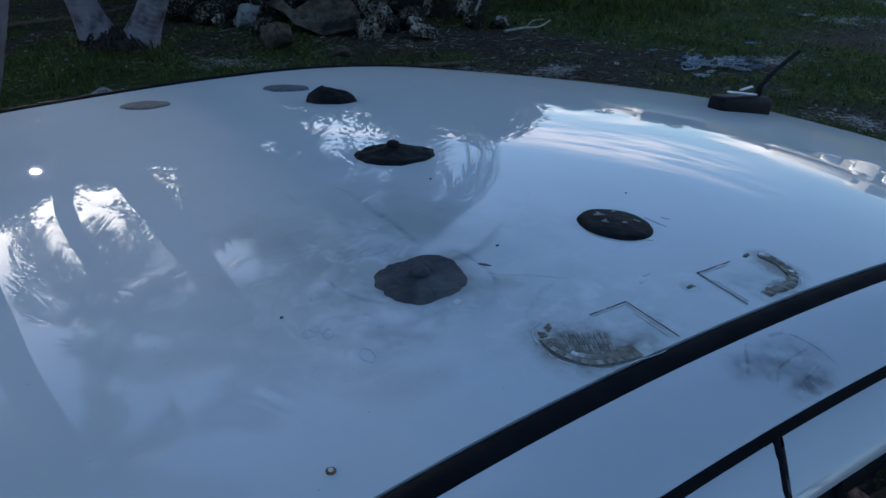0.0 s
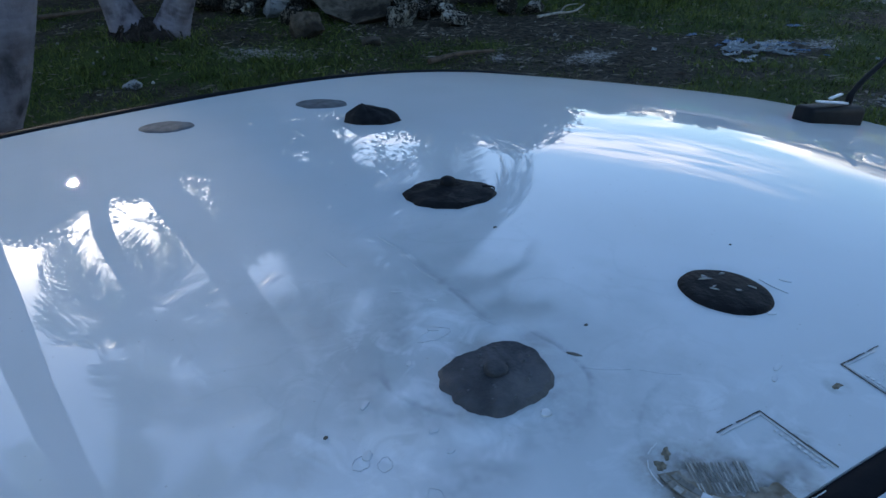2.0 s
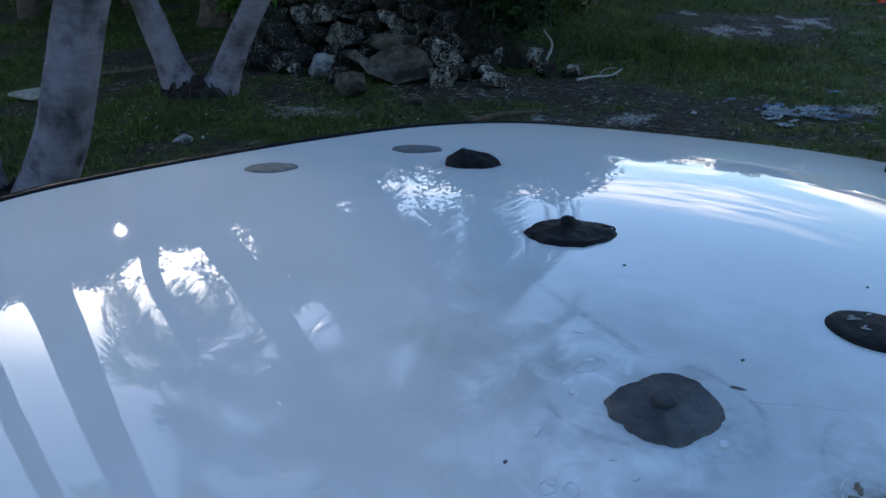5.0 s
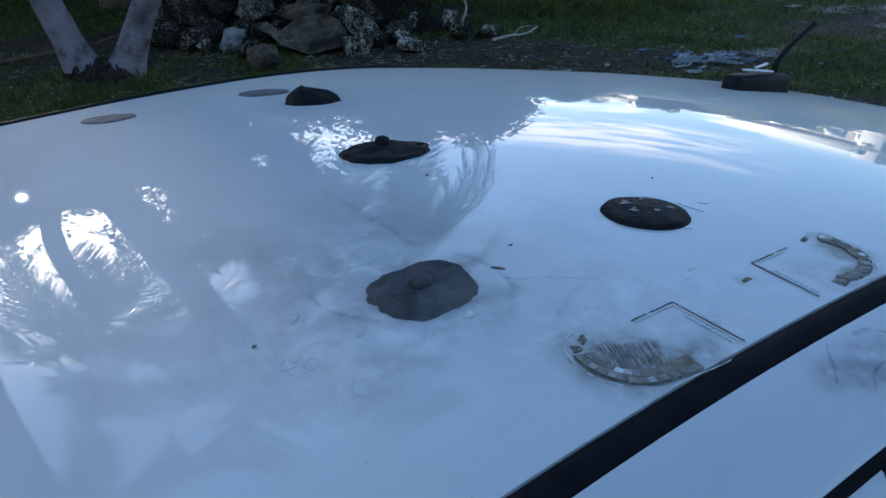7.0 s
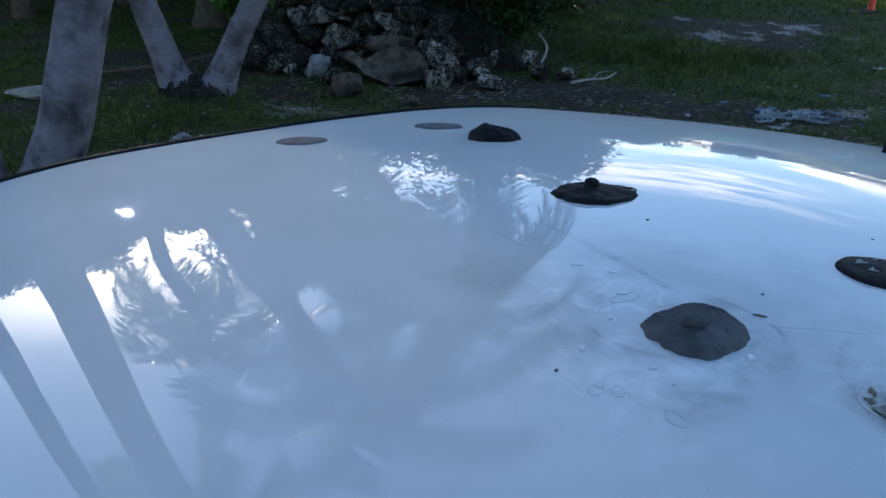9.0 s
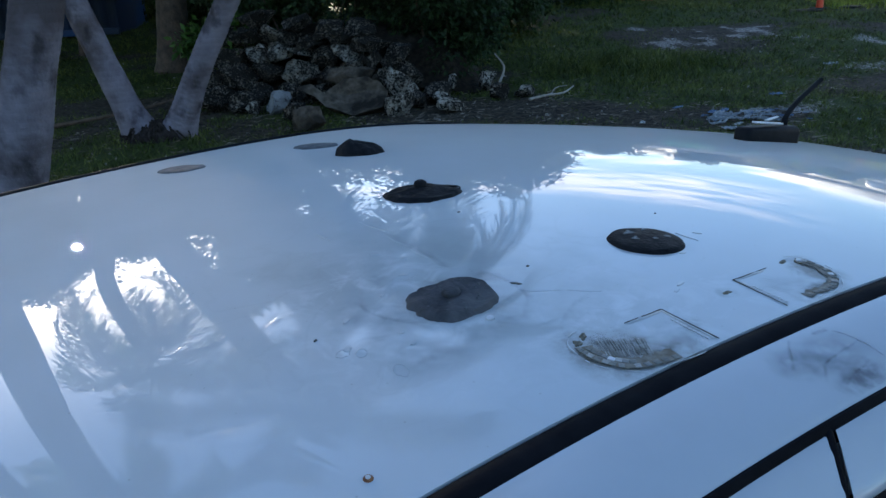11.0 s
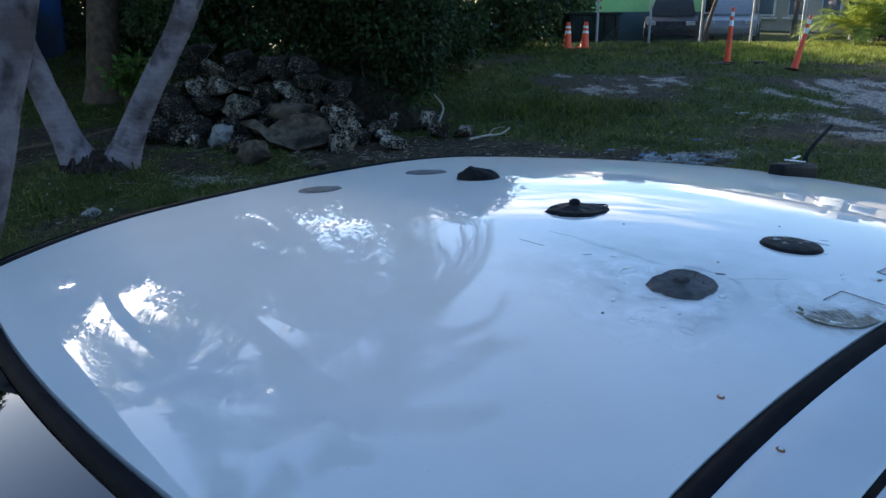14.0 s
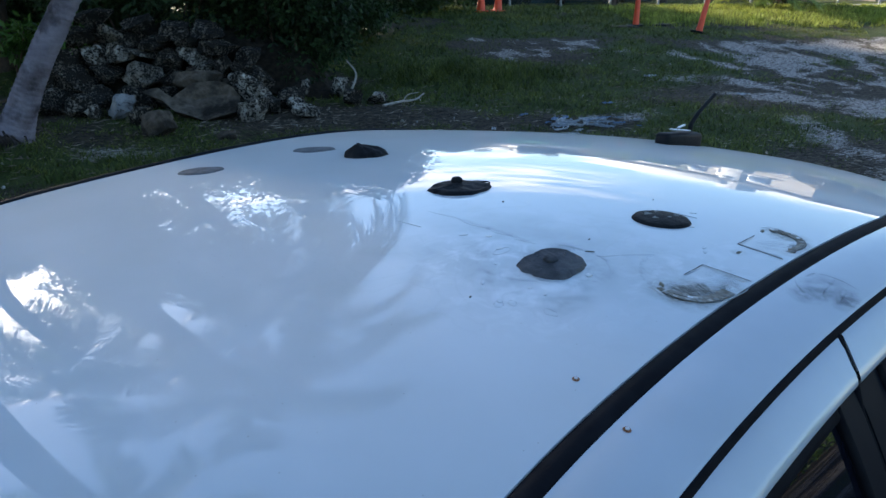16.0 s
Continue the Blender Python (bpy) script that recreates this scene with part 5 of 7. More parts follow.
for k, (x, y, rx, ry, t) in enumerate(((0.268, -0.375, 0.019, 0.0016, -88), (0.285, -0.374, 0.006, 0.002, -60), (0.230, -0.397, 0.005, 0.0022, -30), (0.174, -0.438, 0.009, 0.0022, 10), (0.161, -0.444, 0.006, 0.0022, 20),
                                        (0.002, -0.267, 0.006, 0.0025, -40), (0.024, -0.234, 0.005, 0.002, -50), (-0.081, -0.308, 0.006, 0.0025, 30), (-0.102, -0.346, 0.006, 0.0035, 50), (-0.058, -0.352, 0.0045, 0.003, 10),
                                        (0.009, -0.208, 0.008, 0.0016, -36), (-0.004, -0.130, 0.026, 0.0010, -88), (-0.060, -0.372, 0.004, 0.002, 0), (-0.035, -0.29, 0.004, 0.002, 40))):
    mark("clear_bead", x, y, rx, ry, t, 0.0008, M_CLEAR, "dried clear sealant bead", 10 + k)



def tide_ring(x, y, rx, ry, turn, seed):
    """The faint outline of a dried drop."""
    f = ragged(rx, ry, seed, 0.35)
    pts = [Vector((f(a) * math.cos(a), f(a) * math.sin(a), 0)) for a in np.linspace(0, 2 * math.pi, 33)]
    on_roof(part("tide_ring", tube(pts, 0.00022, 5, False), M_TIDE, None, "faint dried drop outline"), x, y, turn, 0.0001)


M_TIDE = surf("dried_water_mark", (0.43, 0.445, 0.45), (0.50, 0.515, 0.525), 150, 0.6, coat=1.0, spec=0.0)
for k, (x, y, rx, ry) in enumerate(((-0.001, -0.273, 0.013, 0.006), (-0.108, -0.349, 0.006, 0.0045), (-0.097, -0.358, 0.006, 0.004), (-0.087, -0.396, 0.008, 0.005))):
    tide_ring(x, y, rx, ry, 25 * k, 90 + k)
# the dark tide line that runs from the patch across the crown of the roof
for k, (x, y, ln, w, t) in enumerate(((0.050, -0.140, 0.032, 0.0020, 96), (0.045, -0.198, 0.028, 0.0028, 93), (0.042, -0.240, 0.020, 0.0022, 95), (0.040, -0.274, 0.016, 0.0018, 98), (0.072, -0.372, 0.022, 0.0018, -38), (0.100, -0.396, 0.018, 0.0016, -44))):
    mark("tide_line", x, y, ln, w, t, 0.0002, M_TIDE, "grey dried tide line", 140 + k)

# aerial on the rear of the roof
aerial = part("aerial", box(0.140, 0.050, 0.044, 0.011, (0.0, 0, 0.008), 3), M_PLASTIC, None, "black plastic aerial base with a short folding mast")
for v in aerial.data.vertices:
    q = (v.co.x + 0.070) / 0.140
    v.co.y *= 0.7 + 0.35 * q
    v.co.z *= 0.72 + 0.28 * q if v.co.z > 0.01 else 1.0
on_roof(aerial, 0.925, -0.061, -5, 0.001)
mast = [Vector((0.050, 0.0, 0.028)), Vector((0.053, -0.0, 0.046)), Vector((0.080, 0.0, 0.074)), Vector((0.138, 0.0, 0.116))]
part("mast", tube(spline(mast, 14), [0.0058] * 4 + [0.0048] * 5 + [0.0044] * 5, 8), M_PLASTIC, aerial, "short ribbed black mast")
# thin pale strip that puts the top edge's highlight into colour
part("cap_highlight", box(0.078, 0.010, 0.0030, 0.001, (-0.016, -0.012, 0.0315)), M_WHITE_BAND, aerial, "pale cap plate for the highlight on the top edge")
lever = part("lever", box(0.044, 0.006, 0.003, 0.001), M_WHITE_BAND, aerial, "pale folded lever")
lever.matrix_local = pose(0.016, 0.004, 0.0385, 0, -10, 10)

# ------------------------------------------------------------ palms


def ringed_trunk(points, r0, r1, seed, rings=0.055, relief=0.004, flare=0.15):
    """A palm trunk: tapered, swollen at the foot, with leaf-scar rings."""
    length = sum((Vector(b) - Vector(a)).length for a, b in zip(points, points[1:]))
    n = int(length / 0.0138)
    pts = spline(points, n)
    radii = []
    d = 0.0
    for i in range(n):
        d += (Vector(pts[i]) - Vector(pts[i - 1])).length if i else 0.0
        r = r0 + (r1 - r0) * min(1.0, d / length) + flare * math.exp(-d / 0.24)
        wob = noise.noise(Vector((0, seed, d * 0.7))) * 0.02
        phase = (d / (rings * (1 + 0.2 * noise.noise(Vector((seed, d, 0)))))) % 1.0
        radii.append(r * (1 + wob) + relief * (phase - 0.5))
    bm = tube(pts, radii, 18)
    for v in bm.verts:
        v.co += Vector((noise.noise(v.co * 3 + Vector((seed, 0, 0))), noise.noise(v.co * 3 + Vector((0, seed, 0))), 0)) * 0.012
    return bm


def frond_mesh(name, length, droop, seed, fold=0.35, leaf=0.42, count=54, ragged_end=0.0):
    """A feather frond along +x: an arching rib with two rows of narrow leaflets."""
    rng = random.Random(seed)
    verts, faces = [], []
    rib = []
    for i in range(25):
        s = i / 24
        ang = 0.75 - droop * s ** 1.15
        rib.append(Vector((0, 0, 0)) if i == 0 else rib[-1] + Vector((math.cos(ang), 0.03 * math.sin(s * 5 + seed), math.sin(ang))) * (length / 24))
    for i in range(24):
        wd = 0.022 * (1 - i / 25) + 0.004
        k = len(verts)
        for p, w2 in ((rib[i], wd), (rib[i + 1], wd * 0.95)):
            verts += [tuple(p + Vector((0, -w2, 0))), tuple(p + Vector((0, w2, 0))), tuple(p + Vector((0, 0, -w2)))]
        faces += [(k, k + 3, k + 4, k + 1), (k + 1, k + 4, k + 5, k + 2), (k + 2, k + 5, k + 3, k)]
    for i in range(count):
        s = 0.14 + 0.86 * i / count
        f = s * 24
        a = min(int(f), 23)
        p = rib[a].lerp(rib[a + 1], f - a)
        d = (rib[a + 1] - rib[a]).normalized()
        up = Vector((-d.z, 0, d.x))
        for sd in (-1, 1):
            if rng.random() < ragged_end:
                continue
            ll = leaf * (0.45 + 0.9 * math.sin(math.pi * min(1, s * 0.85 + 0.12))) * rng.uniform(0.8, 1.12)
            w = d * (0.45 + 0.5 * s) + Vector((0, sd, 0)) * 0.9 + up * (fold * rng.uniform(0.2, 1.0))
            w.normalize()
            tip = p + w * ll + Vector((0, 0, -1)) * ll * ll * rng.uniform(0.25, 0.75)
            mid = p + w * ll * 0.5 + Vector((0, 0, -0.03 * ll))
            hw = d * 0.017
            k = len(verts)
            verts += [tuple(p - hw * 0.6), tuple(p + hw * 0.6), tuple(mid + hw), tuple(mid - hw), tuple(tip)]
            faces += [(k, k + 1, k + 2, k + 3), (k + 3, k + 2, k + 4)]
    return raw(name, verts, faces)


FRONDS = [frond_mesh("frond", 2.2, 1.7, 1), frond_mesh("frond", 2.0, 2.1, 2), frond_mesh("frond", 2.35, 1.4, 3), frond_mesh("frond", 1.8, 2.5, 4, ragged_end=0.15)]
DEAD = [frond_mesh("frond", 1.7, 2.6, 7, leaf=0.34, ragged_end=0.3), frond_mesh("frond", 1.5, 3.0, 8, leaf=0.30, ragged_end=0.4)]
for me in FRONDS:
    me.materials.append(M_FROND)
for me in DEAD:
    me.materials.append(M_DEAD_FROND)


def palm(points, r0, r1, fronds, seed, label, scale=1.0, dead=3, group="", droop=40, relief=0.003, extra=(), flare=0.04):
    foot = Vector(points[0])
    tree = thing("palm_tree", Matrix.Translation(foot), label, "palm tree", group)
    rel = [Vector(p) - foot for p in points]
    part("trunk", ringed_trunk(rel, r0, r1, seed, 0.055, relief, flare), M_PALM_BARK, tree, "grey ringed palm trunk")
    rng = random.Random(seed)
    top = rel[-1]
    for k in range(fronds + dead):
        gone = k >= fronds
        me = rng.choice(DEAD if gone else FRONDS)
        ob = new("frond", me)
        ob.parent = tree
        tilt = rng.uniform(15, 60) if gone else (-35 + (35 + droop) * (k / fronds) + rng.uniform(-10, 10))
        ob.matrix_local = Matrix.Translation(top) @ pose(0, 0, 0, 0, tilt, k * 137.5 + rng.uniform(-12, 12)) @ Matrix.Scale(scale * rng.uniform(0.9, 1.1), 4)
        ob["label"] = "dry brown palm frond" if gone else "green feathery palm frond"
    for k, (tilt, heading, size) in enumerate(extra):
        ob = new("frond", FRONDS[k % 3])
        ob.parent = tree
        ob.matrix_local = Matrix.Translation(top) @ pose(0, 0, 0, 0, tilt, heading) @ Matrix.Scale(size, 4)
        ob["label"] = "green feathery palm frond"
    return tree


PAIR = "leaning palms beside the lot"
palm([(-3.02, 4.10, 0.0), (-2.92, 4.10, 0.18), (-2.72, 4.1, 0.6), (-2.53, 4.12, 1.2), (-2.36, 4.15, 1.75), (-1.95, 4.2, 3.2), (-1.55, 4.2, 4.5), (-1.30, 4.2, 5.15)], 0.163, 0.12, 9, 3, "leaning grey palm with a smooth ringed trunk", 1.0, 2, PAIR, 50, 0.003, ((20, 8, 1.0), (34, -70, 0.75), (-50, 95, 0.7)))
palm([(-3.44, 4.12, 0.0), (-3.46, 4.12, 0.9), (-3.60, 4.1, 3.3), (-3.80, 4.1, 5.4), (-3.9, 4.1, 7.8)], 0.20, 0.20, 11, 5, "tall thick grey palm leaning away from its twin", 1.0, 2, PAIR)
palm([(-3.32, 7.70, 0.0), (-3.36, 7.70, 0.12), (-3.50, 7.7, 0.50), (-3.70, 7.7, 1.15), (-4.00, 7.7, 2.2), (-4.42, 7.7, 3.9), (-4.58, 7.7, 4.9), (-4.40, 7.7, 6.4)], 0.138, 0.12, 17, 9, "grey palm of a V-shaped pair, leaning to one side", 1.15, 3, PAIR, 62, flare=0.15)
palm([(-3.02, 7.68, 0.0), (-2.95, 7.70, 0.14), (-2.64, 7.7, 0.78), (-2.16, 7.7, 1.6), (-1.80, 7.7, 2.4), (-1.32, 7.7, 3.7), (-1.10, 7.65, 4.5), (-0.75, 7.6, 5.6)], 0.130, 0.11, 16, 14, "ringed grey palm of a V-shaped pair, curving upward", 1.3, 6, PAIR, 85, 0.009, ((50, 5, 1.2), (62, 25, 1.2), (58, -20, 1.25), (66, -50, 1.2)), 0.14)
palm([(-4.75, 4.6, 0.0), (-4.85, 4.6, 1.5), (-5.0, 4.5, 4.0), (-5.15, 4.4, 6.0), (-5.3, 4.4, 8.2)], 0.14, 0.12, 9, 21, "tall grey palm at the edge of the lot", 1.0, 3, PAIR)
# behind the walk, mirrored in the side windows
palm([(15.25, -2.75, 0.0), (15.10, -2.95, 1.3), (15.0, -3.05, 2.65), (14.73, -3.05, 4.3)], 0.15, 0.11, 3, 31, "leaning brown palm with dry hanging fronds", 0.6, 16, PAIR)
palm([(15.1, -3.85, 0.0), (14.95, -3.83, 1.5), (14.83, -3.80, 2.65), (14.57, -3.75, 4.3)], 0.06, 0.05, 6, 33, "thin brown palm beside the shrubs", 0.5, 8, PAIR)


def root_mat(x, y, r, seed, high):
    """A mound of matted palm roots."""
    rng = random.Random(seed)
    mound = thing("palm_roots", Matrix.Translation((x, y, ground_z(x, y) - 0.03)), "dark matted roots round the palm feet", "roots")
    part("root_ball", blob(ragged(r, r * 0.75, seed, 0.25), high, 0.03, 0.07, seed, rings=12, seg=56, power=0.7), M_ROOTS, mound)
    for k in range(90):
        a = rng.uniform(0, 6.283)
        d = r * rng.uniform(0.6, 1.1)
        b = a + rng.uniform(-0.15, 0.25)
        p = [Vector((d * 0.74 * math.cos(a), d * 0.58 * math.sin(a), high * rng.uniform(0.35, 0.85))), Vector((d * 0.90 * math.cos(a), d * 0.72 * math.sin(a), high * rng.uniform(0.2, 0.5))), Vector((d * math.cos(b), d * 0.8 * math.sin(b), 0.0))]
        part("root", tube(spline(p, 7), [0.011, 0.011, 0.010, 0.009, 0.008, 0.006, 0.004], 6), M_ROOTS, mound)


root_mat(-3.19, 7.66, 0.42, 2, 0.22)
root_mat(-3.12, 4.10, 0.48, 6, 0.12)


# ------------------------------------------------------------ leafy trees and shrubs


def leaf_cloud(name, centres, per, leaf, seed, flat=1.0, foot=None):
    """Many small folded leaves round cluster centres (x, y, z, radius)."""
    rs = np.random.RandomState(seed)
    vs = []
    for cx, cy, cz, r in centres:
        n = per
        d = rs.normal(size=(n, 3))
        d /= np.linalg.norm(d, axis=1)[:, None]
        rad = r * (0.35 + 0.65 * rs.rand(n)) ** 0.7
        p = d * rad[:, None] * np.array([1, 1, flat]) + np.array([cx, cy, cz])
        ax = rs.normal(size=(n, 3)) * 0.7 + d * 0.7 + np.array([0, 0, -0.35])
        ax /= np.linalg.norm(ax, axis=1)[:, None]
        sd = np.cross(ax, rs.normal(size=(n, 3)))
        sd /= np.linalg.norm(sd, axis=1)[:, None]
        nm = np.cross(ax, sd)
        if foot is not None:
            # a ragged opening among the leaves, through which the low sun comes
            keep = sun_gap(p + ax * leaf * 0.5 + np.array(foot)) > 0.32 + 1.15 * rs.rand(n)
            p, ax, sd, nm = p[keep], ax[keep], sd[keep], nm[keep]
            n = len(p)
        ln = leaf * (0.6 + 0.8 * rs.rand(n))[:, None]
        a = p
        b = p + ax * ln * 0.5 + sd * ln * 0.23 + nm * ln * 0.06
        c = p + ax * ln
        e = p + ax * ln * 0.5 - sd * ln * 0.23 + nm * ln * 0.06
        vs.append(np.stack([a, b, c, e], 1).reshape(-1, 3))
    V = np.concatenate(vs)
    n = len(V) // 4
    me = bpy.data.meshes.new(name)
    me.vertices.add(len(V))
    me.vertices.foreach_set("co", V.ravel())
    me.loops.add(n * 4)
    me.loops.foreach_set("vertex_index", np.arange(n * 4))
    me.polygons.add(n)
    me.polygons.foreach_set("loop_start", np.arange(n) * 4)
    me.polygons.foreach_set("loop_total", np.full(n, 4))
    me.update()
    me.validate()
    return me


def sun_gap(p):
    """Below 1 in the openings of the crowns: one on the sun's way to the roof, one on the bright sky above it."""
    way = p - np.array((-0.40, 0.26, 1.44))
    side = np.array((math.cos(SUN_AZ), -math.sin(SUN_AZ), 0.0))
    up = np.cross(side, np.array(SUN_WAY))
    far = way @ np.array(SUN_WAY)
    across, above = way @ side, way @ up
    sun_hole = np.hypot((across + 0.05) / 0.15, above / 0.08)
    sky_hole = np.hypot((across / far - 0.010 + 0.25 * (above / far - 0.07)) / 0.080, (above / far - 0.088) / 0.050)
    return np.minimum(sun_hole, sky_hole * 1.15)


def leafy_tree(x, y, height, crown_r, crown_z, clusters, per, leaf, seed, label, trunk_r=0.22, material=None, squash=0.7, name="leafy_tree", category="tree", lean=(0, 0), gap=0.0):
    rng = random.Random(seed)
    z0 = ground_z(x, y) - 0.05
    tree = thing(name, Matrix.Translation((x, y, z0)), label, category)
    fork = Vector((lean[0] * 0.5, lean[1] * 0.5, height * 0.45))
    trunk = spline([(0, 0, 0), (lean[0] * 0.15, lean[1] * 0.15, height * 0.18), tuple(fork)], 14)
    part("trunk", tube(trunk, [trunk_r * (1 - 0.35 * i / 13) + 0.10 * trunk_r * math.exp(-i) * 3 for i in range(14)], 14), M_BARK, tree, "dark brown trunk")
    cents = []
    top = Vector((lean[0], lean[1], crown_z))
    for k in range(clusters):
        while True:
            d = Vector((rng.uniform(-1, 1), rng.uniform(-1, 1), rng.uniform(-1, 1)))
            if 0.25 < d.length < 1:
                break
        c = top + Vector((d.x * crown_r, d.y * crown_r, d.z * crown_r * squash))
        cr = crown_r * rng.uniform(0.16, 0.30)
        cents.append((c.x, c.y, c.z, cr))
        near_sun = gap and float(sun_gap(np.array(c) + np.array((x, y, z0)))) < 3
        if k % 3 == 0 and not near_sun:
            mid = fork.lerp(c, 0.5) + Vector((rng.uniform(-0.3, 0.3), rng.uniform(-0.3, 0.3), 0.25))
            part("limb", tube(spline([tuple(fork - Vector((0, 0, 0.2))), tuple(mid), tuple(c)], 9), [trunk_r * 0.4 * (1 - i / 9.5) + 0.008 for i in range(9)], 7), M_BARK, tree)
    link("crown", leaf_cloud("crown", cents, per, leaf, seed, foot=(x, y, z0) if gap else None), material or M_LEAF, tree, "dense uneven green leaves", smooth=False)
    return tree


def shrub(x, y, clusters, per, leaf, seed, label, material, name="shrub", stems=9):
    """A shrub: stems from the ground and leaf clusters given as (dx, dy, z, r)."""
    z0 = ground_z(x, y) - 0.05
    bush = thing(name, Matrix.Translation((x, y, z0)), label, "shrub")
    for k, c in enumerate(clusters[:stems]):
        part("stem", tube(spline([(c[0] * 0.2, c[1] * 0.2, 0), (c[0] * 0.6, c[1] * 0.6, c[2] * 0.5), (c[0], c[1], c[2])], 7), [0.022, 0.02, 0.018, 0.015, 0.012, 0.009, 0.006], 6), M_BARK, bush)
    link("leaves", leaf_cloud("leaves", clusters, per, leaf, seed), material, bush, "", smooth=False)
    return bush


def heap(w, d, z0, z1, r, n, seed):
    rng = random.Random(seed)
    return [(rng.uniform(-w, w), rng.uniform(-d, d), rng.uniform(z0, z1), r * rng.uniform(0.7, 1.3)) for _ in range(n)]


# the thicket over the rock heap
shrub(-0.1, 11.2, heap(0.95, 0.6, 0.50, 2.6, 0.42, 52, 3), 560, 0.085, 3, "dark dense thicket hanging over the rock heap", M_LEAF, "thicket")
shrub(-2.0, 11.5, heap(1.5, 0.5, 1.15, 2.9, 0.42, 60, 4), 560, 0.085, 4, "dark dense thicket behind the rock heap", M_LEAF, "thicket")
shrub(0.7, 15.2, heap(1.3, 1.6, 0.2, 3.0, 0.55, 60, 8), 420, 0.11, 8, "dark hedge shrub beside the grass", M_LEAF, "thicket")
shrub(3.0, 20.2, heap(1.9, 1.2, 0.1, 2.8, 0.6, 60, 9), 380, 0.13, 9, "dark hedge far behind the grass", M_LEAF, "thicket")
shrub(-2.85, 10.35, heap(0.20, 0.12, 0.85, 1.25, 0.13, 8, 12), 42, 0.12, 12, "bright green sapling leaves by the rocks", M_LEAF_LIT, "sapling", 2)
shrub(-4.3, 12.6, heap(0.3, 0.2, 0.3, 0.8, 0.2, 8, 15), 60, 0.14, 15, "bright green seedling in the shade", M_LEAF_LIT, "sapling", 4)
shrub(-4.4, 16.6, heap(1.5, 0.7, 0.1, 3.4, 0.6, 60, 16), 420, 0.12, 16, "dark dense hedge behind the brown trunk", M_LEAF, "thicket")
shrub(5.4, 24.6, heap(1.5, 0.8, 0.1, 2.4, 0.6, 40, 17), 300, 0.14, 17, "dark hedge beside the skip", M_LEAF, "thicket")
# shrubs beside the yard, behind the leaning palms
shrub(17.6, -2.0, heap(0.8, 1.5, 0.2, 2.5, 0.5, 40, 51), 260, 0.12, 51, "green shrub behind the leaning palms", M_LEAF_LIT, "shrub")
shrub(17.9, -5.2, heap(0.8, 1.8, 0.1, 1.7, 0.5, 30, 52), 240, 0.12, 52, "low green shrub behind the leaning palms", M_LEAF, "shrub")
# trees behind
leafy_tree(-10.4, 6.6, 7.5, 2.2, 5.0, 24, 110, 0.12, 47, "thin leafy tree beside the lot", 0.16)
leafy_tree(-4.75, 13.1, 8.5, 2.2, 6.5, 66, 330, 0.16, 41, "leafy tree with a dark brown trunk", 0.30, lean=(0.8, 0.5), gap=0.35, squash=1.0)
leafy_tree(-0.6, 13.5, 7.0, 2.8, 3.2, 52, 290, 0.16, 42, "broad dark leafy tree over the thicket", 0.26)
leafy_tree(-11.4, 12.0, 7.0, 2.8, 4.8, 44, 1000, 0.125, 43, "dark leafy tree at the lot's edge", 0.26, gap=0.35)
leafy_tree(-8.2, 22.0, 9.0, 4.2, 5.0, 50, 380, 0.24, 44, "dark leafy tree behind the container", 0.3)
leafy_tree(0.6, 24.0, 9.0, 3.6, 4.2, 50, 380, 0.24, 45, "dark leafy tree far behind the lot", 0.3)
leafy_tree(-8.3, 13.4, 6.0, 2.4, 4.85, 80, 1000, 0.125, 46, "thin leafy tree against the light", 0.18, gap=0.35)
# two crowns above the view, added to keep the low sun off the lot
leafy_tree(-7.3, 15.3, 4.2, 1.7, 2.9, 30, 360, 0.17, 48, "low dark leafy tree added before the container to block the sun", 0.12, squash=0.55)
leafy_tree(-9.6, 15.2, 4.2, 1.7, 2.9, 30, 360, 0.17, 49, "low dark leafy tree added before the container to block the sun", 0.12, squash=0.55)
shrub(-5.5, 21.0, heap(5.0, 0.8, 0.2, 3.4, 0.8, 60, 19), 300, 0.2, 19, "dark hedge closing the back of the lot", M_LEAF, "thicket")
shrub(-16.0, 20.0, heap(4.0, 0.8, 0.2, 3.4, 0.8, 50, 20), 300, 0.2, 20, "dark hedge closing the back of the lot", M_LEAF, "thicket")

# ------------------------------------------------------------ rocks


def rock_bm(sx, sy, sz, seed, rough=0.22, facets=12):
    """A broken stone: a softened block cut by random planes and roughened."""
    rng = random.Random(seed)
    bm = bmesh.new()
    bmesh.ops.create_cube(bm, size=2.0)
    bmesh.ops.subdivide_edges(bm, edges=bm.edges[:], cuts=13, use_grid_fill=True)
    planes = []
    for _ in range(facets):
        d = Vector((rng.gauss(0, 1), rng.gauss(0, 1), rng.gauss(0, 1))).normalized()
        planes.append((d, rng.uniform(0.62, 0.95)))
    for v in bm.verts:
        ball = v.co.normalized() * 1.12
        v.co = v.co.lerp(ball, 0.42)
        for d, h in planes:
            over = v.co.dot(d) - h
            if over > 0:
                v.co -= d * over * 0.99
        n = noise.fractal(v.co * 1.6 + Vector((seed * 7.3, 0, 0)), 0.7, 2.1, 5)
        v.co *= 1 + rough * 0.45 * n
        v.co = Vector((v.co.x * sx, v.co.y * sy, v.co.z * sz))
    return bm


def rock(x, y, z, sx, sy, sz, seed, material, label, turn=(0, 0, 0), rough=0.22, name="rock"):
    ob = part(name, rock_bm(sx, sy, sz, seed, rough), material)
    ob.matrix_world = pose(x, y, z, *turn)
    return tagged(ob, label, "rock", "rocks of the heap")


PALE, DARKC = "pale pitted coral rock in the heap", "dark weathered coral rock in the heap"
rng_rock = random.Random(77)
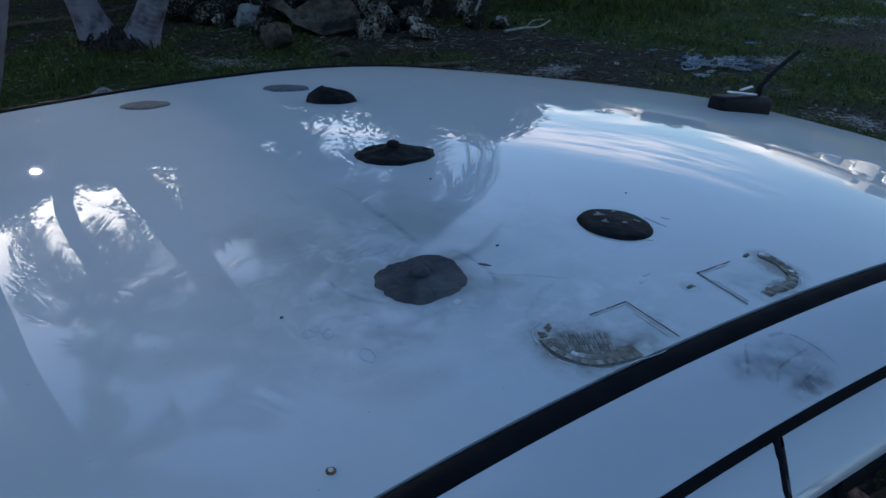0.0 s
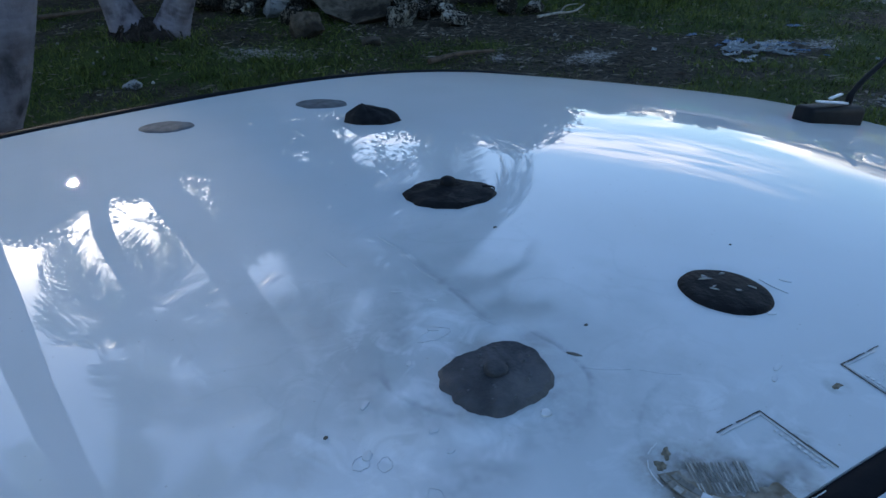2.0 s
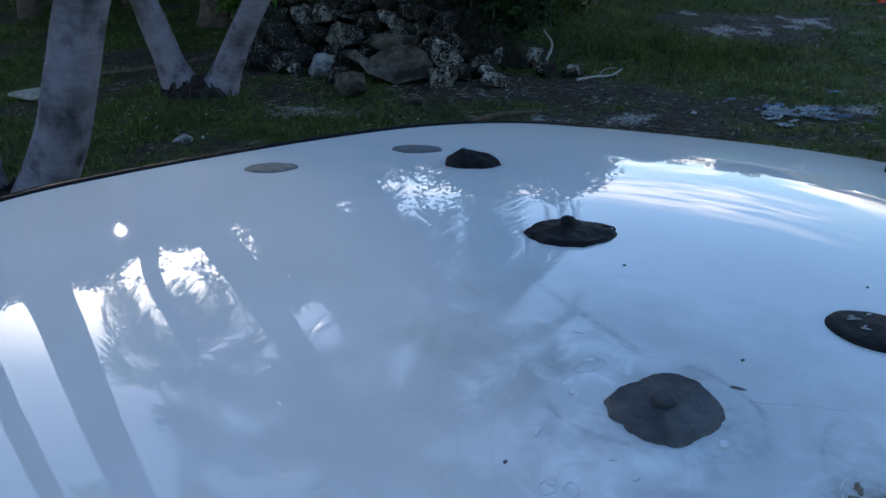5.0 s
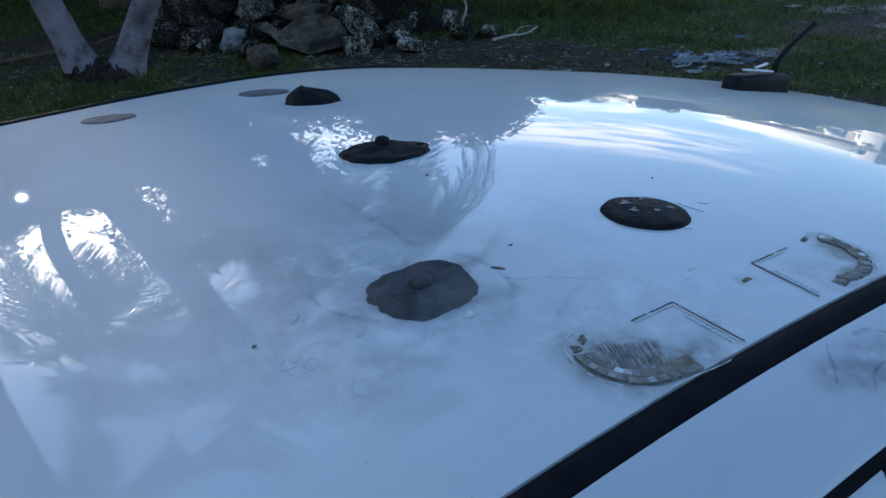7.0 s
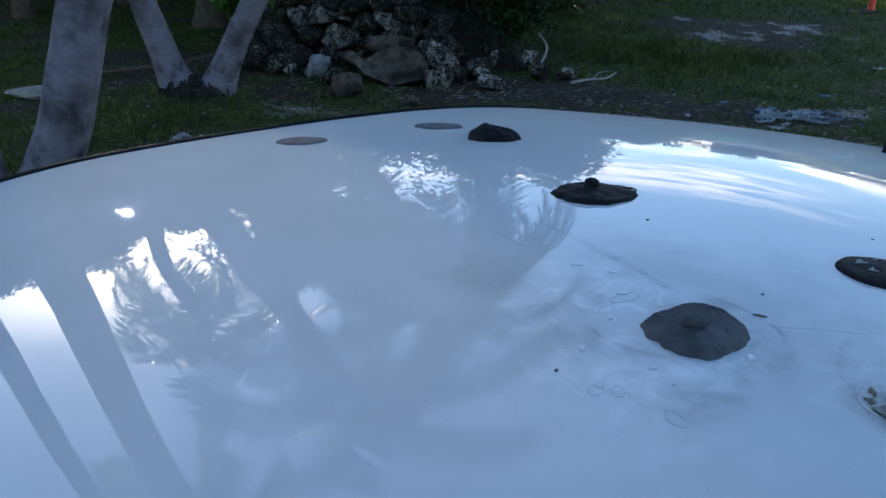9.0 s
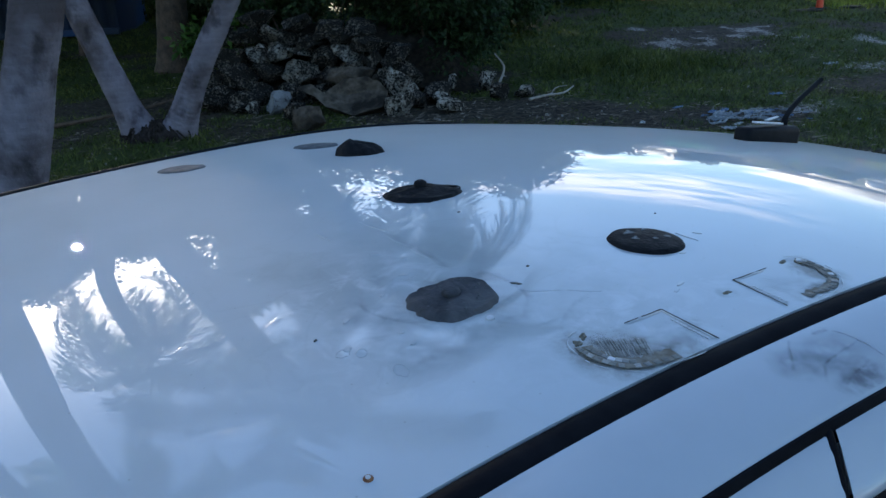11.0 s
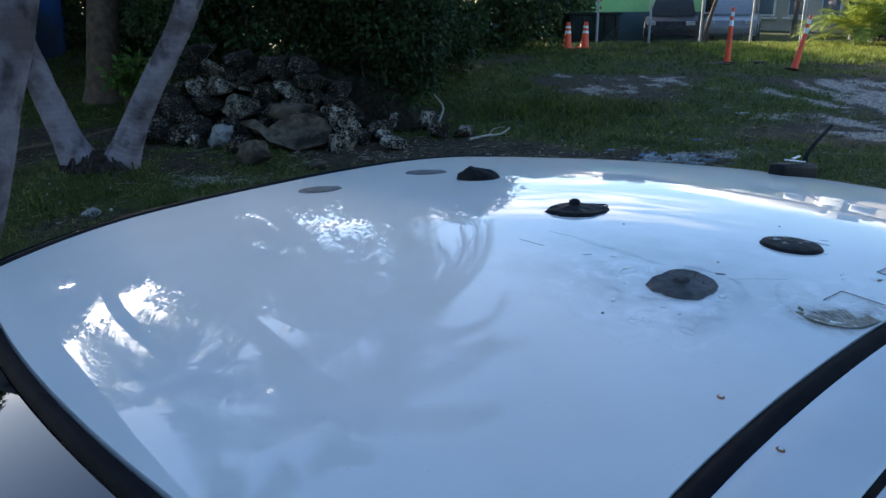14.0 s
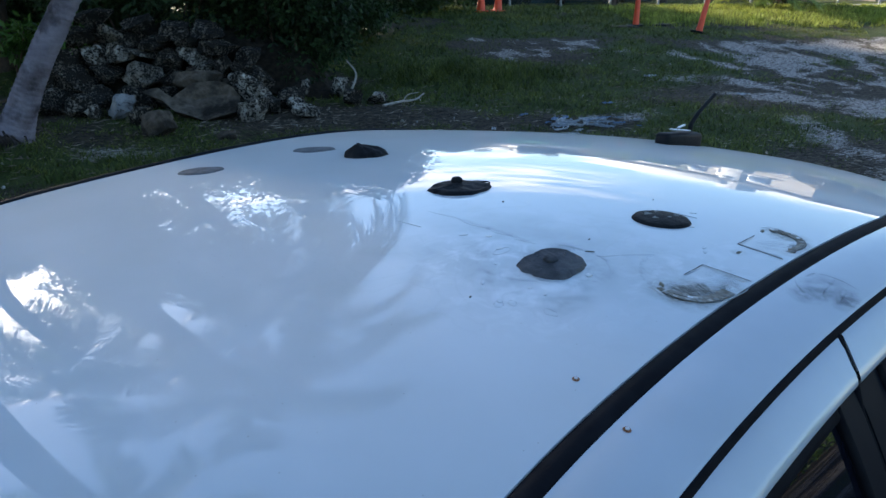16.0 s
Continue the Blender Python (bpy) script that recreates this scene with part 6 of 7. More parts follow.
# the rough wall of the heap, course by course: x along, height, half sizes
for k, (x, z, sx, sz, pale) in enumerate((
        (-3.05, 0.12, 0.25, 0.20, 0), (-2.60, 0.15, 0.24, 0.18, 0), (-2.12, 0.12, 0.22, 0.15, 0), (-1.70, 0.12, 0.22, 0.2, 0), (-0.80, 0.14, 0.25, 0.2, 0),
        (-2.85, 0.40, 0.22, 0.18, 0), (-2.45, 0.44, 0.17, 0.15, 0), (-2.05, 0.42, 0.22, 0.165, 1), (-1.63, 0.34, 0.17, 0.13, 0), (-1.28, 0.43, 0.145, 0.11, 1), (-1.0, 0.52, 0.15, 0.14, 0), (-0.7, 0.42, 0.16, 0.13, 0),
        (-2.62, 0.68, 0.18, 0.14, 1), (-2.27, 0.70, 0.18, 0.14, 1), (-1.94, 0.68, 0.17, 0.06, 1), (-1.66, 0.58, 0.17, 0.14, 0), (-1.33, 0.66, 0.19, 0.10, 1), (-1.0, 0.76, 0.18, 0.10, 0),
        (-2.42, 0.95, 0.13, 0.10, 1), (-2.15, 0.90, 0.17, 0.09, 0), (-1.80, 0.82, 0.20, 0.09, 0), (-1.45, 0.84, 0.2, 0.08, 0), (-2.75, 0.92, 0.16, 0.12, 0), (-2.0, 1.06, 0.2, 0.09, 0), (-1.55, 1.0, 0.22, 0.09, 0), (-1.15, 0.94, 0.2, 0.09, 0),
        (-3.05, 0.62, 0.22, 0.17, 0), (-2.98, 0.90, 0.20, 0.15, 0), (-2.62, 1.12, 0.22, 0.12, 0), (-3.2, 0.34, 0.2, 0.2, 0), (-0.5, 0.30, 0.2, 0.16, 0), (-0.62, 0.62, 0.18, 0.13, 0))):
    y = 10.15 + 0.28 * z + rng_rock.uniform(-0.08, 0.08)
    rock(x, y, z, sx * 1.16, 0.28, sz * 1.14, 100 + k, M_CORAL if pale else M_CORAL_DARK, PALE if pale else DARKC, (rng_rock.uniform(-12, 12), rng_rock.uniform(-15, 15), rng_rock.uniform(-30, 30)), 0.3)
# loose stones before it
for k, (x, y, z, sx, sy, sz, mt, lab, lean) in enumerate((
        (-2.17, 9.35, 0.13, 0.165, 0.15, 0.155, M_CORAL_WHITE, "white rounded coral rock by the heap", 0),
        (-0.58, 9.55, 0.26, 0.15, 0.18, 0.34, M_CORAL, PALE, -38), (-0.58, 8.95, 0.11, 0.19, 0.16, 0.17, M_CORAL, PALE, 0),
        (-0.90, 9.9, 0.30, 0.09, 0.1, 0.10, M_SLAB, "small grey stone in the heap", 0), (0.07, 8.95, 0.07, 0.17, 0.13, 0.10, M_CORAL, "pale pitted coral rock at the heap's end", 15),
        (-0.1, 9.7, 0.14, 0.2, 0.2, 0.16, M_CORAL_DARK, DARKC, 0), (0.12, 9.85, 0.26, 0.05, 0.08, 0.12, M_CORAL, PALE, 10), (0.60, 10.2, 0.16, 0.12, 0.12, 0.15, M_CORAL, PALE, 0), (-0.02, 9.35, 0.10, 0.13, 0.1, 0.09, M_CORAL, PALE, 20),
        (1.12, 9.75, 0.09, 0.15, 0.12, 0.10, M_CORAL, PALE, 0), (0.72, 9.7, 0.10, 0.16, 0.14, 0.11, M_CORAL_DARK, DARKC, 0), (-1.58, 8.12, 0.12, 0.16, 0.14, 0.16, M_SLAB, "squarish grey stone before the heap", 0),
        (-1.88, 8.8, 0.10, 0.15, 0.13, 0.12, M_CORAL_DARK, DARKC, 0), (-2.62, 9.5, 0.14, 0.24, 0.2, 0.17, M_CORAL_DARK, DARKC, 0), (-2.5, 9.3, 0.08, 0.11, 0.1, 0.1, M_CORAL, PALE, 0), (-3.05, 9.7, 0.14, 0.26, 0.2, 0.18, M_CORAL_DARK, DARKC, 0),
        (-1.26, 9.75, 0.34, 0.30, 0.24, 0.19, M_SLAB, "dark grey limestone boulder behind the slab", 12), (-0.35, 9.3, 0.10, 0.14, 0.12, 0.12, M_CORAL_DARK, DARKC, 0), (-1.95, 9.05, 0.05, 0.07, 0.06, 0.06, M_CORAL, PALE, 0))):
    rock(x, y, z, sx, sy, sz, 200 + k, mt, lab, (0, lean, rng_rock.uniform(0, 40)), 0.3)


def slab(x, y, z, turn):
    """The broken slab leaning on the heap: a broad lower face, a steep upper one and a thin tongue to one side."""
    bm = bmesh.new()

    def V(px, pz, py):
        return bm.verts.new((px, py, pz))
    a, b, c, d, e = V(-0.30, 0.10, -0.30), V(0.05, 0.0, -0.38), V(0.42, 0.08, -0.30), V(0.46, 0.24, -0.06), V(0.22, 0.24, 0.03)
    g, k = V(-0.08, 0.19, 0.02), V(-0.36, 0.24, -0.08)
    h, i, j = V(0.36, 0.35, 0.02), V(0.16, 0.41, 0.10), V(-0.14, 0.39, 0.10)
    t1, t2, t3 = V(-0.72, 0.33, -0.12), V(-0.52, 0.36, -0.06), V(-0.46, 0.22, -0.20)
    front = [(a, b, c, d, e, g), (a, g, k), (k, g, j), (g, e, i, j), (e, d, h), (e, h, i), (a, k, t3), (t3, k, t2, t1)]
    for f in front:
        bm.faces.new(f)
    rim = [a, b, c, d, h, i, j, k, t2, t1, t3]
    back = {v: bm.verts.new((v.co.x * 0.95, v.co.y + 0.22, v.co.z - 0.10)) for v in rim}
    for p, q in zip(rim, rim[1:] + rim[:1]):
        bm.faces.new((q, p, back[p], back[q]))
    bm.faces.new([back[v] for v in rim])
    bmesh.ops.triangulate(bm, faces=bm.faces[:])
    bmesh.ops.subdivide_edges(bm, edges=bm.edges[:], cuts=3, use_grid_fill=True)
    for v in bm.verts:
        v.co += Vector((noise.noise(v.co * 6), noise.noise(v.co * 6 + Vector((9, 0, 0))), noise.fractal(v.co * 5, 0.8, 2, 4))) * 0.008
    ob = part("slab", bm, M_SLAB, None, "", smooth=False)
    ob.matrix_world = pose(x, y, z, *turn)
    tagged(ob, "broad broken grey limestone slab leaning on the heap", "rock", "rocks of the heap")


slab(-1.18, 9.25, 0.02, (0, 0, -4))


def infill_bank(x, y, w, d, h, seed):
    """Dark soil-coloured infill behind the rocks, added to close the gaps between them."""
    bm = bmesh.new()
    nu, nv = 40, 16
    g = []
    for i in range(nu + 1):
        u = i / nu * 2 - 1
        row = []
        for j in range(nv + 1):
            v = j / nv
            z = h * (1 - u ** 4) * math.sin(math.pi * min(1, v * 0.5 + 0.02)) ** 0.7
            p = Vector((u * w, v * d, z - 0.05))
            p.z += 0.10 * noise.fractal(p * 2.2 + Vector((seed, 0, 0)), 0.8, 2, 4)
            p.y += 0.08 * noise.noise(p * 3 + Vector((0, seed, 0)))
            row.append(bm.verts.new(p))
        g.append(row)
    for i in range(nu):
        for j in range(nv):
            bm.faces.new((g[i][j], g[i + 1][j], g[i + 1][j + 1], g[i][j + 1]))
    bmesh.ops.solidify(bm, geom=bm.faces[:], thickness=0.08)
    ob = part("infill_bank", bm, M_SOIL)
    ob.matrix_world = pose(x, y, 0)
    tagged(ob, "dark soil-coloured infill behind the rocks, under the thicket", "bank", kind="structure")


M_SOIL = surf("dark_soil", (0.012, 0.009, 0.006), (0.045, 0.034, 0.022), 14, 0.95, bump=1.0, bscale=34)
infill_bank(-1.35, 10.25, 2.0, 1.1, 1.05, 3.0)

# chips and litter on the ground
rng_chip = random.Random(8)
chips = bmesh.new()
for k in range(900):
    x, y = rng_chip.uniform(-6, 9), 4.2 + 11 * rng_chip.random() ** 1.5
    if k % 2 and cover(x, y)[1] > 0.7:
        continue
    if math.hypot(x, y) < 3.2:
        continue
    r = 0.005 + 0.02 * rng_chip.random() ** 3 * (1 + 0.03 * y)
    m = Matrix.Translation((x, y, ground_z(x, y) + r * 0.2)) @ Euler((rng_chip.random() * 3, rng_chip.random() * 3, rng_chip.random() * 3)).to_matrix().to_4x4() @ Matrix.Diagonal((r * rng_chip.uniform(0.8, 1.8), r, r * rng_chip.uniform(0.3, 0.7), 1))
    bmesh.ops.create_icosphere(chips, subdivisions=1, radius=1, matrix=m)
tagged(part("stone_chips", chips, surf("chip_stone", (0.14, 0.13, 0.11), (0.30, 0.285, 0.26), 3, 0.9, rand=-0.5), smooth=False), "scattered pale stone chips on the earth", "chips", kind="stuff")

rock(-0.84, 7.85, 0.03, 0.11, 0.07, 0.05, 301, M_SLAB, "flat pale stone chip on the earth", name="stone")
rock(-2.70, 5.93, 0.04, 0.09, 0.06, 0.05, 302, M_CORAL_WHITE, "white stone in the grass", name="stone")
rock(-4.9, 7.44, 0.08, 0.26, 0.10, 0.09, 303, M_STICK, "old weathered log end in the grass", name="log")


def fallen_stick(points, r, label, material=None):
    foot = Vector(points[0])
    bm = tube(spline([tuple(Vector(p) - foot) for p in points], 16), [r * (1 - 0.5 * i / 16) for i in range(16)], 7)
    ob = part("stick", bm, material or M_STICK)
    ob.location = foot
    tagged(ob, label, "stick")


fallen_stick([(1.10, 9.25, 0.05), (1.35, 9.45, 0.06), (1.6, 9.65, 0.05), (1.78, 9.92, 0.09)], 0.02, "pale bare branch on the ground")
fallen_stick([(1.4, 9.5, 0.05), (1.5, 9.65, 0.12), (1.66, 9.7, 0.14)], 0.011, "pale bare branch on the ground")
fallen_stick([(0.75, 10.1, 0.1), (0.85, 10.2, 0.35), (0.72, 10.2, 0.55)], 0.02, "thin dead branch standing in the heap")
fallen_stick([(-0.2, 6.95, 0.03), (0.1, 7.2, 0.05), (0.45, 7.4, 0.04)], 0.03, "dark rotten branch on the earth", M_BARK)
fallen_stick([(-5.2, 8.7, 0.04), (-4.2, 9.4, 0.10), (-3.6, 9.9, 0.2)], 0.03, "dark fallen branch in the grass", M_BARK)


M_GREY_PLASTIC = surf("grey_plastic_film", (0.14, 0.16, 0.18), (0.24, 0.27, 0.30), 25, 0.4)


def film_scrap(x, y, sx, sy, turn, seed, material, label):
    """A crumpled piece of plastic film."""
    rng = random.Random(seed)
    bm = bmesh.new()
    bmesh.ops.create_grid(bm, x_segments=22, y_segments=16, size=0.5)
    for v in bm.verts:
        q = v.co.copy()
        e = 1 + 0.35 * noise.noise(Vector((math.atan2(q.y, q.x) * 2, seed, 0)))
        v.co.x, v.co.y = q.x * sx * e, q.y * sy * e
        v.co.z = 0.02 + 0.16 * sx * abs(noise.fractal(Vector((q.x * 3.5 + seed, q.y * 3.5, 0)), 0.7, 2.1, 5))
    bmesh.ops.solidify(bm, geom=bm.faces[:], thickness=0.002)
    ob = part("plastic_scrap", bm, material, None, "", smooth=False)
    ob.matrix_world = pose(x, y, ground_z(x, y) + 0.0, 0, 0, turn)
    tagged(ob, label, "litter", "plastic litter on the earth")


rng_film = random.Random(31)
for k in range(84):
    x, y = 3.40 + rng_film.gauss(0, 0.30), 7.80 + rng_film.gauss(0, 0.16)
    sx = 0.04 + 0.20 * rng_film.random() ** 1.8
    mt = rng_film.choice((M_BLUE_PLASTIC, M_WHITE_PLASTIC, M_WHITE_PLASTIC, M_GREY_PLASTIC))
    film_scrap(x, y, sx, sx * rng_film.uniform(0.12, 0.45), rng_film.uniform(-50, 70), 40 + k, mt, "crumpled blue plastic film on the earth" if mt is M_BLUE_PLASTIC else "crumpled pale plastic film on the earth")
for k, (x, y, sx, sy, t, mt) in enumerate(((2.75, 8.35, 0.14, 0.05, 40, M_BLUE_PLASTIC), (4.15, 8.9, 0.16, 0.08, 10, M_BLUE_PLASTIC), (5.9, 11.1, 0.24, 0.12, 20, M_WHITE_PLASTIC), (2.15, 7.6, 0.12, 0.05, 70, M_WHITE_PLASTIC), (2.95, 7.15, 0.16, 0.12, 0, M_WHITE_PLASTIC), (6.4, 9.2, 0.18, 0.1, 30, M_WHITE_PLASTIC))):
    film_scrap(x, y, sx, sy, t, 80 + k, mt, "small scrap of plastic film on the earth")


# ------------------------------------------------------------ far side of the lot


def container(x, y, turn, length, label):
    c = thing("shipping_container", pose(x, y, ground_z(x, y), 0, 0, turn), label, "container")
    h, d = 2.55, 2.4
    for sgn in (-1, 1):
        bm = bmesh.new()
        n = int(length / 0.07)
        prof = []
        for i in range(n + 1):
            px = -length / 2 + length * i / n
            prof.append((px, sgn * (d / 2 - (0.035 if (i // 2) % 2 else 0.0))))
        lo = [bm.verts.new((a, b, 0.12)) for a, b in prof]
        hi = [bm.verts.new((a, b, h - 0.08)) for a, b in prof]
        for i in range(n):
            bm.faces.new((lo[i], lo[i + 1], hi[i + 1], hi[i]))
        bmesh.ops.solidify(bm, geom=bm.faces[:], thickness=0.006)
        part("side_wall", bm, M_CONTAINER, c, "", smooth=False)
        part("bottom_rail", box(length, 0.08, 0.14, 0.01, (0, sgn * d / 2, 0.07)), M_CONTAINER, c)
        part("top_rail", box(length, 0.08, 0.10, 0.01, (0, sgn * d / 2, h - 0.05)), M_CONTAINER, c)
        part("end_wall", box(0.06, d - 0.1, h - 0.05, 0.01, (sgn * (length / 2 - 0.03), 0, h / 2)), M_CONTAINER, c)
    part("roof_sheet", box(length - 0.02, d - 0.02, 0.03, 0.005, (0, 0, h - 0.02)), M_CONTAINER, c)


container(-10.55, 18.5, 5, 6.0, "blue corrugated steel shipping container")


def cone(x, y, h, tilt, label, rig):
    ob = thing("traffic_cone", pose(x, y, ground_z(x, y) + 0.0, tilt[0], tilt[1], 20), label, "traffic cone", "orange cones on the grass")
    r = 0.078 if rig else 0.12
    part("cone_body", lathe([(r, 0.03), (r * 0.97, 0.06), (r * 0.45, h * 0.93), (r * 0.42, h), (r * 0.3, h + 0.005), (0, h + 0.005)], 24), M_ORANGE, ob)
    part("base", box(0.27 if rig else 0.3, 0.27 if rig else 0.3, 0.05, 0.015, (0, 0, 0.025)), M_PLASTIC if rig else M_ORANGE, ob, "black rubber base" if rig else "")
    for q in ((0.68, 0.78), (0.85, 0.93)) if rig else ((0.58, 0.68), (0.78, 0.86)):
        ra = [r * 0.97 + (r * 0.45 - r * 0.97) * ((h * s - 0.06) / (h * 0.87)) + 0.003 for s in q]
        part("reflective_band", lathe([(ra[0] - 0.004, h * q[0] - 0.001), (ra[0], h * q[0]), (ra[1], h * q[1]), (ra[1] - 0.004, h * q[1] + 0.001)], 24), M_WHITE_BAND, ob, "white reflective band")
    return ob


cone(5.22, 19.6, 0.68, (0, 0), "small orange traffic cone with white bands", False)
cone(5.70, 19.65, 0.68, (0, 2), "small orange traffic cone with white bands", False)
cone(8.20, 16.5, 1.25, (0, 1), "tall slim orange cone on a black base", True)
cone(9.22, 15.4, 1.20, (2, 13), "tall slim orange cone tilted on the grass", True)
rock(7.9, 16.4, 0.44, 0.4, 0.25, 0.05, 305, M_SLAB, "flat grey concrete piece by the cone", name="stone")
rock(8.9, 16.7, 0.46, 0.3, 0.15, 0.04, 306, M_SLAB, "flat grey concrete piece by the cone", name="stone")


def fence(x0, x1, y, gap, h, label):
    z = ground_z((x0 + x1) / 2, y)
    f = thing("chain_link_fence", Matrix.Translation((x0, y, z)), label, "fence")
    n = int((x1 - x0) / gap)
    for i in range(n + 1):
        post = part("post", lathe([(0.0, h + 0.03), (0.02, h + 0.025), (0.035, h), (0.035, 0.0)], 12, (i * gap, 0, 0)), M_GALV, f)
    part("top_rail", tube([Vector((0, 0, h - 0.03)), Vector((n * gap, 0, h - 0.03))], 0.022, 8), M_GALV, f)
    verts, faces = [], []
    span, step = n * gap, 0.11
    for sgn in (-1, 1):
        k = -h
        while k < span + h:
            a, b = (k, 0.05), (k + sgn * 0 + h, h - 0.05)
            if sgn < 0:
                a, b = (k + h, 0.05), (k, h - 0.05)
            if 0 <= min(a[0], b[0]) and max(a[0], b[0]) <= span:
                i = len(verts)
                verts += [(a[0] - 0.004, 0.03 + sgn * 0.003, a[1]), (a[0] + 0.004, 0.03 + sgn * 0.003, a[1]), (b[0] + 0.004, 0.03 + sgn * 0.003, b[1]), (b[0] - 0.004, 0.03 + sgn * 0.003, b[1])]
                faces.append((i, i + 1, i + 2, i + 3))
            k += step
    link("wire_mesh", raw("wire_mesh", verts, faces), M_WIRE, f, "woven wire mesh", smooth=False)


fence(6.7, 22.0, 21.8, 1.6, 2.0, "galvanised chain-link fence along the road")


def far_car(x, y, turn, paint, label):
    c = thing("parked_car", pose(x, y, ground_z(x, y), 0, 0, turn), label, "car", "cars parked behind the fence")
    bm = bmesh.new()
    prof = [(-2.25, 0.35), (-2.3, 0.6), (-2.2, 0.85), (-1.2, 1.0), (1.9, 1.02), (2.2, 0.95), (2.25, 0.45), (2.1, 0.3), (-2.1, 0.3)]
    a = [bm.verts.new((px, -0.9, z)) for px, z in prof]
    f = bm.faces.new(a)
    r = bmesh.ops.extrude_face_region(bm, geom=[f])
    for v in r["geom"]:
        if isinstance(v, bmesh.types.BMVert):
            v.co.y = 0.9
    bmesh.ops.bevel(bm, geom=bm.edges[:], offset=0.07, segments=3, affect="EDGES", profile=0.6)
    part("body", bm, paint, c)
    bm = bmesh.new()
    prof = [(-1.25, 1.0), (-0.55, 1.55), (0.2, 1.66), (1.5, 1.62), (2.05, 1.02)]
    a = [bm.verts.new((px, -0.80 + 0.25 * (z - 1.0), z)) for px, z in prof]
    b = [bm.verts.new((px, 0.80 - 0.25 * (z - 1.0), z)) for px, z in prof]
    bm.faces.new(a)
    bm.faces.new(b[::-1])
    for i in range(len(prof)):
        j = (i + 1) % len(prof)
        bm.faces.new((a[i], b[i], b[j], a[j]))
    bmesh.ops.bevel(bm, geom=bm.edges[:], offset=0.05, segments=2, affect="EDGES")
    cab = part("cabin", bm, paint, c)
    for sgn in (-1, 1):
        for x0, x1 in ((-0.75, 0.30), (0.40, 1.45)):
            bmw = bmesh.new()
            p = [(x0, 1.06), (x1, 1.06), (x1 - 0.05, 1.48), (x0 + (0.38 if x0 < 0 else 0.05), 1.48)]
            vs = [bmw.verts.new((px, sgn * (0.812 - 0.25 * (z - 1.0)), z)) for px, z in p]
            bmw.faces.new(vs)
            bmesh.ops.solidify(bmw, geom=bmw.faces[:], thickness=0.01)
            part("window", bmw, M_TINT, cab, "dark window")
        for px in (-1.45, 1.35):
            wh = part("wheel", lathe([(0, -0.02), (0.06, -0.03), (0.2, 0.0), (0.24, -0.03), (0.25, 0.1), (0, 0.1)], 24), M_ALLOY, c, "bright alloy wheel")
            wh.matrix_local = pose(px, sgn * 0.86, 0.36, 90 * (1 if sgn < 0 else -1), 0, 0) @ pose(0, 0, 0, 180, 0, 0)
            part("tyre", lathe([(0.25, -0.06), (0.33, -0.07), (0.36, -0.04), (0.36, 0.1), (0.25, 0.12)], 28), M_TYRE, wh)
        part("headlight", box(0.10, 0.3, 0.14, 0.03, (-2.24, sgn * 0.66, 0.78), 3), M_LAMP, c)
        part("tail_light", box(0.08, 0.2, 0.25, 0.03, (2.2, sgn * 0.75, 0.85), 3), M_RED_LAMP, c)


far_car(11.4, 27.6, 66, M_DARK_CAR, "dark parked sport utility car behind the fence")
far_car(14.1, 28.2, 60, M_SILVER_CAR, "grey parked car behind the fence")


M_DARK_TEAL = surf("dark_teal_surface", (0.018, 0.045, 0.055), (0.03, 0.06, 0.07), 2.0, 0.6, bump=0.1)


def house(x, y, w, d, h, label):
    z = ground_z(x, y) - 0.05
    b = thing("house", Matrix.Translation((x, y, z)), label, "house")
    part("wall", box(w, d, h, 0.0, (0, 0, h / 2)), M_GREEN_WALL, b, smooth=False)
    bm = bmesh.new()
    o = 0.5
    a = [bm.verts.new(p) for p in ((-w / 2 - o, -d / 2 - o, h), (w / 2 + o, -d / 2 - o, h), (w / 2 + o, d / 2 + o, h), (-w / 2 - o, d / 2 + o, h), (-w / 2 + 1.5, 0, h + 0.6), (w / 2 - 1.5, 0, h + 0.6))]
    for f in ((0, 1, 5, 4), (1, 2, 5), (2, 3, 4, 5), (3, 0, 4), (3, 2, 1, 0)):
        bm.faces.new([a[i] for i in f])
    part("roof", bm, M_ROOFING, b, smooth=False)
    # the lowest 1.15 m of the front wall is dark teal
    part("lower_strip", box(w + 0.02, 0.04, 1.15, 0.005, (0, -d / 2 - 0.02, 0.575)), M_DARK_TEAL, b, "dark teal lower strip of the wall")
    part("board", box(1.0, 0.05, 0.8, 0.01, (-w / 2 + 0.75, -d / 2 - 0.04, 1.95)), M_BROWN_SIGN, b, "plain brown board on the wall")
    for px in (0.6, 2.4):
        win = part("window", box(1.1, 0.08, 1.1, 0.01, (px, -d / 2 - 0.02, 1.6)), M_WHITE_BAND, b, "white window frame")
        part("pane", box(0.95, 0.03, 0.95, 0.004, (px, -d / 2 - 0.07, 1.6)), M_TINT, win)
    return b


house(12.0, 33.5, 7.4, 6.0, 2.45, "light green rendered house behind the fence")
# sunlit concrete strip before the fence, and the dark skip beside it
road = part("road", box(14.0, 1.5, 0.06, 0.015, (0, 0, 0)), M_ROAD, None, smooth=False)
road.matrix_world = pose(16.8, 20.6, ground_z(16.8, 20.6) + 0.0)
tagged(road, "pale sunlit concrete strip before the fence", "road", kind="structure")


M_SKIP = surf("dark_green_paint", (0.008, 0.013, 0.012), (0.016, 0.022, 0.020), 3.0, 0.6, spec=0.1, bump=0.1)


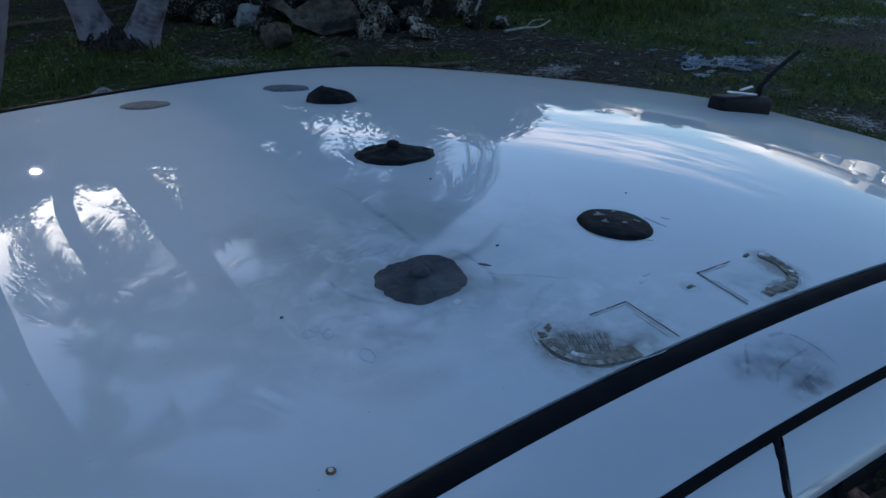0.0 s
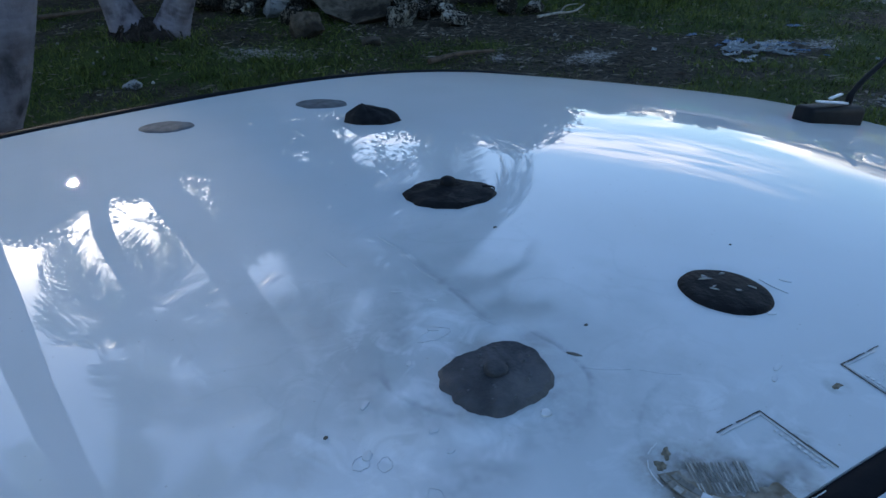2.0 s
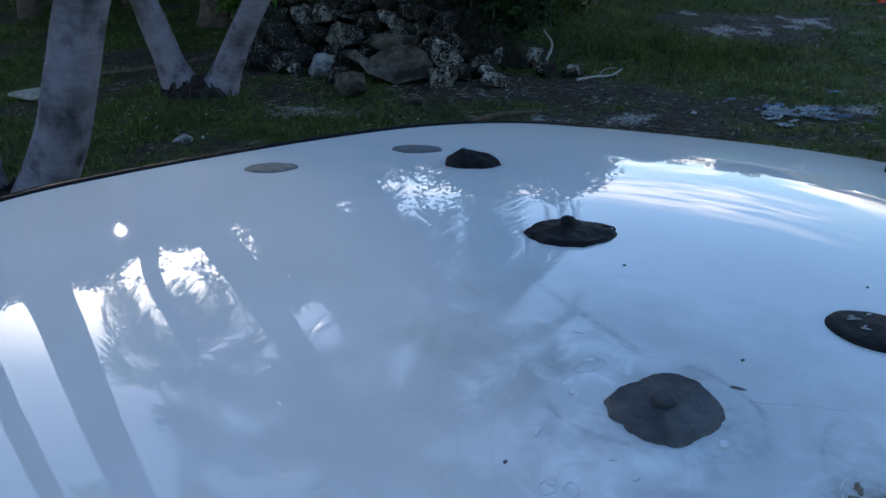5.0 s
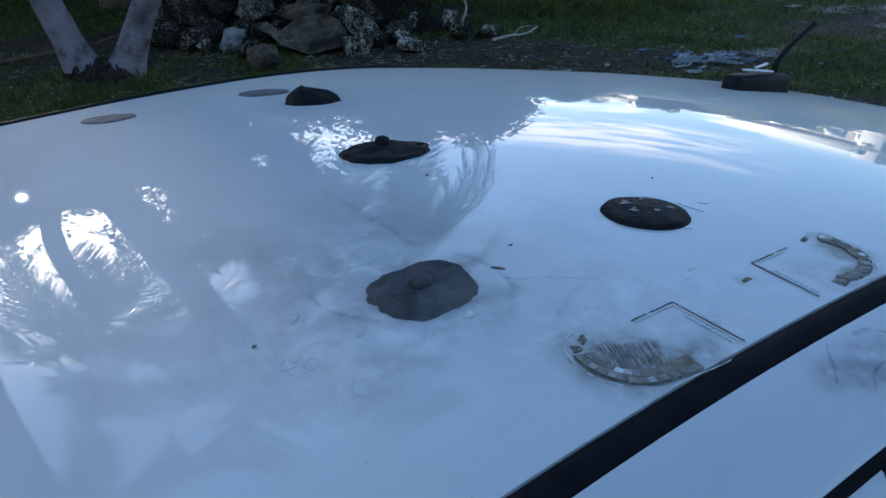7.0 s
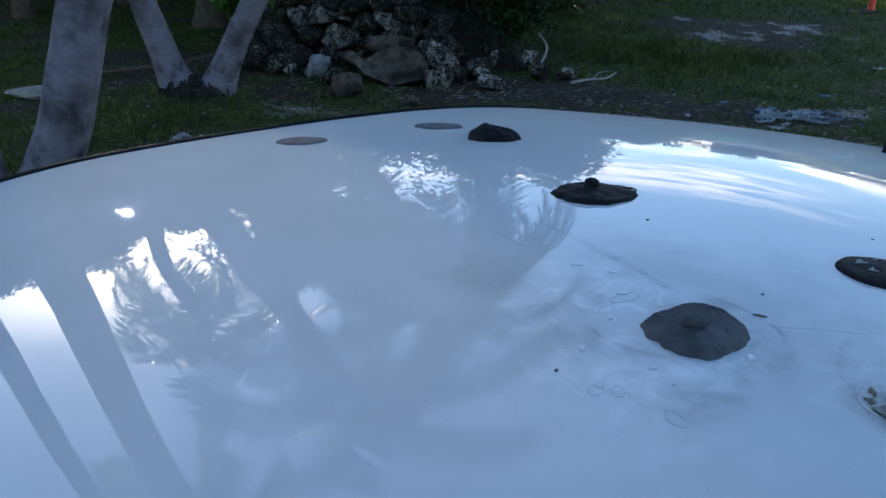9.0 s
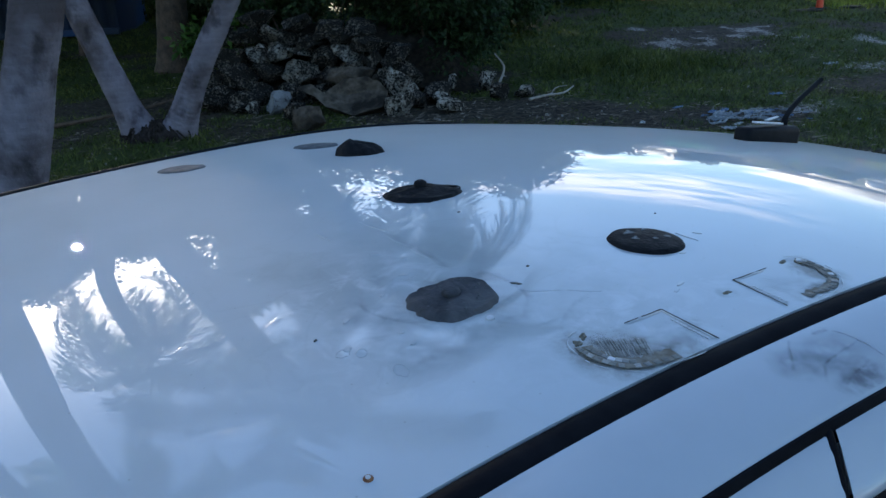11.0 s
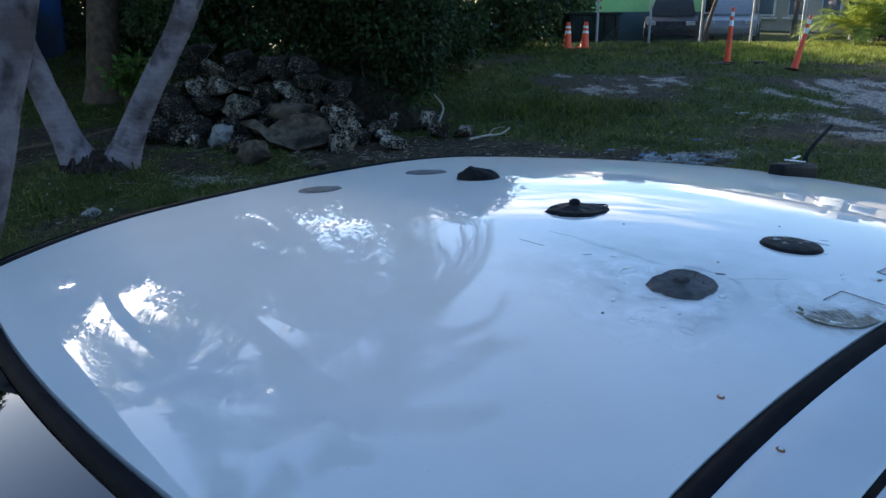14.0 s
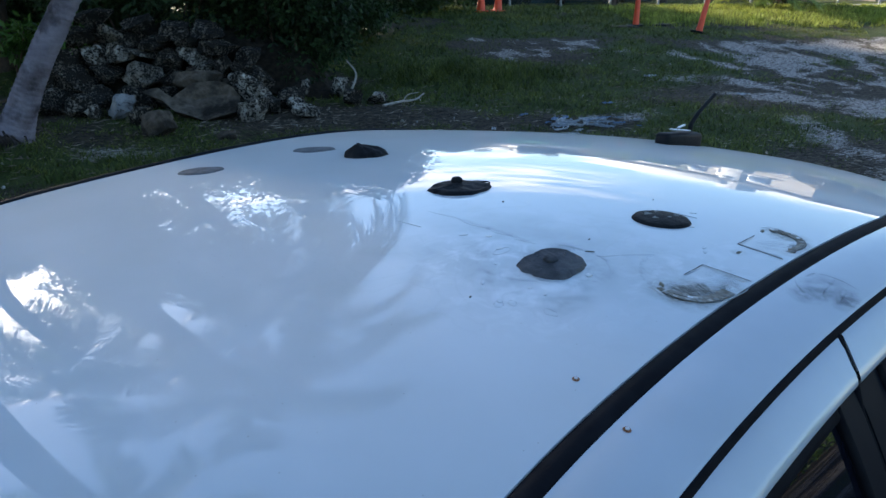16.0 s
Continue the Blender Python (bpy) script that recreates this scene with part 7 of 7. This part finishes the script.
def skip_bin(x, y, label):
    c = thing("skip_bin", Matrix.Translation((x, y, ground_z(x, y))), label, "skip")
    part("tub", box(1.65, 1.1, 0.86, 0.05, (0, 0, 0.55)), M_SKIP, c)
    for k in range(5):
        part("rib", box(0.06, 0.05, 0.80, 0.01, (-0.7 + k * 0.35, -0.57, 0.55)), M_SKIP, c)
    part("rim", box(1.75, 1.2, 0.08, 0.02, (0, 0, 1.0)), M_SKIP, c)
    for sx in (-1, 1):
        part("skid", box(0.10, 1.0, 0.12, 0.02, (sx * 0.6, 0, 0.06)), M_PLASTIC, c)


skip_bin(7.05, 23.8, "dark teal steel skip behind the cones")


def fan_shrub(x, y, label, scale):
    t = thing("fan_shrub", Matrix.Translation((x, y, ground_z(x, y))), label, "shrub")
    rng = random.Random(4)
    for k in range(26):
        ob = new("frond", YELLOW_FROND)
        ob.parent = t
        ob.matrix_local = pose(rng.uniform(-0.3, 0.3), rng.uniform(-0.3, 0.3), rng.uniform(0, 0.5), 0, rng.uniform(-55, 15), k * 137.5) @ Matrix.Scale(scale * rng.uniform(0.8, 1.2), 4)


YELLOW_FROND = frond_mesh("frond", 1.5, 1.4, 17, leaf=0.4, count=30)
YELLOW_FROND.materials.append(M_LEAF_YELLOW)
fan_shrub(13.6, 19.6, "sunlit yellow-green arching palm shrub", 1.2)
leafy_tree(9.45, 20.6, 3.6, 0.75, 2.35, 12, 60, 0.12, 91, "thin leaning tree with yellowing leaves by the fence", 0.07, M_LEAF_YELLOW, lean=(0.75, 0.0))
shrub(14.6, 20.4, heap(0.9, 0.5, 0.2, 1.6, 0.35, 26, 92), 220, 0.10, 92, "dark green shrub behind the yellow palm", M_LEAF, "shrub")
# trees that close the place round and behind the walk
M_LEAF_DRY = leaf_surf("olive_dry_leaf", (0.16, 0.13, 0.05), (0.24, 0.19, 0.08), 0.5, 0.5)
leafy_tree(-1.0, 44.0, 6.0, 3.4, 3.6, 40, 300, 0.35, 61, "leafy tree behind the green house", 0.35)
leafy_tree(25.0, 27.0, 4.0, 2.0, 1.9, 30, 200, 0.22, 62, "low leafy tree across the road", 0.2, M_LEAF_DRY)
leafy_tree(-16.0, 8.0, 8.0, 3.5, 5.0, 40, 320, 0.25, 63, "dark leafy tree beside the lot", 0.3)
leafy_tree(-4.0, -14.0, 7.0, 4.0, 4.4, 40, 320, 0.25, 64, "leafy tree behind the walk", 0.3)
leafy_tree(5.5, -12.5, 6.0, 4.0, 3.2, 44, 320, 0.25, 65, "low leafy tree behind the walk", 0.3)
leafy_tree(14.0, -9.0, 7.0, 4.0, 4.2, 40, 320, 0.25, 66, "leafy tree beyond the yard", 0.3)


# blue base colour stands in for sky mirrored in the panes
M_PANE = surf("sky_coloured_pane", (0.10, 0.14, 0.20), (0.06, 0.09, 0.14), 0.6, 0.12, spec=0.8)


def block_of_flats(x, y, turn, label, w=22.0, h=6.4, tower=None):
    z = ground_z(x, y) - 0.05
    b = thing("apartment_building", pose(x, y, z, 0, 0, turn), label, "building")
    d = 9.0
    part("wall", box(w, d, h, 0.0, (0, 0, h / 2)), M_TAN_WALL, b, smooth=False)
    part("roof", box(w + 0.8, d + 0.8, 0.35, 0.05, (0, 0, h + 0.17)), M_ROOFING, b, smooth=False)
    for fl in (1.5, 4.5):
        if fl > h - 1:
            continue
        for k in range(int((w - 1.0) / 2.35)):
            px = -w / 2 + 1.6 + k * 2.35
            win = part("window", box(1.3, 0.12, 1.35, 0.02, (px, -d / 2 - 0.03, fl)), M_WHITE_BAND, b, "white window frame")
            part("ledge", box(1.7, 0.3, 0.12, 0.02, (px, -d / 2 - 0.1, fl - 0.78)), M_WHITE_BAND, win)
            part("pane", box(1.12, 0.04, 1.17, 0.005, (px, -d / 2 - 0.085, fl)), M_PANE, win, "window pane with the mirrored sky put into its blue")
    if tower is not None:
        part("stair_tower", box(1.6, 1.6, h + 1.7, 0.03, (tower, -d / 2 + 0.6, (h + 1.7) / 2)), M_WHITE_WALL, b, "white stair tower")
        part("parapet", box(w * 0.4, 0.25, 0.8, 0.02, (tower - w * 0.22, -d / 2 - 0.2, h + 0.75)), M_WHITE_WALL, b, "white roof parapet")
    return b


M_WHITE_WALL = surf("white_render", (0.58, 0.58, 0.57), (0.48, 0.48, 0.47), 0.9, 0.8, bump=0.1)
M_TAN_WALL = surf("cream_render", (0.40, 0.365, 0.315), (0.33, 0.30, 0.26), 0.8, 0.85, bump=0.1)
block_of_flats(28.0, 38.0, -78, "cream two-storey apartment block with white windows", 17.0, 5.8, 3.0)
block_of_flats(21.0, 49.0, -80, "cream low apartment block with a white parapet", 12.0, 5.0, -1.5)
block_of_flats(41.0, 45.0, -76, "cream apartment block with a white stair tower", 14.0, 6.0, 2.0)


def utility_pole(x, y, h, label):
    p = thing("utility_pole", Matrix.Translation((x, y, ground_z(x, y))), label, "pole")
    part("shaft", tube([Vector((0, 0, 0)), Vector((0, 0, h * 0.5)), Vector((0.02, 0, h))], [0.14, 0.12, 0.09], 12), M_BARK, p)
    part("cross_arm", box(1.4, 0.10, 0.10, 0.01, (0.02, 0, h - 0.5)), M_BARK, p)


utility_pole(27.0, 33.0, 6.2, "brown wooden utility pole across the road")
leafy_tree(15.5, 34.0, 3.6, 1.7, 2.6, 24, 160, 0.18, 81, "low olive tree before the flats", 0.14, M_LEAF_DRY)
# lighter leaf colour stands in for sunlight on this crown
leafy_tree(20.0, 34.0, 4.6, 1.5, 3.6, 24, 160, 0.18, 82, "small tree before the flats, sunlight in its leaf colour", 0.14, M_LEAF_LIT)
leafy_tree(29.0, 30.0, 4.0, 1.9, 2.8, 24, 160, 0.18, 83, "low olive tree beside the road", 0.14, M_LEAF_DRY)
leafy_tree(10.0, 46.0, 7.0, 3.2, 4.2, 36, 260, 0.3, 71, "leafy tree behind the far houses", 0.3)
leafy_tree(43.0, 40.0, 8.0, 4.5, 5.2, 36, 260, 0.35, 72, "leafy tree beside the apartment block", 0.3)
leafy_tree(14.6, 38.4, 5.6, 1.6, 4.2, 30, 220, 0.25, 84, "dark rounded tree behind the green house", 0.2)
leafy_tree(26.5, 34.5, 6.5, 2.3, 5.2, 34, 240, 0.25, 85, "dark leafy tree beside the flats", 0.2)
